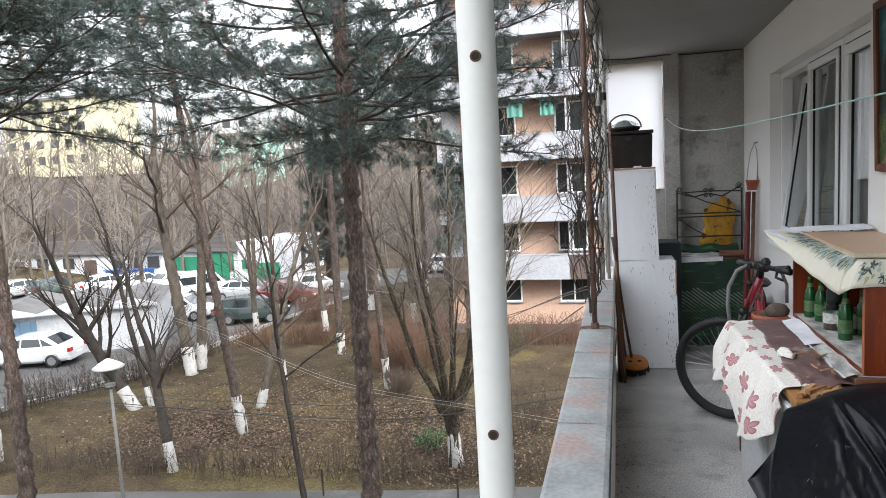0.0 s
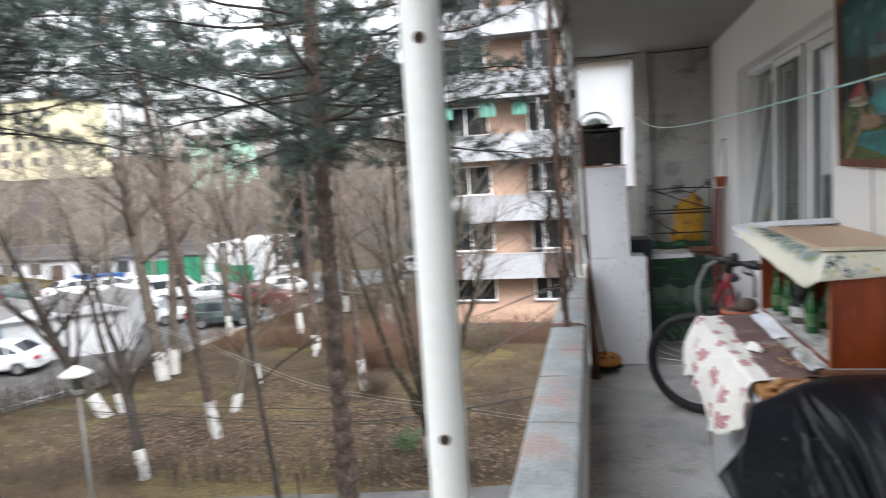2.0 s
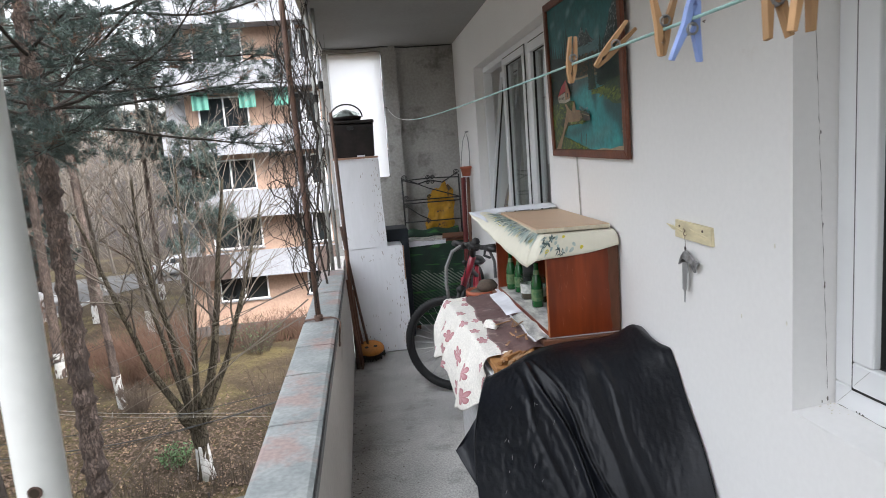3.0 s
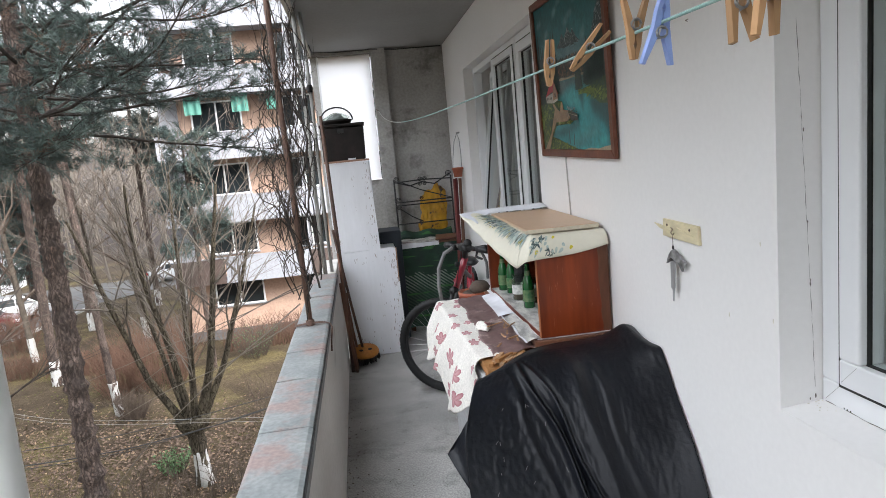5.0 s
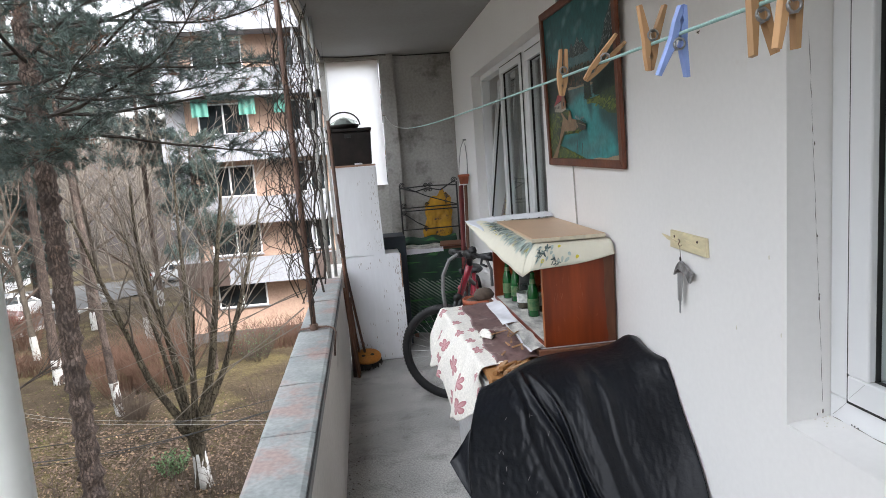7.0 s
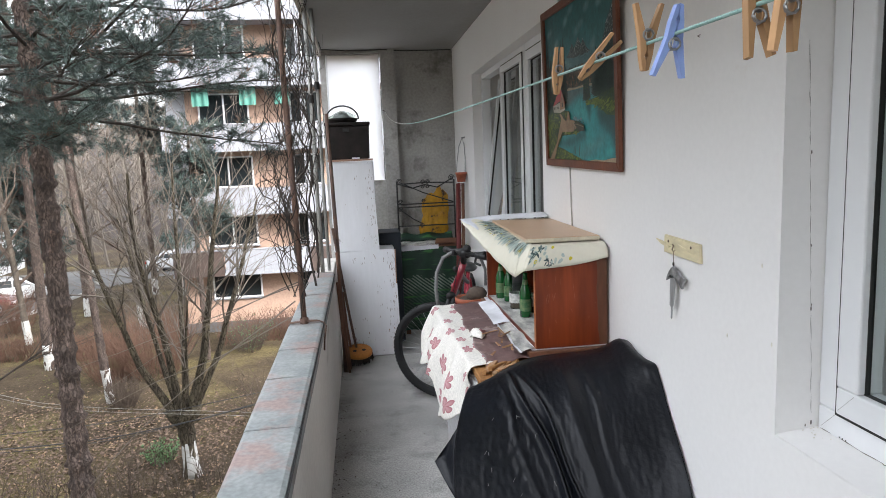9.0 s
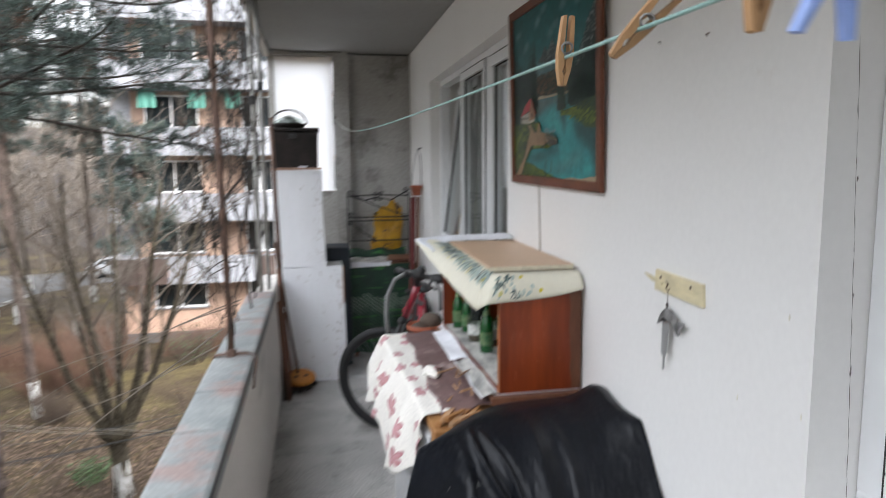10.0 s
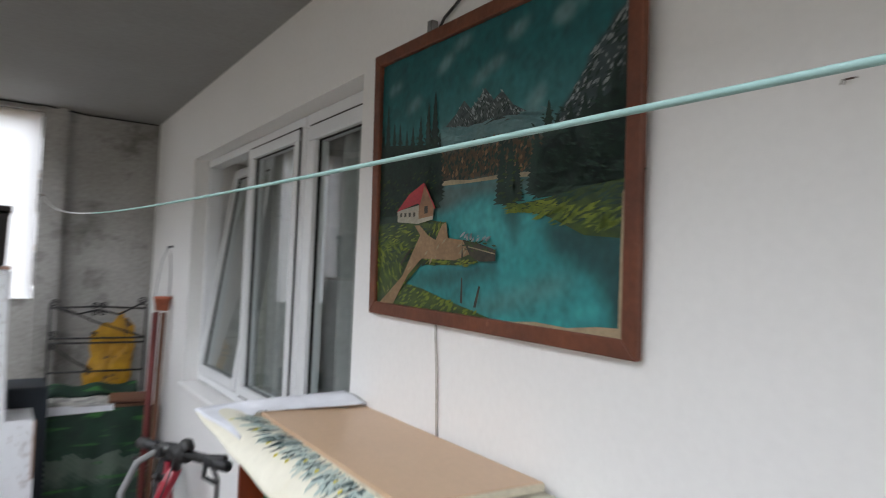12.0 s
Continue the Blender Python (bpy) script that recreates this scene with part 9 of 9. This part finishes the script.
def wire_run(pts, r, mat, ties=0):
    """A sagging wire through given places, with small ties on it."""
    fine = [spline([p[0] for p in pts], pts, pts[0][0] + (pts[-1][0] - pts[0][0]) * k / 40) for k in range(41)]
    ob = thing("overhead_wire", fine[0], "thin sagging overhead wire crossing the yard", "wire", "overhead wires")
    part("strand", Geo().tube(fine, r, 5), M[mat], ob, smooth=True)
    for k in range(ties):
        q = fine[22 + 3 * k]
        part("tie", Geo().tube([q + Vector((0.012, 0, 0.02)), q + Vector((-0.012, 0, -0.085))], 0.0035, 5), M[mat], ob)


LINE_Y = 12.0
wire_run([(-20.0, LINE_Y, -2.65), (-12.8, LINE_Y, -3.0), (-8.0, LINE_Y, -3.16), (-4.6, LINE_Y, -3.17), (-2.7, LINE_Y, -2.94), (-1.7, LINE_Y, -2.75), (2.5, LINE_Y, -1.9)], 0.011, "dark_cable")
wire_run([(-20.0, LINE_Y + 0.1, -2.72), (-12.8, LINE_Y + 0.1, -3.08), (-8.0, LINE_Y + 0.1, -3.27), (-4.6, LINE_Y + 0.1, -3.26), (-2.7, LINE_Y + 0.1, -2.97), (2.5, LINE_Y + 0.1, -1.85)], 0.006, "dark_cable")
wire_run([(-20.0, LINE_Y + 0.2, -2.5), (-11.0, LINE_Y + 0.2, -2.95), (-5.65, LINE_Y + 0.2, -2.99), (-3.4, LINE_Y + 0.2, -2.84), (2.5, LINE_Y + 0.2, -1.95)], 0.007, "dark_cable")
wire_run([(-16.0, LINE_Y + 3.0, -0.6), (-9.0, LINE_Y + 0.8, -1.5), (-5.7, LINE_Y, -2.31), (-4.6, LINE_Y, -2.55), (-1.8, LINE_Y, -2.9), (2.5, LINE_Y - 0.5, -3.3)], 0.0035, "old_wire", 7)
wire_run([(-16.0, LINE_Y + 3.0, -0.67), (-9.0, LINE_Y + 0.8, -1.57), (-5.7, LINE_Y, -2.38), (-4.6, LINE_Y, -2.62), (-1.8, LINE_Y, -2.97), (2.5, LINE_Y - 0.5, -3.37)], 0.003, "old_wire")
for x in (-6.9, -3.5):
    solo("fence_stake", Geo().tube([(x, 13.9, GZ), (x, 13.9, GZ + 0.75)], 0.025, 8), M["bark_dark"], "short dark stake beside the footpath", "stake", "stakes by the footpath")

# unseen wall added across the yard to keep low sky light off the balcony
structure("wall_neighbour", Geo().box(-27, -19, -45, 9.5, GZ - 0.2, 11.0), M["sky_block_grey"], "unseen dark grey wall added across the yard to block low sky light", "wall")

# ---- distance: wooded slope and far houses ----
random.seed(500)
w = Wood()
for k in range(300):
    a = rnd(-1.25, 0.25)
    dist = rnd(58, 112)
    x, y = dist * math.sin(a), dist * math.cos(a)
    z = ground_z(x, y)
    h = rnd(6, 11)
    pts, ds, rad = w.limb(Vector((x, y, z - 0.2)), Vector((rnd(-0.1, 0.1), rnd(-0.1, 0.1), 1)), h, 0.16, 0.04, 5, 5, 0.06)
    for i in range(1, len(pts)):
        for q in range(4):
            e = (Vector((rnd(-1, 1), rnd(-1, 1), rnd(0.2, 1.1)))).normalized()
            p2, d2, r2 = w.limb(pts[i], e, rnd(1.2, 3.2), 0.05, 0.015, 3, 3, 0.15)
            for j in (2, 3):
                for s in range(2):
                    w.limb(p2[j], (d2[j] + Vector((rnd(-1, 1), rnd(-1, 1), rnd(-0.2, 0.9)))).normalized(), rnd(0.6, 1.7), 0.04, 0.02, 3, 1, 0.15)
solo("far_wood", w, M["twig_pale"], "leafless wood on the far slope", "wood", "", "stuff")
for k, (x, y, wd, h) in enumerate(((-104, 93, 20, 13), (-62.5, 95, 6, 9), (16, 95, 18, 14))):
    fb = thing("far_house", (x, y, ground_z(x, y)), "pale distant apartment house behind the bare trees", "house", "far houses")
    z0 = ground_z(x, y) - 1
    part("wall", Geo().box(x, x + wd, y, y + 10, z0, z0 + h), M[("far_yellow", "far_mint", "far_wall")[k]], fb)
    part("roof", Geo().box(x - 0.4, x + wd + 0.4, y - 0.4, y + 10.4, z0 + h, z0 + h + 0.4), M["roof_grey"], fb)
    for i in range(4):
        for j in range(int(wd / 3)):
            part("window", Geo().box(x + 0.9 + 3 * j, x + 2.3 + 3 * j, y - 0.05, y, z0 + 2.2 + 2.7 * i, z0 + 3.6 + 2.7 * i), M["dark_room"], fb)
